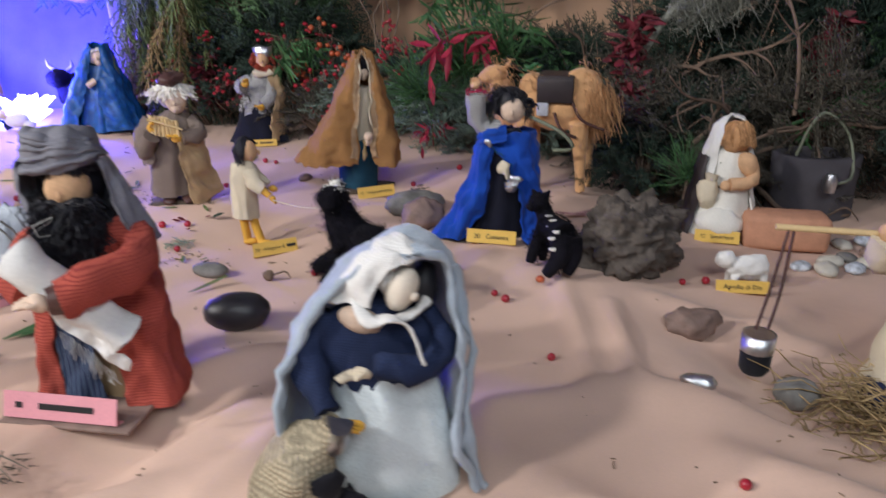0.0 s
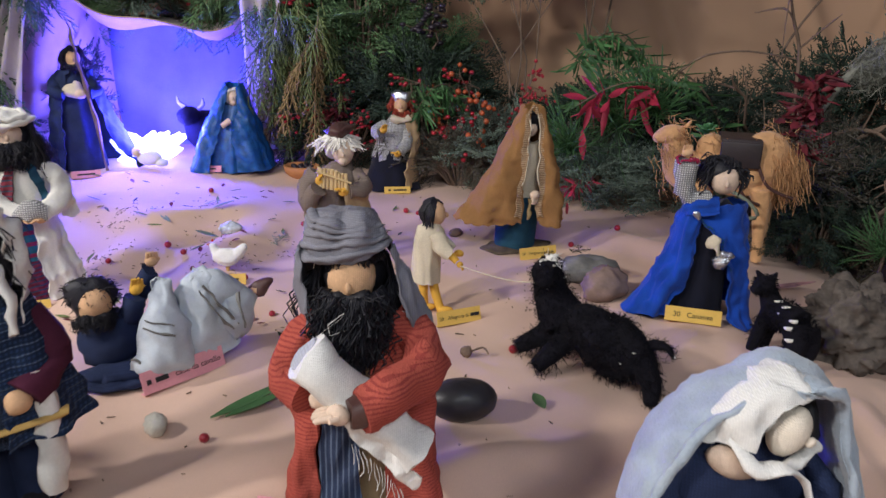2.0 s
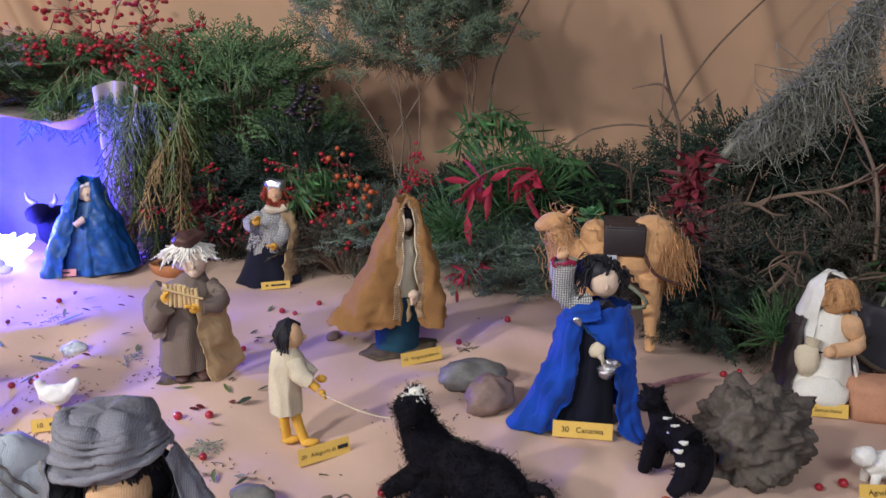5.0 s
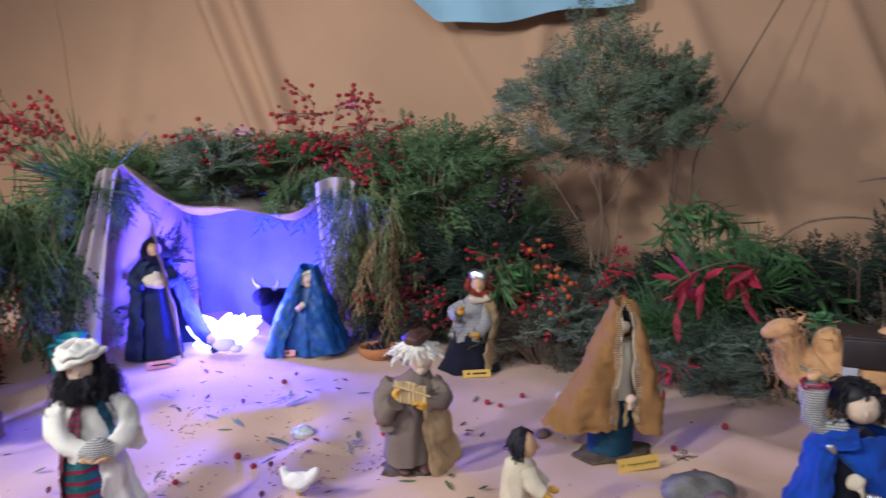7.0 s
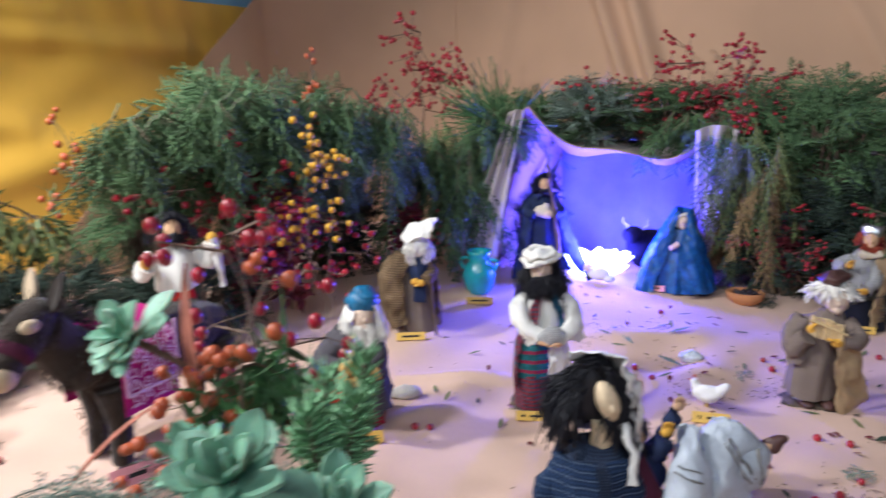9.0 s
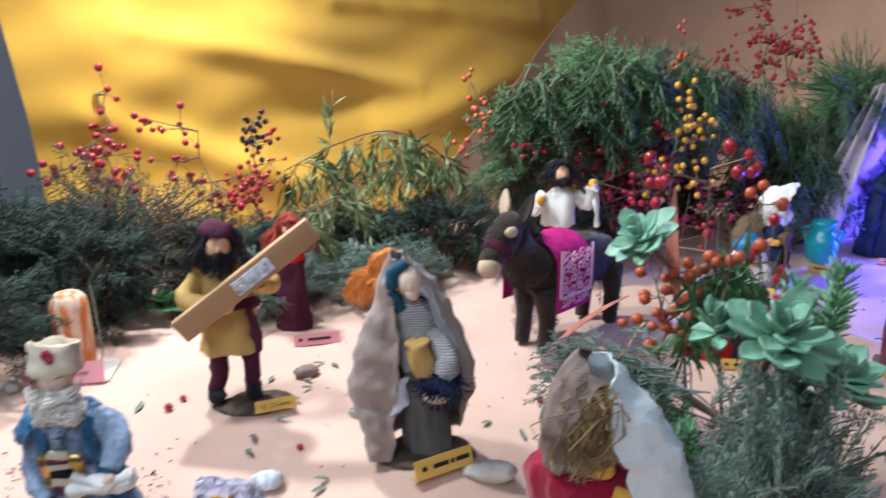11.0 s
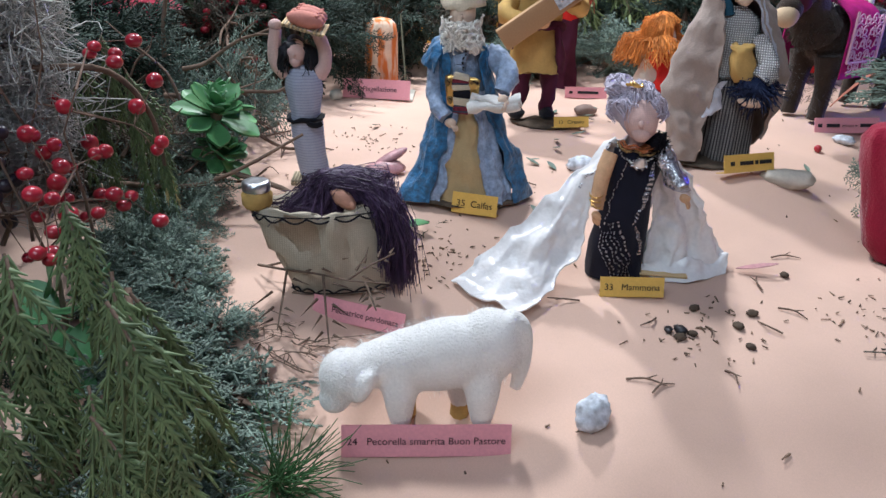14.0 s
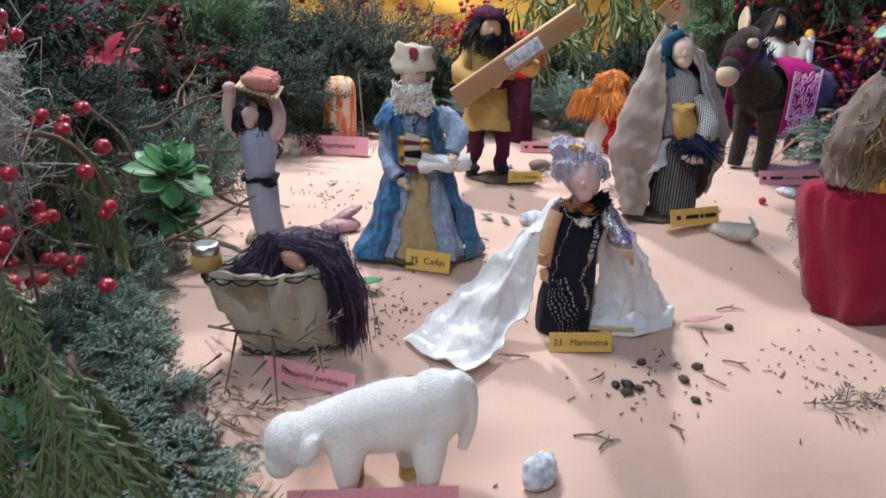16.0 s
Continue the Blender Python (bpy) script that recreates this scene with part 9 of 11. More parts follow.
drape(s, [[(0.002, -0.018, 0.118), (-0.020, -0.026, 0.086), (-0.040, -0.030, 0.052), (-0.042, -0.030, 0.024)], [(-0.012, -0.006, 0.118), (-0.040, -0.010, 0.086), (-0.056, -0.012, 0.052), (-0.058, -0.012, 0.030)], [(-0.004, 0.014, 0.118), (-0.026, 0.022, 0.086), (-0.036, 0.026, 0.052), (-0.038, 0.028, 0.012)], [(0.014, 0.016, 0.120), (0.012, 0.026, 0.086), (0.010, 0.032, 0.052), (0.008, 0.034, 0.010)],
          [(0.032, 0.002, 0.114), (0.044, 0.004, 0.080), (0.048, 0.006, 0.050), (0.050, 0.006, 0.022)], [(0.026, -0.016, 0.112), (0.032, -0.028, 0.080), (0.028, -0.034, 0.050), (0.030, -0.034, 0.016)]], WELLFELT, 4.0, 0.0028, 0.7, 0.0022, 34, 70)
s.tube([(-0.006, -0.006, 0.108), (-0.026, -0.020, 0.092), (-0.012, -0.038, 0.084)], [0.0110, 0.0120, 0.0095], WELLFELT, 14)
s.tube([(0.030, -0.006, 0.106), (0.036, -0.024, 0.090), (0.018, -0.040, 0.082)], [0.0105, 0.0115, 0.0095], WELLFELT, 14)
hand(s, (-0.006, -0.044, 0.088), (0.6, -0.3, 0.5), 0.0085, YSKIN)
hand(s, (0.012, -0.046, 0.080), (-0.6, -0.3, 0.3), 0.0085, YSKIN)
s.tube([(-0.018, -0.048, 0.074), (0.004, -0.051, 0.072), (0.032, -0.046, 0.078)], [0.0055, 0.0050, 0.0060], OCHRE, 10)
s.ell((-0.002, -0.048, 0.086), (0.0120, 0.0060, 0.0080), OCHRE, rot=(0, -20, 0))
s.tube([(0.000, -0.046, 0.090), (0.006, -0.030, 0.120)], [0.0032, 0.0022], CANE, 8)
head(s, (0.020, -0.008, 0.134), 0.0175, PALESKIN)
rng = np.random.default_rng(37)
for k in range(230):
    a = rng.choice((-1, 1)) * rng.uniform(0.75, 2.6)
    q = np.array([0.020 + 0.0165 * math.sin(a), -0.004 - 0.0160 * math.cos(a), 0.140])
    t = q + np.array([0.008 * math.sin(a), -0.006, -0.038 * rng.uniform(0.6, 1.15)]) + rng.normal(0, 0.0022, 3)
    s.tube([q + np.array([0, 0, 0.006]), (q + t) / 2 + np.array([0.003 * math.sin(a), 0, 0]), t], [0.0008, 0.0009, 0.0005], HAIRWHITE, 4)
beard(s, (0.020, -0.008, 0.133), 0.0165, 80, 0.026, HAIRWHITE, 38)
s.ell((0.021, 0.000, 0.150), (0.0185, 0.0185, 0.0120), BLUESATIN, rot=(0, 10, 0), rough=0.1)
s.ell((0.025, -0.002, 0.158), (0.0150, 0.0150, 0.0080), BLUESATIN, rot=(0, 14, 0), rough=0.1)
doll("fiddler_doll", "white-haired doll with blue cap and red apron playing an instrument", s, -0.848, 0.560, 45)
card(-0.800, 0.520, 40, 0.050, 0.014, YCARD, bars=((-0.3, 0.1), (0.1, 0.45)))

# the donkey and the doll behind it
s = Sculpt()
s.ell((0, 0.0, 0.108), (0.040, 0.105, 0.042), DONKEY, seg=24, rings=14, rough=0.08)
s.tube([(0, -0.085, 0.115), (0, -0.115, 0.145), (0.006, -0.135, 0.170)], [0.032, 0.026, 0.022], DONKEY, 14)
s.ell((0.008, -0.150, 0.172), (0.021, 0.036, 0.021), DONKEY, rot=(40, 0, 12), rough=0.05)
for x, y in ((-0.02, -0.070), (0.02, -0.078), (-0.02, 0.075), (0.02, 0.080)):
    s.tube([(x, y, 0.09), (x * 1.1, y + 0.004, 0.045), (x * 1.1, y, 0.003)], [0.019, 0.012, 0.011], DONKEY, 10)
s.tube([(0, 0.10, 0.12), (0, 0.118, 0.09), (0, 0.12, 0.05)], [0.008, 0.006, 0.004], DONKEY, 8)
s.ell((0.012, -0.176, 0.148), (0.015, 0.018, 0.016), DONKEY)
s = fused(s, DONKEY, 0.0024, 5)
s.ell((0.0115, -0.166, 0.158), (0.0185, 0.0125, 0.0185), PLUM, rot=(40, 0, 12))
s.ell((0.014, -0.183, 0.141), (0.0142, 0.0150, 0.0142), MUZZLE, rot=(30, 0, 12))
s.ell((0.024, -0.156, 0.180), (0.006, 0.010, 0.007), MUZZLE)
for sx in (-1, 1):
    s.leaf((0.006 + 0.012 * sx, -0.128, 0.182), (0.004 + 0.022 * sx, -0.118, 0.222), 0.017, MUZZLE if sx < 0 else DONKEY, (0, -1, 0.2), 0.05, 0.003, 7)
rng = np.random.default_rng(40)
rt = np.stack([rng.normal(0, 0.004, 120), rng.uniform(-0.14, -0.07, 120), np.zeros(120)], 1)
rt[:, 2] = 0.150 + (-0.07 - rt[:, 1]) * 0.5
furry(s, 41, [((0, 0.0, 0.108), (0.041, 0.106, 0.043), 2200), ((0, -0.10, 0.132), (0.030, 0.034, 0.036), 900), ((0.008, -0.150, 0.172), (0.022, 0.030, 0.022), 420), ((0.021, -0.076, 0.055), (0.014, 0.015, 0.045), 260), ((-0.021, -0.068, 0.055), (0.014, 0.015, 0.045), 260), ((0.021, 0.080, 0.055), (0.014, 0.015, 0.045), 260)], DONKEY, 0.00045, 0.0045)
s.strands(rt, rt + np.array([0, 0.005, 0.016]) + rng.normal(0, 0.004, (120, 3)), 0, 0.0009, DONKEY, 0.1, rng)
stand(tagged(s.build("donkey_figurine"), "dark brown plush donkey with cream muzzle", "animal figurine", "animal figurines"), -1.008, 0.418, 6)
clo = thing("donkey_blanket", "magenta brocade cloth laid over the donkey", "cloth")
a, b = np.meshgrid(np.linspace(-1, 1, 24), np.linspace(0, 1, 26))
th = (b - 0.5) * 2 * 1.75
X = np.where(np.abs(th) < 1.3, 0.045 * np.sin(th * 1.2), np.sign(th) * 0.0455)
Z = 0.110 + np.where(np.abs(th) < 1.2, 0.046 * np.cos(th), 0.0165 - (np.abs(th) - 1.2) * 0.12)
pl = np.stack([X, 0.036 * a, Z], -1)
part("cloth", Sculpt().sheet(pl, MAGENTA, 0.0015), clo)
tr = Sculpt()
for k in range(5):
    for m in range(4):
        cy, cz, sg = -0.0245 + 0.0163 * m, 0.136 - 0.0150 * k, (-1) ** (k + m)
        tr.tube([(0.049, cy + 0.0074 * math.cos(sg * q + k) * (1 - q / 9), cz + 0.0074 * math.sin(sg * q + k) * (1 - q / 9)) for q in np.linspace(0, 7.5, 14)], 0.0009, PINKTRIM, 5)
        tr.tube([(0.049, cy - 0.006, cz - 0.007), (0.0492, cy, cz - 0.0045 * sg), (0.049, cy + 0.008, cz - 0.008)], 0.0008, PINKTRIM, 5)
tr.tube([(0.049, -0.034, 0.145), (0.049, -0.034, 0.082)], 0.0018, PINKTRIM, 5).tube([(0.049, 0.034, 0.145), (0.049, 0.034, 0.082)], 0.0018, PINKTRIM, 5)
tr.tube([(0.049, -0.034, 0.082), (0.049, 0.034, 0.082)], 0.0018, PINKTRIM, 5)
part("pattern", tr, clo, "pale pink scroll pattern")
clo.matrix_basis = pose(-1.006, 0.372, ground_z(-1.008, 0.418) + 0.001, 0, 0, 6)
card(-0.935, 0.355, 72, 0.095, 0.020, PCARD, "entrata in", bars=((-0.42, 0.06), (-0.22, 0.2), (0.34, 0.28)), text_at=0.04, text_w=0.24)
s = Sculpt()
skirt(s, 0.10, 0.030, 0.022, SCARLET, 0.85, 7, 0.05)
s.lathe([(0.085, 0.030, 0.024), (0.135, 0.026, 0.021), (0.148, 0.010, 0.009)], OFFWHITE, 28, 5, 0.05)
arm(s, (-0.026, 0, 0.136), (-0.044, -0.008, 0.112), (-0.042, -0.022, 0.128), 0.011, OFFWHITE, YSKIN)
arm(s, (0.026, 0, 0.136), (0.046, -0.010, 0.120), (0.050, -0.020, 0.150), 0.011, OFFWHITE, YSKIN)
s.tube([(0.052, -0.024, 0.155), (0.058, -0.026, 0.115), (0.060, -0.026, 0.085)], [0.006, 0.006, 0.004], WHITE, 8)
head(s, (0, -0.004, 0.172), 0.018, SKIN)
hairdo(s, (0, 0, 0.174), 0.0215, 120, 0.026, HAIRBLACK, 42, 0.1, 0.7, 0.6)
beard(s, (0, -0.004, 0.172), 0.017, 50, 0.014, HAIRBLACK, 43)
doll("robed_doll", "black-haired doll in white shirt and red skirt behind the donkey", s, -1.175, 0.585, 62, 0.02)

# the woman in the taupe cloak
s = Sculpt()
s.lathe([(0.0, 0.026, 0.022, 0.002, 0), (0.03, 0.027, 0.022, 0.002, 0), (0.07, 0.025, 0.021, 0.004, 0), (0.10, 0.023, 0.019, 0.006, 0)], HERRING, 40, 7, 0.06)
s.lathe([(0.095, 0.026, 0.021, 0.006, 0), (0.13, 0.027, 0.021, 0.008, 0), (0.155, 0.024, 0.019, 0.009, 0), (0.168, 0.010, 0.009, 0.010, 0)], NETCLOTH, 30)
head(s, (0.012, -0.008, 0.186), 0.0180, PALESKIN)
s.ell((0.006, 0.0, 0.190), (0.0175, 0.0165, 0.0180), DENIM)
s.tube([(-0.002, -0.015, 0.160), (-0.006, -0.014, 0.180), (-0.002, -0.013, 0.199), (0.010, -0.012, 0.205)], [0.006, 0.0060, 0.0060, 0.004], DENIM, 8)
drape(s, [[(0.002, 0.014, 0.212), (-0.014, 0.026, 0.165), (-0.026, 0.030, 0.110), (-0.030, 0.030, 0.055), (-0.030, 0.028, 0.004)], [(-0.006, 0.010, 0.215), (-0.034, 0.012, 0.158), (-0.060, 0.010, 0.095), (-0.058, 0.004, 0.040), (-0.056, 0.000, 0.004)],
          [(-0.008, 0.000, 0.214), (-0.030, -0.014, 0.155), (-0.062, -0.022, 0.085), (-0.056, -0.028, 0.038), (-0.054, -0.036, 0.003)], [(-0.002, -0.010, 0.209), (-0.008, -0.024, 0.165), (-0.012, -0.034, 0.105), (-0.022, -0.036, 0.055), (-0.034, -0.040, 0.003)]], TAUPE, 1.7, 0.0030, 0.4, 0.0020, 40, 50)
drape(s, [[(0.010, -0.010, 0.211), (0.028, -0.014, 0.182), (0.042, -0.020, 0.130), (0.050, -0.016, 0.085), (0.034, -0.008, 0.030)], [(0.008, 0.004, 0.215), (0.036, 0.004, 0.180), (0.058, 0.004, 0.125), (0.064, 0.004, 0.085), (0.044, 0.006, 0.028)],
          [(0.004, 0.012, 0.214), (0.024, 0.024, 0.170), (0.032, 0.030, 0.115), (0.030, 0.032, 0.060), (0.026, 0.030, 0.010)], [(0.002, 0.014, 0.212), (-0.010, 0.030, 0.165), (-0.018, 0.036, 0.110), (-0.022, 0.036, 0.055), (-0.024, 0.034, 0.004)]], TAUPE, 1.6, 0.0026, 2.2, 0.0020, 40, 50)
drape(s, [[(0.016, -0.016, 0.203), (0.026, -0.020, 0.170), (0.036, -0.026, 0.130), (0.034, -0.026, 0.110)], [(0.019, -0.010, 0.205), (0.034, -0.013, 0.172), (0.047, -0.016, 0.130), (0.050, -0.014, 0.098)]], PALEGREY, 1.0, 0.0012, 0.4, 0.0012)
drape(s, [[(-0.004, -0.030, 0.092), (-0.010, -0.033, 0.064)], [(-0.016, -0.030, 0.090), (-0.026, -0.034, 0.052)]], PALEGREY, 1.0, 0.001, 0.4, 0.0012)
s.lathe([(0.094, 0.0095, 0.009, 0.014, -0.030), (0.100, 0.0140, 0.012, 0.013, -0.030), (0.116, 0.0150, 0.013, 0.012, -0.030), (0.126, 0.0110, 0.010, 0.011, -0.030), (0.133, 0.0130, 0.011, 0.011, -0.030), (0.131, 0.009, 0.008, 0.011, -0.030)], OCHRE, 22)
s.tube([(0.028, -0.016, 0.140), (0.040, -0.026, 0.112), (0.030, -0.036, 0.096)], [0.010, 0.0115, 0.012], NETCLOTH, 12)
s.ell((0.028, -0.034, 0.090), (0.020, 0.011, 0.013), NAVY, rough=0.35)
furry(s, 44, [((0.028, -0.035, 0.088), (0.020, 0.012, 0.013), 160)], NAVY, 0.0009, 0.010)
s.ell((0.022, -0.036, 0.074), (0.014, 0.008, 0.0055), PALESKIN)
s.v = [v + np.clip(v[:, 2:3] / 0.20, 0, 1.2) * np.array([[-0.029, 0.0, 0]]) for v in s.v]
doll("veiled_doll", "doll in taupe wool cloak and herringbone skirt holding a yellow jar", s, -0.885, 0.072, 48, 0.004, 0.93)
bark(-0.884, 0.066, 60, 0.10, 0.065)
card(-0.832, 0.052, 82, 0.062, 0.018, YCARD, bars=((-0.34, 0.08), (-0.06, 0.26), (0.14, 0.06), (0.32, 0.24)), dz=0.006)

# the bearer of the beam
s = Sculpt()
for sx in (-1, 1):
    s.tube([(0.016 * sx, 0, 0.085), (0.018 * sx + 0.003, -0.006, 0.045), (0.020 * sx, 0.002, 0.008)], [0.014, 0.011, 0.010], PLUM, 10)
    s.ell((0.020 * sx, -0.008, 0.007), (0.010, 0.018, 0.008), BLACK)
skirt(s, 0.055, 0.034, 0.026, OCHRE, 0.85, 7, 0.05, 0, 0, 0, 0.060)
s.lathe([(0.112, 0.026, 0.021), (0.145, 0.028, 0.022), (0.156, 0.011, 0.010)], OCHRE, 28)
s.tube([(0.027 * math.sin(a), -0.023 * math.cos(a), 0.113) for a in np.linspace(-3.1, 3.2, 12)], 0.005, PLUM, 8)
s.tube([(0.022, -0.018, 0.112), (0.028, -0.020, 0.085), (0.030, -0.016, 0.062)], [0.006, 0.010, 0.008], PLUM, 8, 0.5)
arm(s, (-0.028, 0, 0.146), (-0.042, -0.020, 0.125), (-0.008, -0.040, 0.122), 0.010, OCHRE, SKIN)
arm(s, (0.028, 0, 0.146), (0.046, -0.020, 0.135), (0.030, -0.036, 0.145), 0.010, OCHRE, SKIN)
head(s, (-0.006, -0.004, 0.178), 0.019, SKIN)
hairdo(s, (-0.006, 0, 0.179), 0.0215, 130, 0.034, HAIRBLACK, 46, 0.15, 0.9, 0.3)
beard(s, (-0.006, -0.004, 0.178), 0.018, 60, 0.020, HAIRBLACK, 47)
s.ell((-0.006, 0.002, 0.194), (0.021, 0.021, 0.010), PLUM, rough=0.2)
doll("beam_bearer_doll", "dark-bearded doll in ochre tunic carrying a wooden beam", s, -1.112, -0.029, 66, 0.004)
beam = thing("wooden_beam", "short wooden beam with a metal plate on the doll's shoulder", "beam")
part("plank", Sculpt().box((0, 0, 0), (0.175, 0.012, 0.026), WOODM, bevel=0.0015), beam)
part("plate", Sculpt().box((0.008, -0.007, 0.0), (0.046, 0.002, 0.016), BLUESTONE, bevel=0.0006), beam, "grey metal plate")
for nx in (-0.008, 0.024):
    part("nail", Sculpt().ell((nx, -0.0085, 0), (0.002, 0.001, 0.002), SILVER, seg=8, rings=5), beam)
beam.matrix_basis = pose(-1.108, -0.020, ground_z(-1.108, -0.02) + 0.153, 0, 0, 66) @ pose(0.012, -0.046, 0.002, 0, -36, 0)
bark(-1.085, -0.018, 66, 0.085, 0.06)
card(-1.048, -0.010, 75, 0.045, 0.013, YCARD, "13   Cireneo", text_w=0.75, dz=0.004)

# two red-haired dolls near the bough
s = Sculpt()
s.lathe([(0, 0.040, 0.034), (0.03, 0.036, 0.030), (0.06, 0.024, 0.020), (0.075, 0.014, 0.013)], OFFWHITE, 30, 6, 0.06)
s.ell((-0.03, -0.02, 0.016), (0.034, 0.014, 0.012), SCARLET, rot=(0, 0, 30), rough=0.15)
s.tube([(-0.02, 0.0, 0.07), (-0.03, -0.02, 0.05), (-0.045, -0.02, 0.02)], [0.012, 0.013, 0.014], SCARLET, 10)
head(s, (-0.012, -0.010, 0.092), 0.018, PALESKIN)
hairdo(s, (-0.010, -0.002, 0.096), 0.026, 420, 0.050, HAIRORANGE, 50, 0.4, 0.8, 0.8, 0.0008)
doll("kneeling_redhead_doll", "kneeling doll with long curly orange hair in white and red", s, -1.178, 0.236, 125, -0.004, 0.98)
s = Sculpt()
skirt(s, 0.12, 0.030, 0.020, PLUM, 0.85, 6, 0.05)
s.lathe([(0.118, 0.022, 0.018), (0.145, 0.022, 0.018), (0.155, 0.009, 0.008)], SCARLET, 22)
head(s, (0, -0.003, 0.172), 0.017, PALESKIN)
hairdo(s, (0, 0, 0.173), 0.021, 170, 0.04, HAIRRED, 52, 0.25, 0.8, 0.5)
doll("redhead_doll", "red-haired doll standing behind the beam bearer", s, -1.270, 0.130, 60, 0.0, 0.86)
card(-1.195, 0.125, 66, 0.062, 0.016, PCARD, bars=((-0.36, 0.08), (0.05, 0.5)))

# the column
col = thing("column", "rounded plaster column streaked orange on a small board", "column")
part("shaft", Sculpt().lathe([(0.004, 0.024, 0.024), (0.05, 0.0235, 0.0235), (0.086, 0.0225, 0.0225), (0.098, 0.020, 0.020), (0.104, 0.014, 0.014), (0.1065, 0.002, 0.002)], COLUMN, 28), col)
part("base_board", Sculpt().box((0.0, -0.01, 0.002), (0.095, 0.07, 0.004), PALESTONE, bevel=0.001), col)
part("cord", Sculpt().tube([(0.026, 0.006, 0.11), (0.03, 0.0, 0.07), (0.034, -0.012, 0.02), (0.02, -0.03, 0.006)], 0.0014, ROPE, 5), col)
stand(col, -1.312, -0.150, 62)
card(-1.270, -0.175, 60, 0.092, 0.026, PCARD, "Flagellazione", bars=((-0.4, 0.06),), text_at=0.05, text_w=0.5)

# the high priest
s = Sculpt()
s.lathe([(0.0, 0.034, 0.024, 0, 0.004), (0.05, 0.026, 0.020, -0.003, 0.003), (0.10, 0.022, 0.017, -0.008, 0.002), (0.145, 0.026, 0.017, -0.013, 0.001), (0.160, 0.020, 0.013, -0.013, 0), (0.168, 0.009, 0.008, -0.013, 0)], PALEVELVET, 36, 5, 0.03)
drape(s, [[(-0.010, -0.020, 0.104), (-0.018, -0.025, 0.060), (-0.029, -0.029, 0.002)], [(-0.002, -0.024, 0.104), (-0.002, -0.031, 0.055), (0.0, -0.038, 0.001)], [(0.004, -0.022, 0.104), (0.014, -0.026, 0.060), (0.027, -0.030, 0.002)]], KHAKI, 1.5, 0.0012, 0.6)
drape(s, [[(0.001, -0.023, 0.120), (0.010, -0.029, 0.060), (0.024, -0.034, 0.003)], [(0.008, -0.022, 0.120), (0.022, -0.026, 0.060), (0.036, -0.030, 0.002)], [(0.014, -0.018, 0.120), (0.030, -0.018, 0.060), (0.048, -0.016, 0.003)]], PALEVELVET, 2.2, 0.0016, 0.2)
drape(s, [[(-0.022, -0.018, 0.120), (-0.027, -0.022, 0.060), (-0.043, -0.026, 0.003)], [(-0.017, -0.021, 0.120), (-0.022, -0.026, 0.060), (-0.034, -0.032, 0.002)], [(-0.010, -0.023, 0.120), (-0.017, -0.028, 0.060), (-0.028, -0.034, 0.003)]], PALEVELVET, 1.2, 0.0010, 1.2)
drape(s, [[(-0.012, 0.018, 0.163), (-0.012, 0.026, 0.110), (-0.008, 0.036, 0.050), (-0.004, 0.044, 0.004)], [(-0.036, 0.008, 0.160), (-0.037, 0.014, 0.105), (-0.046, 0.016, 0.050), (-0.062, 0.008, 0.004)],
          [(-0.040, -0.010, 0.158), (-0.036, -0.014, 0.100), (-0.050, -0.020, 0.045), (-0.072, -0.030, 0.003)], [(-0.026, -0.020, 0.160), (-0.018, -0.024, 0.104), (-0.026, -0.028, 0.056), (-0.039, -0.036, 0.003)]], VELVETBLUE, 2.4, 0.0022, 0.5, 0.0016, inner=PALEVELVET)
drape(s, [[(0.004, -0.020, 0.161), (0.015, -0.023, 0.104), (0.034, -0.024, 0.056), (0.050, -0.022, 0.003)], [(0.014, -0.008, 0.162), (0.026, -0.012, 0.100), (0.050, -0.010, 0.056), (0.072, 0.006, 0.003)],
          [(0.010, 0.010, 0.162), (0.022, 0.016, 0.105), (0.036, 0.022, 0.050), (0.048, 0.028, 0.004)], [(-0.012, 0.018, 0.163), (-0.010, 0.028, 0.110), (-0.006, 0.038, 0.050), (-0.002, 0.045, 0.004)]], VELVETBLUE, 2.4, 0.0022, 2.0, 0.0016, inner=PALEVELVET)
for sx, tip in ((-1, (-0.052, -0.006, 0.141)), (1, (0.024, -0.006, 0.146))):
    c = -0.013
    drape(s, [[(c + 0.010 * sx, -0.015, 0.168), (c + 0.024 * sx, -0.019, 0.158), (c + 0.027 * sx, -0.020, 0.132)], [(c + 0.010 * sx, 0.0, 0.171), (c + 0.028 * sx, -0.002, 0.162), tip], [(c + 0.010 * sx, 0.014, 0.168), (c + 0.024 * sx, 0.016, 0.158), (c + 0.026 * sx, 0.018, 0.136)]], VELVETBLUE, 1.0, 0.0008, 0.4, 0.0016)
for q, w in (((-0.013, -0.0205, 0.150), 0.006), ((-0.013, -0.0215, 0.140), 0.005)):
    s.box(q, (w * 2, 0.0016, 0.010), PALEVELVET, (6, 0, 0), 0.0005)
stitches(s, [(-0.008, -0.0225, 0.160), (-0.009, -0.0235, 0.140)], 0.0008, BLACK, 7)
s.tube([(-0.036, -0.004, 0.148), (-0.041, -0.010, 0.122), (-0.036, -0.018, 0.104), (-0.025, -0.027, 0.092)], [0.0085, 0.0085, 0.0080, 0.0070], PALEVELVET, 12)
hand(s, (-0.020, -0.030, 0.088), (0.6, -0.2, -0.5), 0.0072, PALESKIN)
s.tube([(0.012, -0.004, 0.158), (0.027, -0.012, 0.150), (0.034, -0.024, 0.136), (0.030, -0.036, 0.124)], [0.009, 0.0105, 0.0095, 0.0080], PALEVELVET, 12)
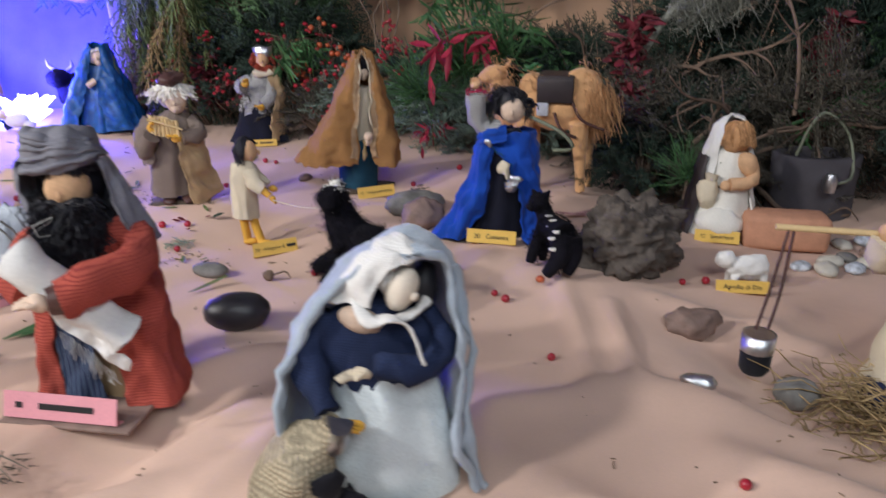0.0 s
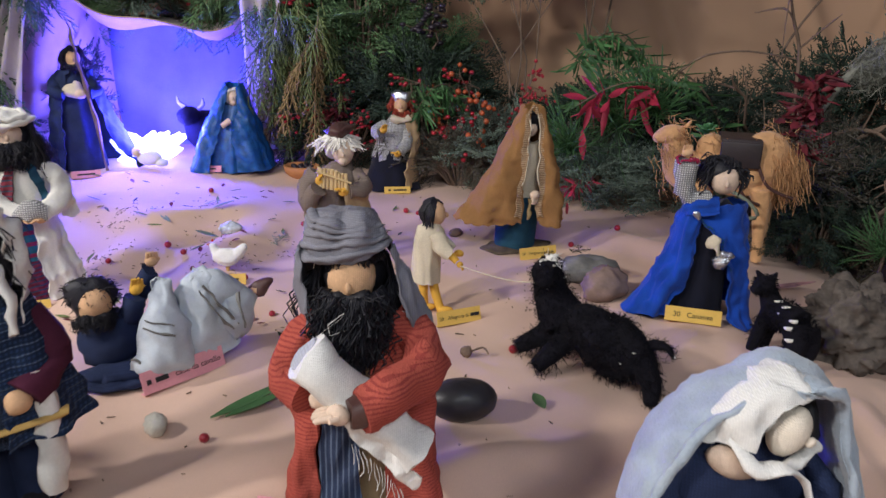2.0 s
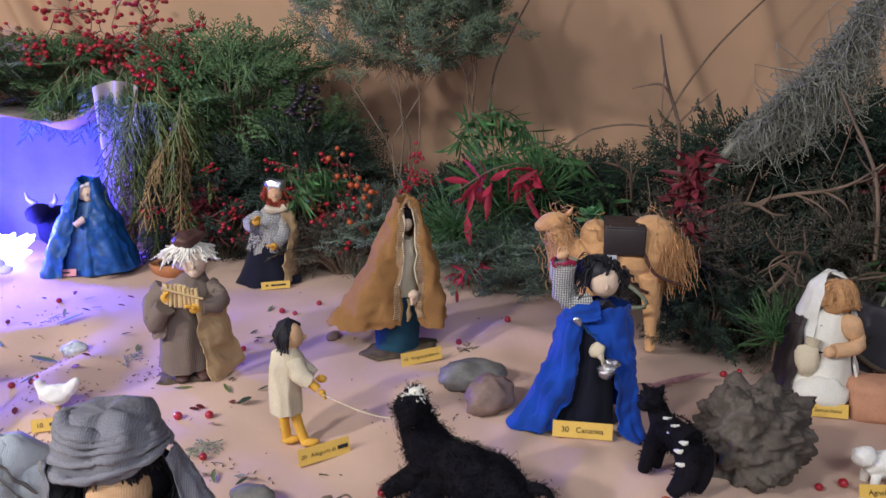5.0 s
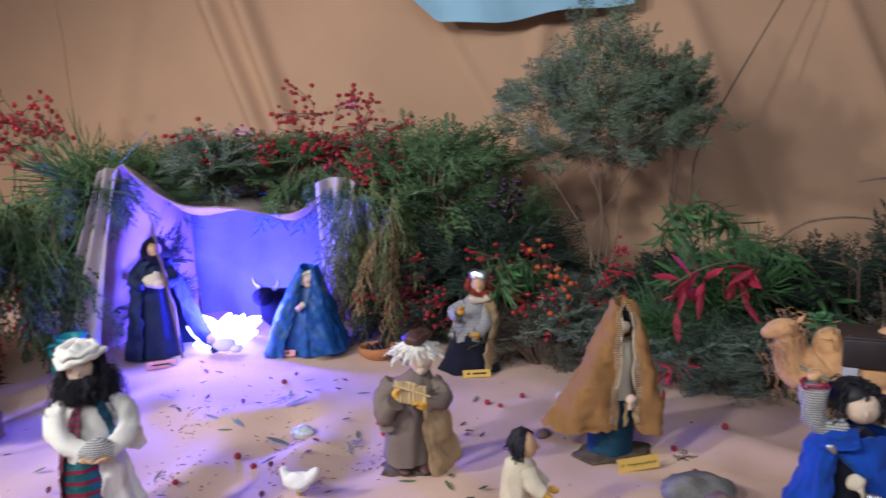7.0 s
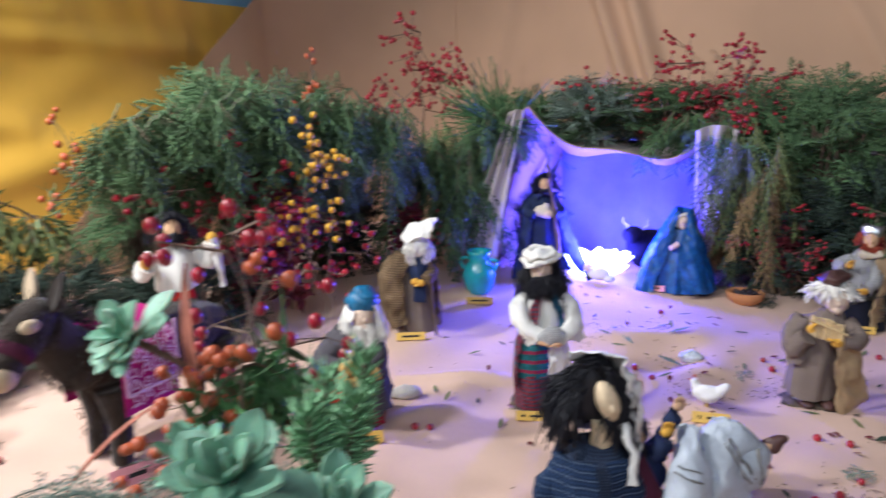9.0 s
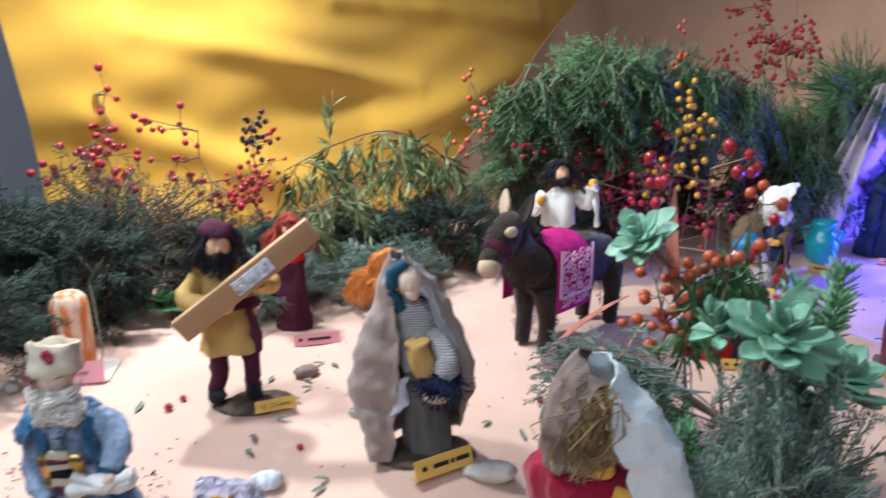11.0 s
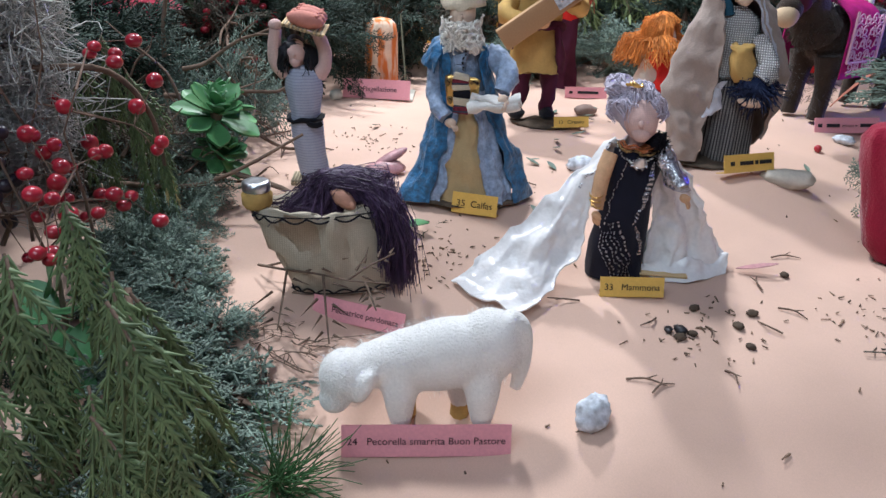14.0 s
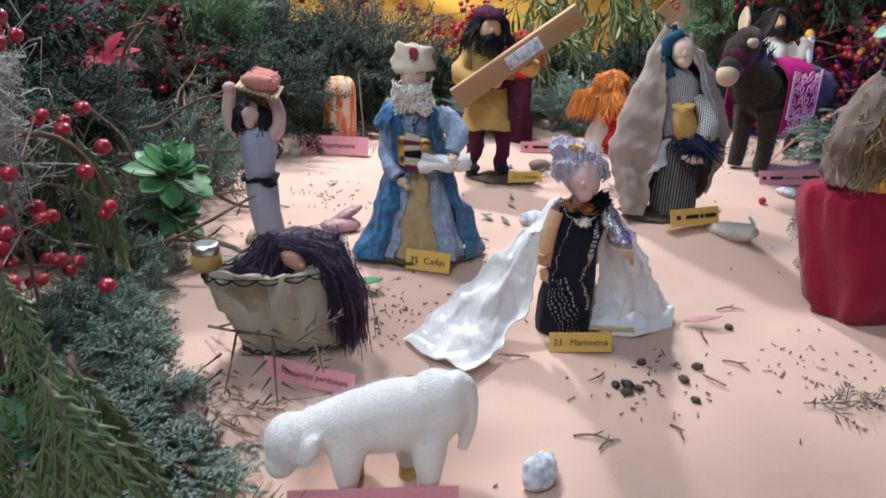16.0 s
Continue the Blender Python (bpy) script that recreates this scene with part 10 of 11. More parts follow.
s.tube([(0.0, -0.037, 0.1135), (0.022, -0.042, 0.1145), (0.047, -0.040, 0.1155)], [0.0058, 0.0062, 0.0056], WHITE, 14)
s.tube([(-0.001, -0.041, 0.1075), (0.022, -0.045, 0.1090), (0.046, -0.043, 0.1110)], [0.0050, 0.0052, 0.0048], WHITE, 14)
hand(s, (0.030, -0.045, 0.118), (-0.2, -0.5, -0.6), 0.0075, PALESKIN)
s.box((-0.011, -0.0275, 0.121), (0.030, 0.0040, 0.030), GILT, (5, 0, 0), 0.003)
for k, m in enumerate((MAROON, CREAM, BLACK, CREAM, MAROON, CREAM)):
    s.box((-0.011, -0.0305, 0.105 + 0.0062 * k), (0.014, 0.0024, 0.0060), m, (5, 0, 0), 0.0006)
for bx, bz in ((-0.0225, 0.130), (-0.0225, 0.113), (0.0005, 0.130), (0.0005, 0.113)):
    s.ell((bx, -0.0302, bz), (0.0036, 0.0014, 0.0036), BRASSBEAD, seg=12, rings=6)
    s.box((bx, -0.0318, bz), (0.0040, 0.0008, 0.0010), BLACK, (0, 40, 0))
head(s, (-0.014, -0.004, 0.191), 0.0175, PALESKIN)
beard(s, (-0.014, -0.002, 0.189), 0.0185, 150, 0.020, HAIRWHITE, 55, 0.0012)
rng = np.random.default_rng(57)
for k in range(150):
    a, z, q = rng.uniform(-1.5, 1.5), rng.uniform(0.162, 0.188), rng.uniform(0, 6.28)
    c = np.array([-0.014 + (0.0215 - 0.25 * max(0, 0.172 - z)) * math.sin(a), -0.004 - 0.0185 * math.cos(a), z])
    e1, e2 = unit([math.cos(a), math.sin(a), 0.4 * math.sin(q)]), unit([0.3 * math.cos(q), -0.4, 1])
    s.tube([c + 0.0032 * (e1 * math.cos(w) + e2 * math.sin(w)) + np.array([0, -0.0006 * w, -0.0004 * w]) for w in np.linspace(q, q + 5.0, 7)], 0.00062, HAIRWHITE, 4)
s.lathe([(0.197, 0.0190, 0.0185, -0.014, 0), (0.201, 0.0215, 0.0205, -0.014, 0), (0.206, 0.0200, 0.0190, -0.014, 0), (0.216, 0.0180, 0.0150, -0.014, 0), (0.222, 0.0215, 0.0120, -0.014, 0), (0.223, 0.0185, 0.0090, -0.014, 0), (0.214, 0.012, 0.009, -0.014, 0)], CREAM, 30, 2, 0.10)
s.ell((-0.014, -0.0175, 0.216), (0.0055, 0.004, 0.0055), RUBY)
doll("high_priest_doll", "white-bearded doll in peacock blue velvet coat with gilt breastplate", s, -0.922, -0.224, 60, -0.001, 0.87)
bark(-0.915, -0.228, 60, 0.09, 0.055)
card(-0.884, -0.238, 47, 0.042, 0.019, YCARD, "35  Caifas", text_w=0.78, tilt=12, dz=0.001)

# the maid with the bread
s = Sculpt()
s.lathe([(0.004, 0.0165, 0.0155, 0.0, 0), (0.03, 0.0172, 0.016, -0.003, 0), (0.058, 0.0168, 0.0155, -0.0075, 0), (0.066, 0.0160, 0.0148, -0.008, 0), (0.072, 0.0172, 0.0158, -0.0085, 0), (0.095, 0.0192, 0.0165, -0.0095, 0), (0.110, 0.0192, 0.0150, -0.0105, 0), (0.117, 0.0140, 0.0110, -0.011, 0), (0.121, 0.0065, 0.0065, -0.012, 0)], KNITBLUE, 40, 11, 0.012)
s.tube([(-0.008 + 0.0180 * math.sin(a), -0.0168 * math.cos(a), 0.0655 + 0.0018 * math.sin(a + 1)) for a in np.linspace(-3.1, 3.2, 14)], 0.0026, BLACK, 8)
s.tube([(-0.003, -0.0172, 0.065), (0.004, -0.0182, 0.0635), (0.011, -0.0172, 0.066)], [0.0022, 0.0032, 0.0022], BLACK, 8)
s.tube([(-0.012, 0, 0.118), (-0.0145, -0.001, 0.126)], [0.0062, 0.0066], PINKSKIN, 10)
head(s, (-0.0155, -0.003, 0.1345), 0.0150, PINKSKIN)
s.ell((-0.0155, 0.003, 0.1390), (0.0128, 0.0130, 0.0118), HAIRBLACK)
s.ell((-0.0155, -0.0085, 0.1425), (0.0095, 0.0055, 0.0062), HAIRBLACK, rough=0.1)
rng = np.random.default_rng(60)
for k in range(240):
    a = rng.uniform(0.55, 5.7)
    rt = np.array([-0.0155 + 0.004 * math.sin(a), 0.001, 0.1475])
    m = np.array([-0.0155 + 0.0150 * math.sin(a), -0.0145 * math.cos(a) + 0.001, 0.138]) + rng.normal(0, 0.0012, 3)
    e = m + np.array([0.004 * math.sin(a), 0.001, -0.022 * rng.uniform(0.7, 1.15)]) + rng.normal(0, 0.0016, 3)
    s.tube([rt, m, e], [0.0007, 0.0008, 0.0006], HAIRBLACK, 4)
s.tube([(-0.0270, 0, 0.111), (-0.0345, -0.002, 0.121), (-0.0375, -0.003, 0.138), (-0.0345, -0.004, 0.158)], [0.0078, 0.0072, 0.0070, 0.0062], PINKSKIN, 12)
s.tube([(0.0065, 0, 0.111), (0.0130, -0.002, 0.121), (0.0145, -0.003, 0.136), (0.0080, -0.004, 0.152)], [0.0078, 0.0074, 0.0072, 0.0064], PINKSKIN, 12)
s.ell((-0.0345, -0.004, 0.162), (0.0068, 0.006, 0.006), PINKSKIN, seg=10, rings=8)
s.ell((0.0065, -0.004, 0.155), (0.0068, 0.006, 0.006), PINKSKIN, seg=10, rings=8)
doll("maid_doll", "knitted pale blue doll with black hair lifting a bread tray", s, -1.008, -0.346, 66, 0.005, 0.88)
tray = thing("bread_tray", "small straw board with three pink loaves held overhead", "tray")
part("board", Sculpt().box((0, 0, 0), (0.036, 0.044, 0.0030), BURLAP, bevel=0.001), tray)
for k in range(10):
    part("straw", Sculpt().tube([(-0.018 + 0.0040 * k, -0.0240, 0.0008), (-0.018 + 0.0040 * k, 0.0235, 0.0008)], 0.0011, CANE, 5), tray)
for k in range(3):
    loaf = Sculpt().ell((0.001 * k, -0.014 + 0.0140 * k, 0.0082), (0.0165 - 0.001 * k, 0.0090, 0.0074), BREAD, rot=(0, 0, 14 - 9 * k), seg=20, rings=12, rough=0.07, seed=k)
    for i in range(3):
        loaf.tube([(-0.010 + 0.009 * i, -0.0180 + 0.0140 * k, 0.0135), (-0.007 + 0.009 * i, -0.0100 + 0.0140 * k, 0.0142)], [0.0012, 0.0010], BREAD, 5)
    part("loaf", loaf, tray)
tray.matrix_basis = pose(-1.008, -0.350, ground_z(-1.008, -0.346) + 0.1470, 4, 14, 66)
s = Sculpt().box((0, 0, 0.004), (0.046, 0.028, 0.006), BURLAP, bevel=0.001)
stand(tagged(s.build("doll_stand"), "tan board under the knitted maid", "stand"), -1.006, -0.346, 66, -0.001)
card(-0.965, -0.342, 60, 0.052, 0.013, YCARD, bars=((-0.3, 0.1), (0.1, 0.42)))
shl = thing("shell", "open pink mussel shell on the cloth", "shell")
part("valve", Sculpt().ell((0, 0, 0.006), (0.021, 0.013, 0.007), SHELLPINK, rough=0.15), shl)
part("valve", Sculpt().ell((0.005, 0.005, 0.015), (0.020, 0.007, 0.005), SHELLPINK, rot=(0, -25, 10)), shl)
stand(shl, -1.000, -0.275, 75)

# the wealthy lady with the satin train
s = Sculpt()
dress = [(0.0, 0.0250, 0.0165, 0.0, 0), (0.008, 0.0265, 0.0175, 0.0, 0), (0.035, 0.0245, 0.0165, 0.003, 0), (0.060, 0.0220, 0.0150, 0.007, 0), (0.085, 0.0205, 0.0140, 0.012, 0), (0.105, 0.0200, 0.0130, 0.0155, 0), (0.118, 0.0185, 0.0110, 0.0170, 0), (0.126, 0.0090, 0.0070, 0.0175, 0)]
s.lathe([r + (0.7,) for r in dress], NIGHT, 48, 5, 0.035, 0.8)


def on_dress(x, z):
    zz = [r[0] for r in dress]
    rx, ry, cx = (np.interp(z, zz, [r[k] for r in dress]) for k in (1, 2, 3))
    return (x, -ry * 1.03 * math.sqrt(max(0.05, 1 - ((x - cx) / (rx * 1.02)) ** 2)) - 0.0008, z)


for k in range(6):
    u = k / 5
    stitches(s, [on_dress(-0.014 + 0.019 * u + (0.012 - 0.002 * u) * w, 0.058 - 0.003 * u - 0.052 * w) for w in np.linspace(0, 1, 8)], 0.00055, SILVER, 15)
stitches(s, [on_dress(0.011 - 0.020 * w, 0.108 - 0.048 * w) for w in np.linspace(0, 1, 8)], 0.0006, SILVER, 18)
for dx in (-0.0012, 0.0, 0.0012):
    stitches(s, [on_dress(x + dx, z) for x, z in ((0.031, 0.112), (0.027, 0.095), (0.022, 0.075), (0.0175, 0.058), (0.021, 0.042), (0.0235, 0.028))], 0.0008, SEQUIN, 30)
s.tube([(0.0175, 0, 0.122), (0.0175, -0.002, 0.134)], [0.0075, 0.0070], PINKSKIN, 10)
head(s, (0.0195, -0.008, 0.148), 0.0190, PINKSKIN)
s.ell((0.016, 0.004, 0.154), (0.0205, 0.0185, 0.0205), HAIRLILAC)
s.ell((0.002, 0.003, 0.170), (0.0115, 0.0105, 0.0095), HAIRLILAC)
rng = np.random.default_rng(65)
for k in range(620):
    a, e = rng.uniform(-3.14, 3.14), rng.uniform(0.05, 1.5)
    if abs(a) < 0.95 and e < 0.55:
        continue
    d = np.array([math.sin(a) * math.cos(e), -math.cos(a) * math.cos(e), math.sin(e)])
    c = np.array([0.0165, 0.002, 0.152])
    p0 = c + d * np.array([0.0210, 0.0195, 0.0215])
    w = unit(np.cross(d, rng.normal(0, 1, 3)))
    p1 = c + unit(d + w * 0.35) * np.array([0.0232, 0.0215, 0.0235]) * rng.uniform(0.97, 1.06)
    p2 = c + unit(d + w * 0.75 + np.array([0, 0, -0.15])) * np.array([0.0218, 0.0205, 0.0222]) * rng.uniform(0.96, 1.10)
    s.tube([p0, p1, p2], [0.0005, 0.0006, 0.0004], HAIRLILAC, 4)
for k in range(150):
    d = unit(rng.normal(0, 1, 3))
    c = np.array([0.002, 0.003, 0.170])
    w = unit(np.cross(d, rng.normal(0, 1, 3)))
    s.tube([c + d * 0.0098, c + unit(d + w * 0.5) * 0.0122, c + unit(d + w) * 0.0112], [0.0005, 0.0006, 0.0004], HAIRLILAC, 4)
for k in range(9):
    s.ell((0.008 + 0.0016 * k, -0.014 + 0.0002 * (k - 4) ** 2, 0.1745 + 0.0002 * k), 0.0017, GILT, seg=8, rings=6)
for ring, z, m in ((0.0125, 0.1285, AMBERBEAD), (0.0145, 0.1255, AMBERBEAD), (0.0165, 0.1225, BRASSBEAD)):
    for k in range(22):
        a = -1.75 + 3.5 * k / 21
        s.ell((0.0178 + ring * math.sin(a), -0.0035 - ring * 0.80 * math.cos(a), z - 0.0018 * math.cos(a)), 0.0014, m, seg=7, rings=5)
for x0, x1 in ((-0.004, 0.018), (0.034, 0.022)):
    stitches(s, [(x0, -0.008, 0.124), ((x0 + x1) / 2, -0.0165, 0.1145), (x1, -0.0165, 0.1100)], 0.0012, SILVER, 10)
s.ell((0.0205, -0.0175, 0.1115), (0.0050, 0.0022, 0.0050), SILVER, seg=12, rings=8, rough=0.1)
for k in range(9):
    s.ell((0.0205 + 0.0052 * math.cos(0.7 * k), -0.0180, 0.1115 + 0.0052 * math.sin(0.7 * k)), 0.0012, SEQUIN, seg=6, rings=5)
s.ell((0.034, -0.008, 0.127), (0.0075, 0.007, 0.0085), BLACKWOOL, rough=0.4)
furry(s, 67, [((0.034, -0.008, 0.127), (0.0075, 0.007, 0.0085), 200)], BLACKWOOL, 0.0005, 0.0040)
s.tube([(0.036, -0.004, 0.122), (0.043, -0.009, 0.113), (0.049, -0.015, 0.102), (0.054, -0.020, 0.092)], [0.0085, 0.0095, 0.0090, 0.0075], SEQUIN, 14)
hand(s, (0.057, -0.023, 0.087), (0.6, -0.2, -0.7), 0.0060, SKIN)
s.tube([(-0.004, -0.008, 0.117), (-0.0115, -0.014, 0.096), (-0.0150, -0.019, 0.070)], [0.0068, 0.0072, 0.0058], SKIN, 12)
for k in range(3):
    s.tube([(-0.0145 + 0.0075 * math.sin(a), -0.0185 + 0.0072 * -math.cos(a), 0.074 + 0.004 * k) for a in np.linspace(-3.1, 3.2, 12)], 0.0006, GILT, 5)
hand(s, (-0.0155, -0.021, 0.064), (-0.1, -0.2, -1), 0.0058, SKIN)
drape(s, [[(-0.001, 0.005, 0.128), (-0.040, -0.005, 0.090), (-0.086, -0.026, 0.046), (-0.126, -0.048, 0.009), (-0.140, -0.058, 0.003)], [(-0.007, -0.008, 0.124), (-0.034, -0.018, 0.083), (-0.066, -0.042, 0.038), (-0.098, -0.070, 0.007), (-0.112, -0.082, 0.003)],
          [(-0.011, -0.013, 0.110), (-0.022, -0.020, 0.074), (-0.030, -0.034, 0.036), (-0.062, -0.078, 0.006), (-0.080, -0.098, 0.003)]], SATIN, 1.7, 0.0022, 0.4, 0.0012, 40, 44)
drape(s, [[(0.030, 0.012, 0.129), (0.032, 0.014, 0.090), (0.032, 0.016, 0.050), (0.026, 0.010, 0.003)], [(0.042, 0.010, 0.127), (0.056, 0.018, 0.085), (0.062, 0.022, 0.045), (0.058, 0.012, 0.003)],
          [(0.046, 0.004, 0.121), (0.072, 0.018, 0.080), (0.092, 0.032, 0.040), (0.108, 0.044, 0.003)]], SATIN, 2.6, 0.0030, 1.8, 0.0012, 36, 40)
drape(s, [[(0.026, 0.009, 0.010), (0.027, 0.002, 0.002)], [(0.060, 0.014, 0.014), (0.064, -0.004, 0.002)], [(0.108, 0.046, 0.012), (0.104, 0.026, 0.002)]], SATIN, 2.0, 0.0016, 0.5, 0.0012)
drape(s, [[(-0.001, 0.005, 0.128), (-0.010, 0.012, 0.080), (-0.016, 0.014, 0.030), (-0.020, 0.014, 0.003)], [(0.016, 0.014, 0.129), (0.012, 0.024, 0.080), (0.010, 0.030, 0.030), (0.008, 0.032, 0.003)], [(0.030, 0.012, 0.129), (0.032, 0.018, 0.090), (0.032, 0.022, 0.050), (0.030, 0.020, 0.003)]], SATIN, 1.6, 0.0016, 0.9, 0.0012)
stitches(s, [(-0.006, -0.010, 0.124), (-0.022, -0.0155, 0.097), (-0.040, -0.022, 0.068)], 0.0007, SEQUIN, 26)
s.v = [v + np.clip(v[:, 2:3] / 0.17, 0, 1.2) * np.array([[-0.0185, 0, 0]]) for v in s.v]
doll("lady_doll", "silver-haired doll in dark beaded dress with long white satin train", s, -0.760, -0.177, 52, 0.0, 0.885)
card(-0.724, -0.187, 65, 0.050, 0.0155, YCARD, "33   Mammona", text_w=0.86)
s = Sculpt().box((0, 0, 0.001), (0.05, 0.036, 0.002), CANE, bevel=0.0005)
stand(tagged(s.build("doll_stand"), "flat plywood piece under the satin-trained doll", "stand"), -0.752, -0.142, 56, 0.001)

# the woman with violet hair in the cloth tub
tub = thing("cloth_tub", "cream cloth tub with black stitched edges", "tub")
s = Sculpt()
rows = [(0.0, 0.038, 0.014, 0.003, 0), (0.012, 0.0405, 0.0175, 0.001, 0), (0.026, 0.0425, 0.0200, -0.002, 0), (0.042, 0.0450, 0.0205, -0.006, 0), (0.056, 0.0475, 0.0215, -0.010, 0), (0.066, 0.0495, 0.0225, -0.013, 0)]
rows += [(0.0665, 0.0475, 0.0205, -0.013, 0), (0.03, 0.041, 0.016, -0.003, 0)]
s.lathe([r + (0.6,) for r in rows], TUBCLOTH, 72, 3, 0.05, 0.5)
rumple(s, 12, 1.6)
part("wall", s, tub)
for z, rx, ry, cx, amp in ((0.0600, 0.0495, 0.0228, -0.0115, -0.0034), (0.0035, 0.0400, 0.0165, 0.0025, 0.0030)):
    t = Sculpt()
    t.tube([(cx + rx * math.sin(a) * 1.01, -ry * math.cos(a) * 1.06 - 0.0012, z + 0.0034 * (amp < 0) + amp * abs(math.sin(9 * a))) for a in np.linspace(-1.9, 1.9, 90)], 0.0007, BLACK, 5)
    t.tube([(cx + rx * math.sin(a) * 1.01, -ry * math.cos(a) * 1.06 - 0.0012, z + 0.0040 * (amp < 0)) for a in np.linspace(-1.9, 1.9, 40)], 0.0005, BLACK, 5)
    part("stitching", t, tub, "black blanket stitch")
stand(tub, -0.826, -0.382, 80, 0.0, 1.06)
s = Sculpt()
s.ell((-0.008, 0, 0.036), (0.032, 0.015, 0.030), GREYBROWN)
s.ell((0.002, -0.013, 0.081), (0.0125, 0.0085, 0.0065), BROWNFACE, rot=(0, 36, 0))
s.ell((0.008, -0.019, 0.078), (0.0040, 0.0030, 0.0030), BROWNFACE, rot=(0, 32, 0))
s.ell((0.006, 0.004, 0.086), (0.027, 0.0150, 0.0165), HAIRPURPLE, rot=(0, 12, 0))
s.ell((-0.014, 0.002, 0.072), (0.020, 0.0140, 0.0090), HAIRPURPLE, rough=0.2)
rng = np.random.default_rng(66)
n = 2600
az, el = rng.uniform(-3.1, 3.1, n), rng.uniform(0.1, 1.5, n)
d = np.stack([np.sin(az) * np.cos(el), -np.cos(az) * np.cos(el), np.sin(el)], 1)
d = d[~((np.abs(az) < 0.55) & (el < 0.45))]
n = len(d)
rt = np.array([0.004, 0.004, 0.085]) + d * np.array([0.028, 0.0185, 0.0185])
fall = rng.random(n) < 0.66
k3 = rng.normal(0, 1, (n, 3))
right = np.stack([0.036 + 0.006 * k3[:, 0], -0.016 + 0.007 * k3[:, 1], 0.074 + 0.004 * k3[:, 2]], 1)
left = np.stack([-0.022 + 0.010 * k3[:, 0], -0.004 + 0.009 * k3[:, 1], 0.074 + 0.003 * k3[:, 2]], 1)
q1 = np.where(fall[:, None], right, left)
m1 = (rt + q1) / 2 + rng.normal(0, 0.0016, (n, 3)) + np.where(fall[:, None], [[0.006, 0.0, 0.009]], [[-0.004, 0.0, 0.004]]) + rng.normal(0, 0.0012, (n, 3))
drop = rng.uniform(0.30, 1.0, n)[:, None]
q2 = np.where(fall[:, None], q1 + np.array([[0.010, -0.004, -0.030]]) * drop + rng.normal(0, 0.002, (n, 3)), q1 + np.array([[-0.010, 0.0, -0.004]]) + rng.normal(0, 0.003, (n, 3)))
q3 = np.where(fall[:, None], q2 + np.array([[0.004, 0.000, -0.042]]) * drop + rng.normal(0, 0.0028, (n, 3)), q2 + np.array([[-0.004, 0.0, -0.002]]))
for a, b in ((rt, m1), (m1, q1), (q1, q2), (q2, q3)):
    s.segments(a, b, 0.00030, 0.00028, HAIRPURPLE)
doll("kneeling_penitent_doll", "doll bent over in a tub with long violet yarn hair", s, -0.828, -0.384, 74, 0.004, 0.86)
s = Sculpt().lathe([(0, 0.0085, 0.0085), (0.003, 0.0105, 0.0105), (0.010, 0.0108, 0.0108), (0.013, 0.0085, 0.0085)], OCHRE, 20)
s.lathe([(0.0125, 0.0095, 0.0095), (0.0145, 0.0100, 0.0100), (0.0185, 0.0098, 0.0098), (0.0195, 0.0080, 0.0080), (0.0190, 0.0040, 0.0040)], SILVER, 22)
stand(tagged(s.build("ointment_jar"), "tiny amber jar with silver lid set on the tub's rim", "jar"), -0.838, -0.4420, 0, 0.066)
card(-0.778, -0.392, 42, 0.072, 0.016, PCARD, "Peccatrice perdonata", text_w=0.72, text_at=0.08)

# the lost sheep
sheep = thing("sheep_figurine", "white needle-felted sheep grazing at the edge", "animal figurine", "animal figurines")
s = Sculpt()
s.ell((0.012, 0, 0.061), (0.046, 0.022, 0.0255), WOOL, rot=(0, -12, 0))
s.ell((0.040, 0, 0.068), (0.023, 0.021, 0.0265), WOOL)
s.tube([(0.016, 0, 0.062), (-0.010, 0, 0.059), (-0.032, -0.002, 0.055), (-0.046, -0.004, 0.050)], [0.0215, 0.0205, 0.0165, 0.0140], WOOL, 14)
s.ell((-0.055, -0.006, 0.048), (0.0185, 0.0185, 0.0185), WOOL)
s.ell((-0.062, -0.012, 0.034), (0.0110, 0.0105, 0.0110), WOOL)
s.ell((-0.042, -0.021, 0.048), (0.006, 0.005, 0.014), WOOL, rot=(0, 25, 0))
s.ell((-0.046, 0.011, 0.052), (0.006, 0.005, 0.013), WOOL, rot=(0, 25, 0))
for x, y in ((-0.018, -0.011), (-0.014, 0.012), (0.037, -0.011), (0.024, 0.012)):
    s.tube([(x, y * 0.6, 0.060), (x - 0.001, y, 0.038), (x, y, 0.010)], [0.013, 0.0125, 0.0064], WOOL, 12)
    part("hoof", Sculpt().tube([(x, y, 0.014), (x, y, 0.0)], [0.0066, 0.0072], OCHRE, 9), sheep, "ochre felt hoof")
s.tube([(0.050, 0, 0.088), (0.060, 0, 0.080), (0.0635, 0, 0.056), (0.060, 0, 0.032)], [0.009, 0.0085, 0.0065, 0.0045], WOOL, 10)
s = fused(s, WOOL, 0.0016, 24)
furry(s, 69, [((0.012, 0, 0.061), (0.047, 0.0225, 0.0255), 2200), ((0.040, 0, 0.068), (0.024, 0.0215, 0.027), 1100), ((-0.026, 0, 0.056), (0.026, 0.0185, 0.0185), 900), ((-0.055, -0.006, 0.048), (0.0190, 0.0190, 0.0190), 900)], WOOL, 0.00009, 0.0034)
part("body", s, sheep)
stand(sheep, -0.679, -0.384, 66, 0.0, 0.88)
card(-0.658, -0.394, 66, 0.100, 0.020, PCARD, "24   Pecorella smarrita Buon Pastore", text_w=0.93, tilt=14)

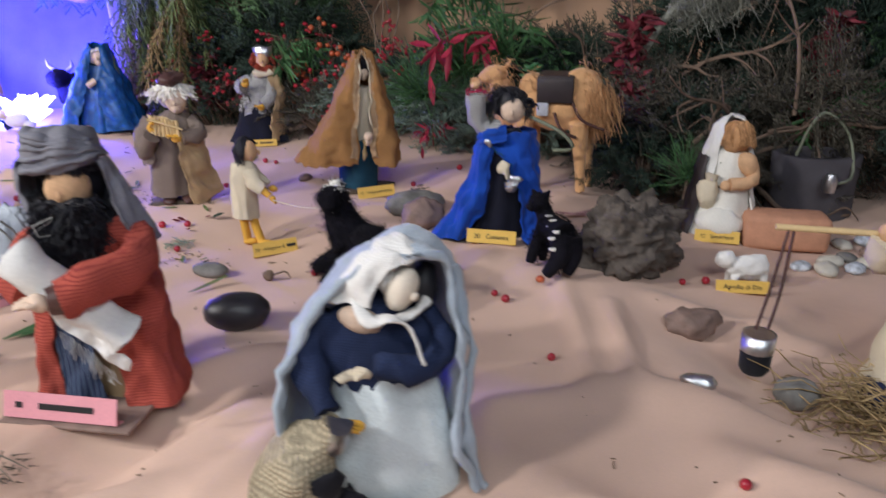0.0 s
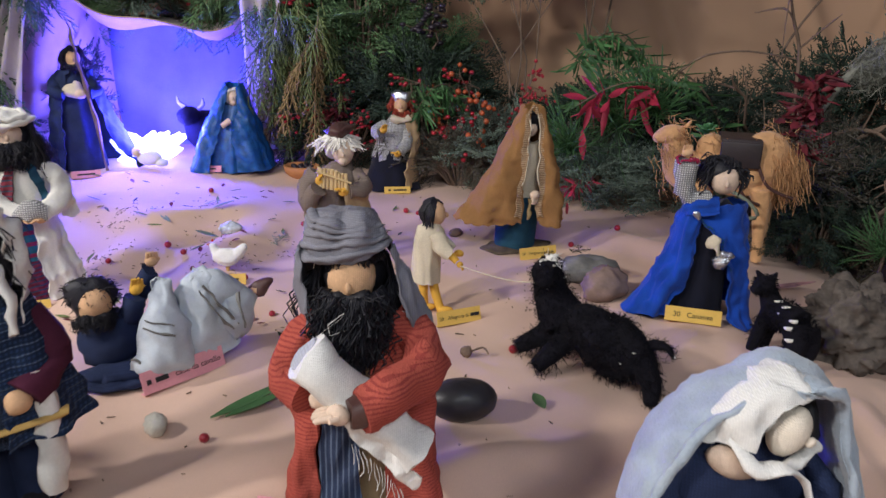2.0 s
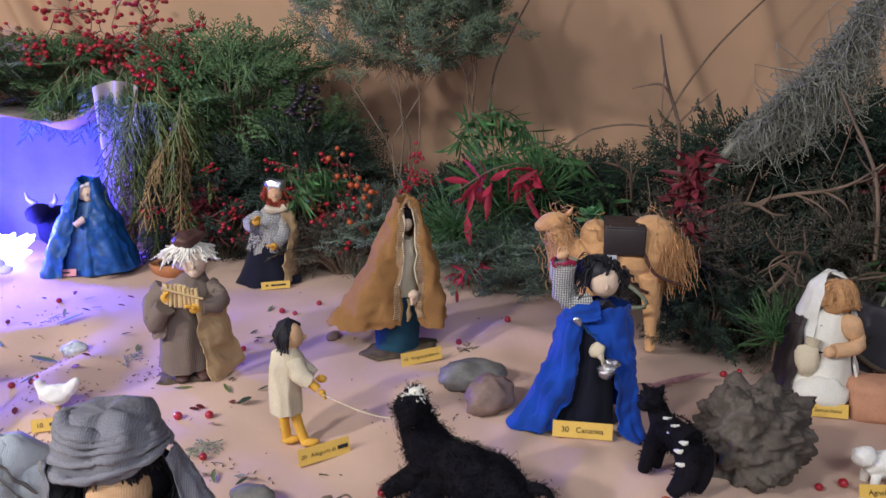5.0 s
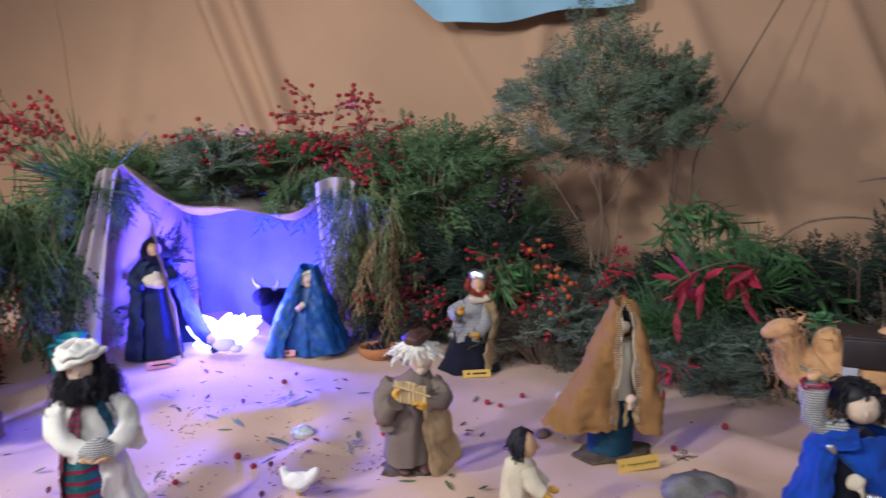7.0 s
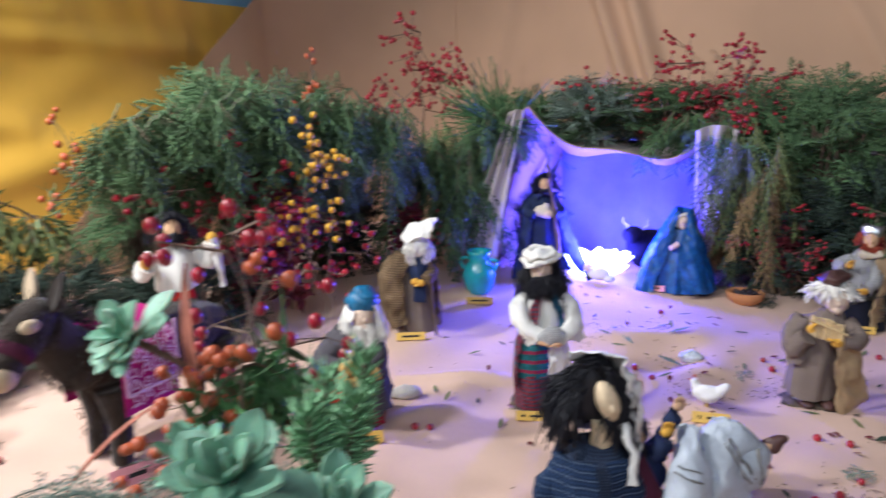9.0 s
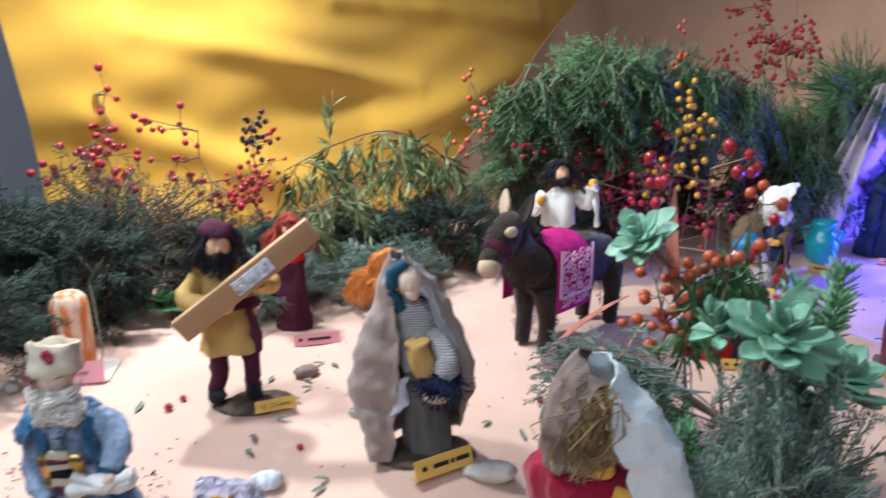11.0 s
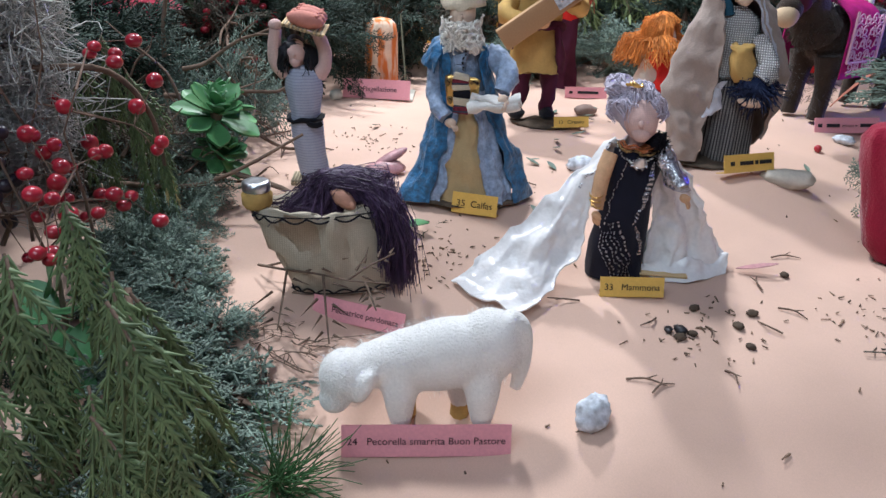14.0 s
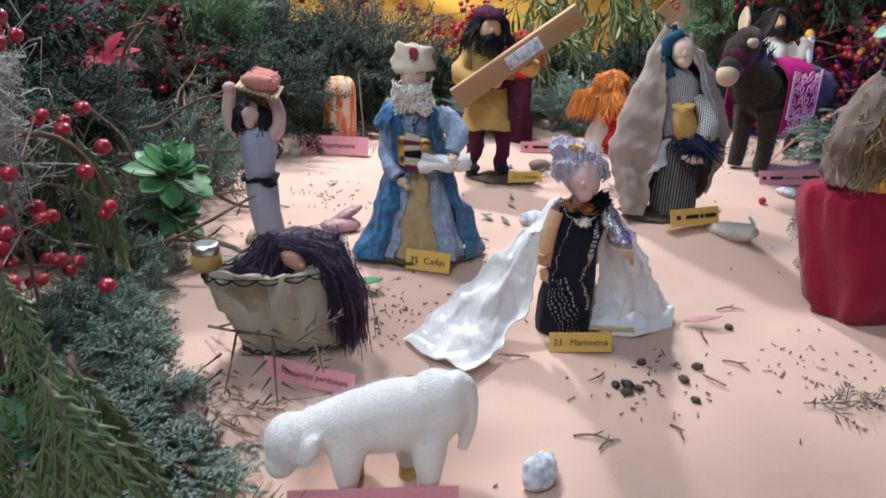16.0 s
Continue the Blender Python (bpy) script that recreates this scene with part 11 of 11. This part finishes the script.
# the woman with the red skirt and burlap veil
s = Sculpt()
rows = [(0.0, 0.030, 0.026, -0.012, 0), (0.014, 0.044, 0.032, -0.008, 0), (0.035, 0.054, 0.036, -0.006, 0), (0.060, 0.050, 0.036, -0.014, -0.002), (0.085, 0.046, 0.034, -0.024, -0.004), (0.106, 0.045, 0.032, -0.030, -0.006), (0.114, 0.040, 0.028, -0.030, -0.006), (0.122, 0.026, 0.020, -0.028, -0.006), (0.128, 0.014, 0.012, -0.024, -0.006)]
s.lathe([r + (1.0 - 0.06 * i,) for i, r in enumerate(rows)], REDFELT, 72, 4, 0.085, 1.3)
s.ell((-0.022, -0.016, 0.136), (0.020, 0.015, 0.024), WHITE)
head(s, (-0.014, -0.010, 0.176), 0.0185, PALESKIN)
s.ell((-0.012, -0.024, 0.130), (0.012, 0.008, 0.010), YSKIN, rot=(0, -35, 0))
s.tube([(-0.004, -0.030, 0.114), (0.006, -0.031, 0.110), (0.014, -0.030, 0.108)], [0.006, 0.007, 0.004], YSKIN, 8)
rng = np.random.default_rng(68)
n = 420
u = rng.random((n, 1))
rt = np.array([[-0.006, -0.020, 0.200]]) + np.array([[0.018, 0.0, -0.006]]) * u + rng.normal(0, 0.003, (n, 3))
s.strands(rt, rt + np.array([[-0.030, -0.010, -0.066]]) * rng.uniform(0.6, 1.1, (n, 1)) + rng.normal(0, 0.004, (n, 3)), 0, 0.0007, STRAW, 0.08, rng, 4)
s.ell((-0.012, -0.016, 0.178), (0.020, 0.014, 0.026), STRAW, rot=(0, 25, 0))
drape(s, [[(-0.006, 0.010, 0.214), (-0.020, 0.020, 0.180), (-0.030, 0.022, 0.140), (-0.034, 0.020, 0.112)], [(-0.012, 0.000, 0.219), (-0.038, 0.000, 0.186), (-0.052, -0.002, 0.150), (-0.056, -0.004, 0.124)],
          [(-0.008, -0.014, 0.217), (-0.032, -0.022, 0.186), (-0.048, -0.026, 0.150), (-0.052, -0.026, 0.122)], [(0.008, -0.022, 0.208), (-0.010, -0.034, 0.186), (-0.026, -0.036, 0.156), (-0.038, -0.034, 0.126)]], GREYBROWN, 1.2, 0.0016, 0.4, 0.0020)
drape(s, [[(0.010, -0.020, 0.206), (0.008, -0.032, 0.176), (0.006, -0.034, 0.140), (0.012, -0.030, 0.094)], [(0.016, -0.010, 0.206), (0.038, -0.018, 0.174), (0.048, -0.020, 0.136), (0.046, -0.018, 0.078)], [(0.008, 0.010, 0.212), (0.030, 0.014, 0.174), (0.036, 0.018, 0.136), (0.034, 0.020, 0.080)], [(-0.006, 0.012, 0.213), (-0.004, 0.024, 0.174), (-0.006, 0.028, 0.136), (-0.008, 0.028, 0.090)]], ICE, 1.4, 0.0020, 1.4, 0.0014)
s.v = [v + np.clip((v[:, 2:3] - 0.11) / 0.1, 0, 1) * np.array([[-0.026, -0.018, -0.004]]) for v in s.v]
doll("red_skirt_doll", "doll in wide crimson felt skirt with brown and white veils", s, -0.656, 0.078, 32, 0.0, 0.97)
card(-0.600, 0.070, 80, 0.050, 0.016, YCARD, bars=((-0.3, 0.1), (0.1, 0.45)))

# stones and shells on the cloth
for k, (x, y, w, d, h, m, lab) in enumerate((
        (-0.815, 0.092, 0.027, 0.013, 0.010, PALESTONE, "long pale pebble on the cloth"), (-1.120, 0.066, 0.016, 0.011, 0.008, REDSTONE, "flat reddish pebble on the cloth"),
        (-0.630, -0.296, 0.014, 0.010, 0.011, BLUESTONE, "white and blue faceted pebble"), (-1.292, -0.225, 0.010, 0.009, 0.008, PALESTONE, "small pale pebble by the column"),
        (-0.535, 0.965, 0.016, 0.012, 0.009, BLUESTONE, "pale blue shell on the cloth"), (-0.830, 0.655, 0.021, 0.013, 0.009, PALESTONE, "white striped pebble on cloth"),
        (-0.940, -0.075, 0.016, 0.011, 0.009, BLUESTONE, "small blue-grey stone on cloth"), (-0.190, 1.130, 0.014, 0.008, 0.006, PALESTONE, "pale shell near the juniper"),
        (-0.432, 0.497, 0.011, 0.009, 0.010, PALESTONE, "round white pebble on cloth"), (-1.020, 0.225, 0.010, 0.010, 0.009, PALESTONE, "white pebble near the donkey"),
        (-0.905, 0.305, 0.013, 0.009, 0.006, BLUESTONE, "silvery pebble by the pink strip"), (-0.215, 1.005, 0.012, 0.008, 0.006, REDSTONE, "small brown stone on cloth"))):
    s = Sculpt().ell((0, 0, h * 0.75), (w, d, h), m, seg=22, rings=14, rough=0.18 if k == 2 else 0.16, seed=3.1 * k)
    stand(tagged(s.build("pebble"), lab, "stone", "pebbles"), x, y, 50 + 33 * k)

# fallen berries
rng = np.random.default_rng(101)
base = None
spots = [(0.093, 0.482), (-0.388, 0.485), (-0.43, 0.99), (-0.445, 1.02), (-0.30, 1.10), (-0.28, 1.09), (-0.25, 1.13), (0.02, 1.03), (-0.035, 0.93), (0.27, 0.90), (0.30, 0.92), (0.38, 0.95), (0.29, 0.68), (0.262, 0.672), (0.062, 0.60), (0.052, 0.612), (-0.05, 0.99), (-0.14, 0.66), (-0.33, 0.98), (-1.00, 0.14), (-0.985, 0.13), (-0.96, 0.155), (-1.13, -0.10), (-1.14, -0.08), (-0.88, -0.12), (-0.98, -0.02), (-0.76, 0.60), (-0.775, 0.59), (-0.62, 0.30), (-0.61, 0.31), (-0.63, 0.315), (-0.57, 0.88), (-0.60, 0.90), (-0.64, 0.82), (-0.50, 0.70), (-0.52, 0.69), (-0.35, 0.66), (-0.33, 0.68), (-0.42, 0.70), (-0.44, 0.72), (-0.40, 0.71), (0.20, 0.33), (-0.90, 0.25), (-1.10, 0.28)]
spots += [(rng.uniform(-0.75, -0.3), rng.uniform(0.6, 1.15)) for k in range(10)]
for k, (x, y) in enumerate(spots):
    r = 0.0036 + 0.0014 * ((k * 7) % 5) / 5
    if k == 0:
        bm = Sculpt().ell((0, 0, 1.0), (1, 1, 0.95), REDBERRY, seg=12, rings=8)
        bm.ell((0, 0, 1.93), (0.12, 0.12, 0.12), STICK, seg=6, rings=4)
        base = tagged(bm.build("fallen_berry"), "small round red berry lying on the cloth", "berry", "fallen berries")
        ob = base
    else:
        ob = base.copy()
        scene.collection.objects.link(ob)
    ob.matrix_basis = Matrix.LocRotScale((x, y, ground_z(x, y) - 0.0004), Euler((0.3 * math.sin(k), 0.3 * math.cos(k), k)), (r, r, r))

# loose leaves and sprigs that can be told apart
for k, (x, y, yaw, L, W, m) in enumerate(((-0.392, 0.512, 43, 0.072, 0.013, LIVELYPINE), (-0.380, 0.514, 36, 0.055, 0.010, LIVELYPINE), (-0.115, 0.545, 120, 0.018, 0.012, GREENTHUJA), (-0.255, 0.60, 40, 0.045, 0.006, OLIVELEAF), (-0.30, 0.82, 20, 0.016, 0.010, DARKPINE),
                                          (-0.10, 0.73, 10, 0.035, 0.016, GREENTHUJA), (-0.085, 0.72, 200, 0.028, 0.016, GREENTHUJA), (-0.54, 0.93, 170, 0.035, 0.010, BLUEJUNIPER), (-0.62, 0.96, 140, 0.030, 0.008, BLUEJUNIPER), (-0.58, 1.02, 40, 0.034, 0.008, BLUEJUNIPER),
                                          (-0.885, -0.315, 50, 0.030, 0.018, SUCCGREEN), (-0.872, -0.325, 240, 0.024, 0.014, SUCCGREEN), (-0.722, -0.078, 60, 0.034, 0.008, SHELLPINK), (-0.70, 0.26, 200, 0.08, 0.012, REDLEAF),
                                          (-0.72, 0.225, 160, 0.07, 0.010, CANE), (-0.655, 0.245, 80, 0.06, 0.010, REDLEAF), (0.17, 0.86, 5, 0.07, 0.012, SHELLPINK), (0.19, 0.855, 190, 0.05, 0.010, SHELLPINK), (-0.62, 0.385, 70, 0.04, 0.012, OLIVELEAF))):
    s = Sculpt()
    a = radians(yaw)
    zz = 0.06 if m in (REDLEAF, CANE) and x > -0.73 and y > 0.2 else 0.002
    s.leaf((0, 0, 0.001), (L * math.cos(a), L * math.sin(a), 0.004 + (0.03 if zz > 0.01 else 0)), W, m, (0, 0, 1), -0.1 if zz < 0.01 else 0.3, 0.0005, 6)
    stand(tagged(s.build("fallen_leaf"), "loose narrow leaf lying on the cloth" if zz < 0.01 else "long reddish leaf of the arrangement", "leaf", "fallen leaves"), x, y, 0, zz)
cone = Sculpt().ell((0, 0, 0.006), (0.006, 0.005, 0.006), STICK, rough=0.2).tube([(0.004, 0, 0.006), (0.016, 0.006, 0.008), (0.022, 0.002, 0.003)], 0.001, STICK, 5)
stand(tagged(cone.build("seed_pod"), "dry brown seed pod with a stalk", "seed pod"), -0.185, 0.645, 0)

# seed pods and twigs near the satin train
for k, (x, y, m, r) in enumerate(((-0.674, -0.184, BLACKSTONE, 0.0042), (-0.668, -0.190, DARKWOOD, 0.0036), (-0.678, -0.192, BLACKSTONE, 0.0032), (-0.668, -0.178, DARKWOOD, 0.0030), (-0.692, -0.153, DARKWOOD, 0.0034), (-0.661, -0.140, DARKWOOD, 0.0036), (-0.668, -0.118, DARKWOOD, 0.0036), (-0.700, -0.045, DARKWOOD, 0.0034), (-0.640, -0.150, DARKWOOD, 0.003))):
    s = Sculpt().ell((0, 0, r * 0.6), (r * 1.3, r, r * 0.7), m, seg=12, rings=8, rough=0.25, seed=k)
    stand(tagged(s.build("seed_pod"), "small dry seed pod on the cloth" if m is not SHELLPINK else "flat pink petal on the cloth", "seed pod", "seed pods"), x, y, 70 * k)
for k, (x, y, L) in enumerate(((-0.640, -0.245, 0.026), (-0.632, -0.238, 0.020), (-0.700, -0.075, 0.024), (-0.650, -0.120, 0.020), (-0.740, -0.240, 0.024), (-0.690, -0.200, 0.018), (-0.665, -0.165, 0.016), (-0.655, -0.090, 0.022), (-0.720, -0.020, 0.026), (-0.880, -0.120, 0.022), (-0.860, -0.110, 0.016), (-0.930, -0.150, 0.020), (-0.980, -0.200, 0.022), (-0.910, -0.300, 0.024), (-0.620, -0.190, 0.015))):
    s = Sculpt().tube([(-L / 2, 0, 0.0015), (0, 0.002, 0.003), (L / 2, -0.001, 0.0015)], [0.0008, 0.0007, 0.0004], STICK, 5).tube([(0, 0.002, 0.003), (L * 0.25, L * 0.25, 0.004)], [0.0006, 0.0003], STICK, 5)
    stand(tagged(s.build("twig_scrap"), "short broken bit of dry twig on the cloth", "twig", "twig scraps"), x, y, 50 + 47 * k)

# plant litter over the cloth
rng = np.random.default_rng(111)
n = 1250
A = np.stack([rng.uniform(-1.3, 0.35, n), rng.uniform(-0.45, 1.2, n), np.zeros(n)], 1)
near = rng.random(n) < 0.62
cent = np.array([(-0.85, -0.33), (-1.10, -0.25), (-0.55, 0.95), (-0.42, 0.92), (-0.60, 1.05), (-0.65, 0.85), (-0.50, 0.85), (-0.70, 0.98), (-0.30, 0.70), (-0.98, 0.12), (-0.50, 0.75), (-0.10, 0.76), (-1.0, -0.16), (-0.67, -0.17), (-0.84, -0.30), (-0.62, -0.04)])
pick = cent[rng.integers(0, len(cent), n)]
A[near, :2] = pick[near] + rng.normal(0, 0.026, (near.sum(), 2))
ang = rng.uniform(0, 6.28, n)
L = rng.uniform(0.001, 0.0045, n) * np.where(rng.random(n) < 0.10, 2.2, 1)
B = A + np.stack([np.cos(ang) * L, np.sin(ang) * L, np.zeros(n)], 1)
for q in (A, B):
    q[:, 2] = height(q[:, 0], q[:, 1]) + folds(q[:, 0], q[:, 1]) + 0.0008
B[:, 2] += rng.uniform(0, 0.0015, n)
s = Sculpt().segments(A, B, rng.uniform(0.0004, 0.0011, n), 0.0005, LITTER)
tagged(s.build("plant_litter"), "bits of needles, bark and seeds strewn on the cloth", "litter", kind="stuff")
for x, y, L, seed in ((-0.60, -0.085, 0.06, 1), (-0.455, 0.925, 0.055, 2), (-0.92, -0.30, 0.05, 3), (-0.30, 0.755, 0.04, 4), (-0.285, 0.335, 0.05, 5), (-1.02, 0.10, 0.05, 6), (-0.05, 0.96, 0.04, 7), (-0.59, 0.12, 0.05, 8), (-0.86, -0.30, 0.06, 9)):
    out = []
    frond(np.random.default_rng(seed), (0, 0, 0.003), (math.cos(seed), math.sin(seed), 0.03), (0, 0, 1), L, 0, out, 0.0007, 45, 0.0, 0.11)
    stand(tagged(put(out, HEATHER if seed % 2 else BLUEJUNIPER).build("fallen_sprig"), "small dry conifer sprig lying on the cloth", "sprig", "fallen sprigs"), x, y, 0)

# small leaves strewn before the cave
rng = np.random.default_rng(121)
kinds = []
for m, L, W in ((BLUEJUNIPER, 0.016, 0.006), (OLIVELEAF, 0.020, 0.005), (WINELEAF, 0.010, 0.006), (DARKPINE, 0.012, 0.004)):
    ob = tagged(Sculpt().leaf((0, 0, 0.001), (L, 0, 0.003), W, m, (0, 0, 1), -0.1, 0.0004, 6).build("fallen_leaf"), "small dry leaf lying on the cloth", "leaf", "fallen leaves")
    kinds.append(ob)
for k in range(120):
    src = kinds[k % 4]
    ob = src if k < 4 else src.copy()
    if k >= 4:
        scene.collection.objects.link(ob)
    x, y = (rng.uniform(-0.84, -0.26), rng.uniform(0.62, 1.16)) if k % 4 else (rng.uniform(-1.15, -0.85), rng.uniform(-0.25, 0.2))
    ob.matrix_basis = Matrix.LocRotScale((x, y, ground_z(x, y) + 0.0006), Euler((rng.normal(0, 0.1), rng.normal(0, 0.1), rng.uniform(0, 6.28))), (1, 1, 1))
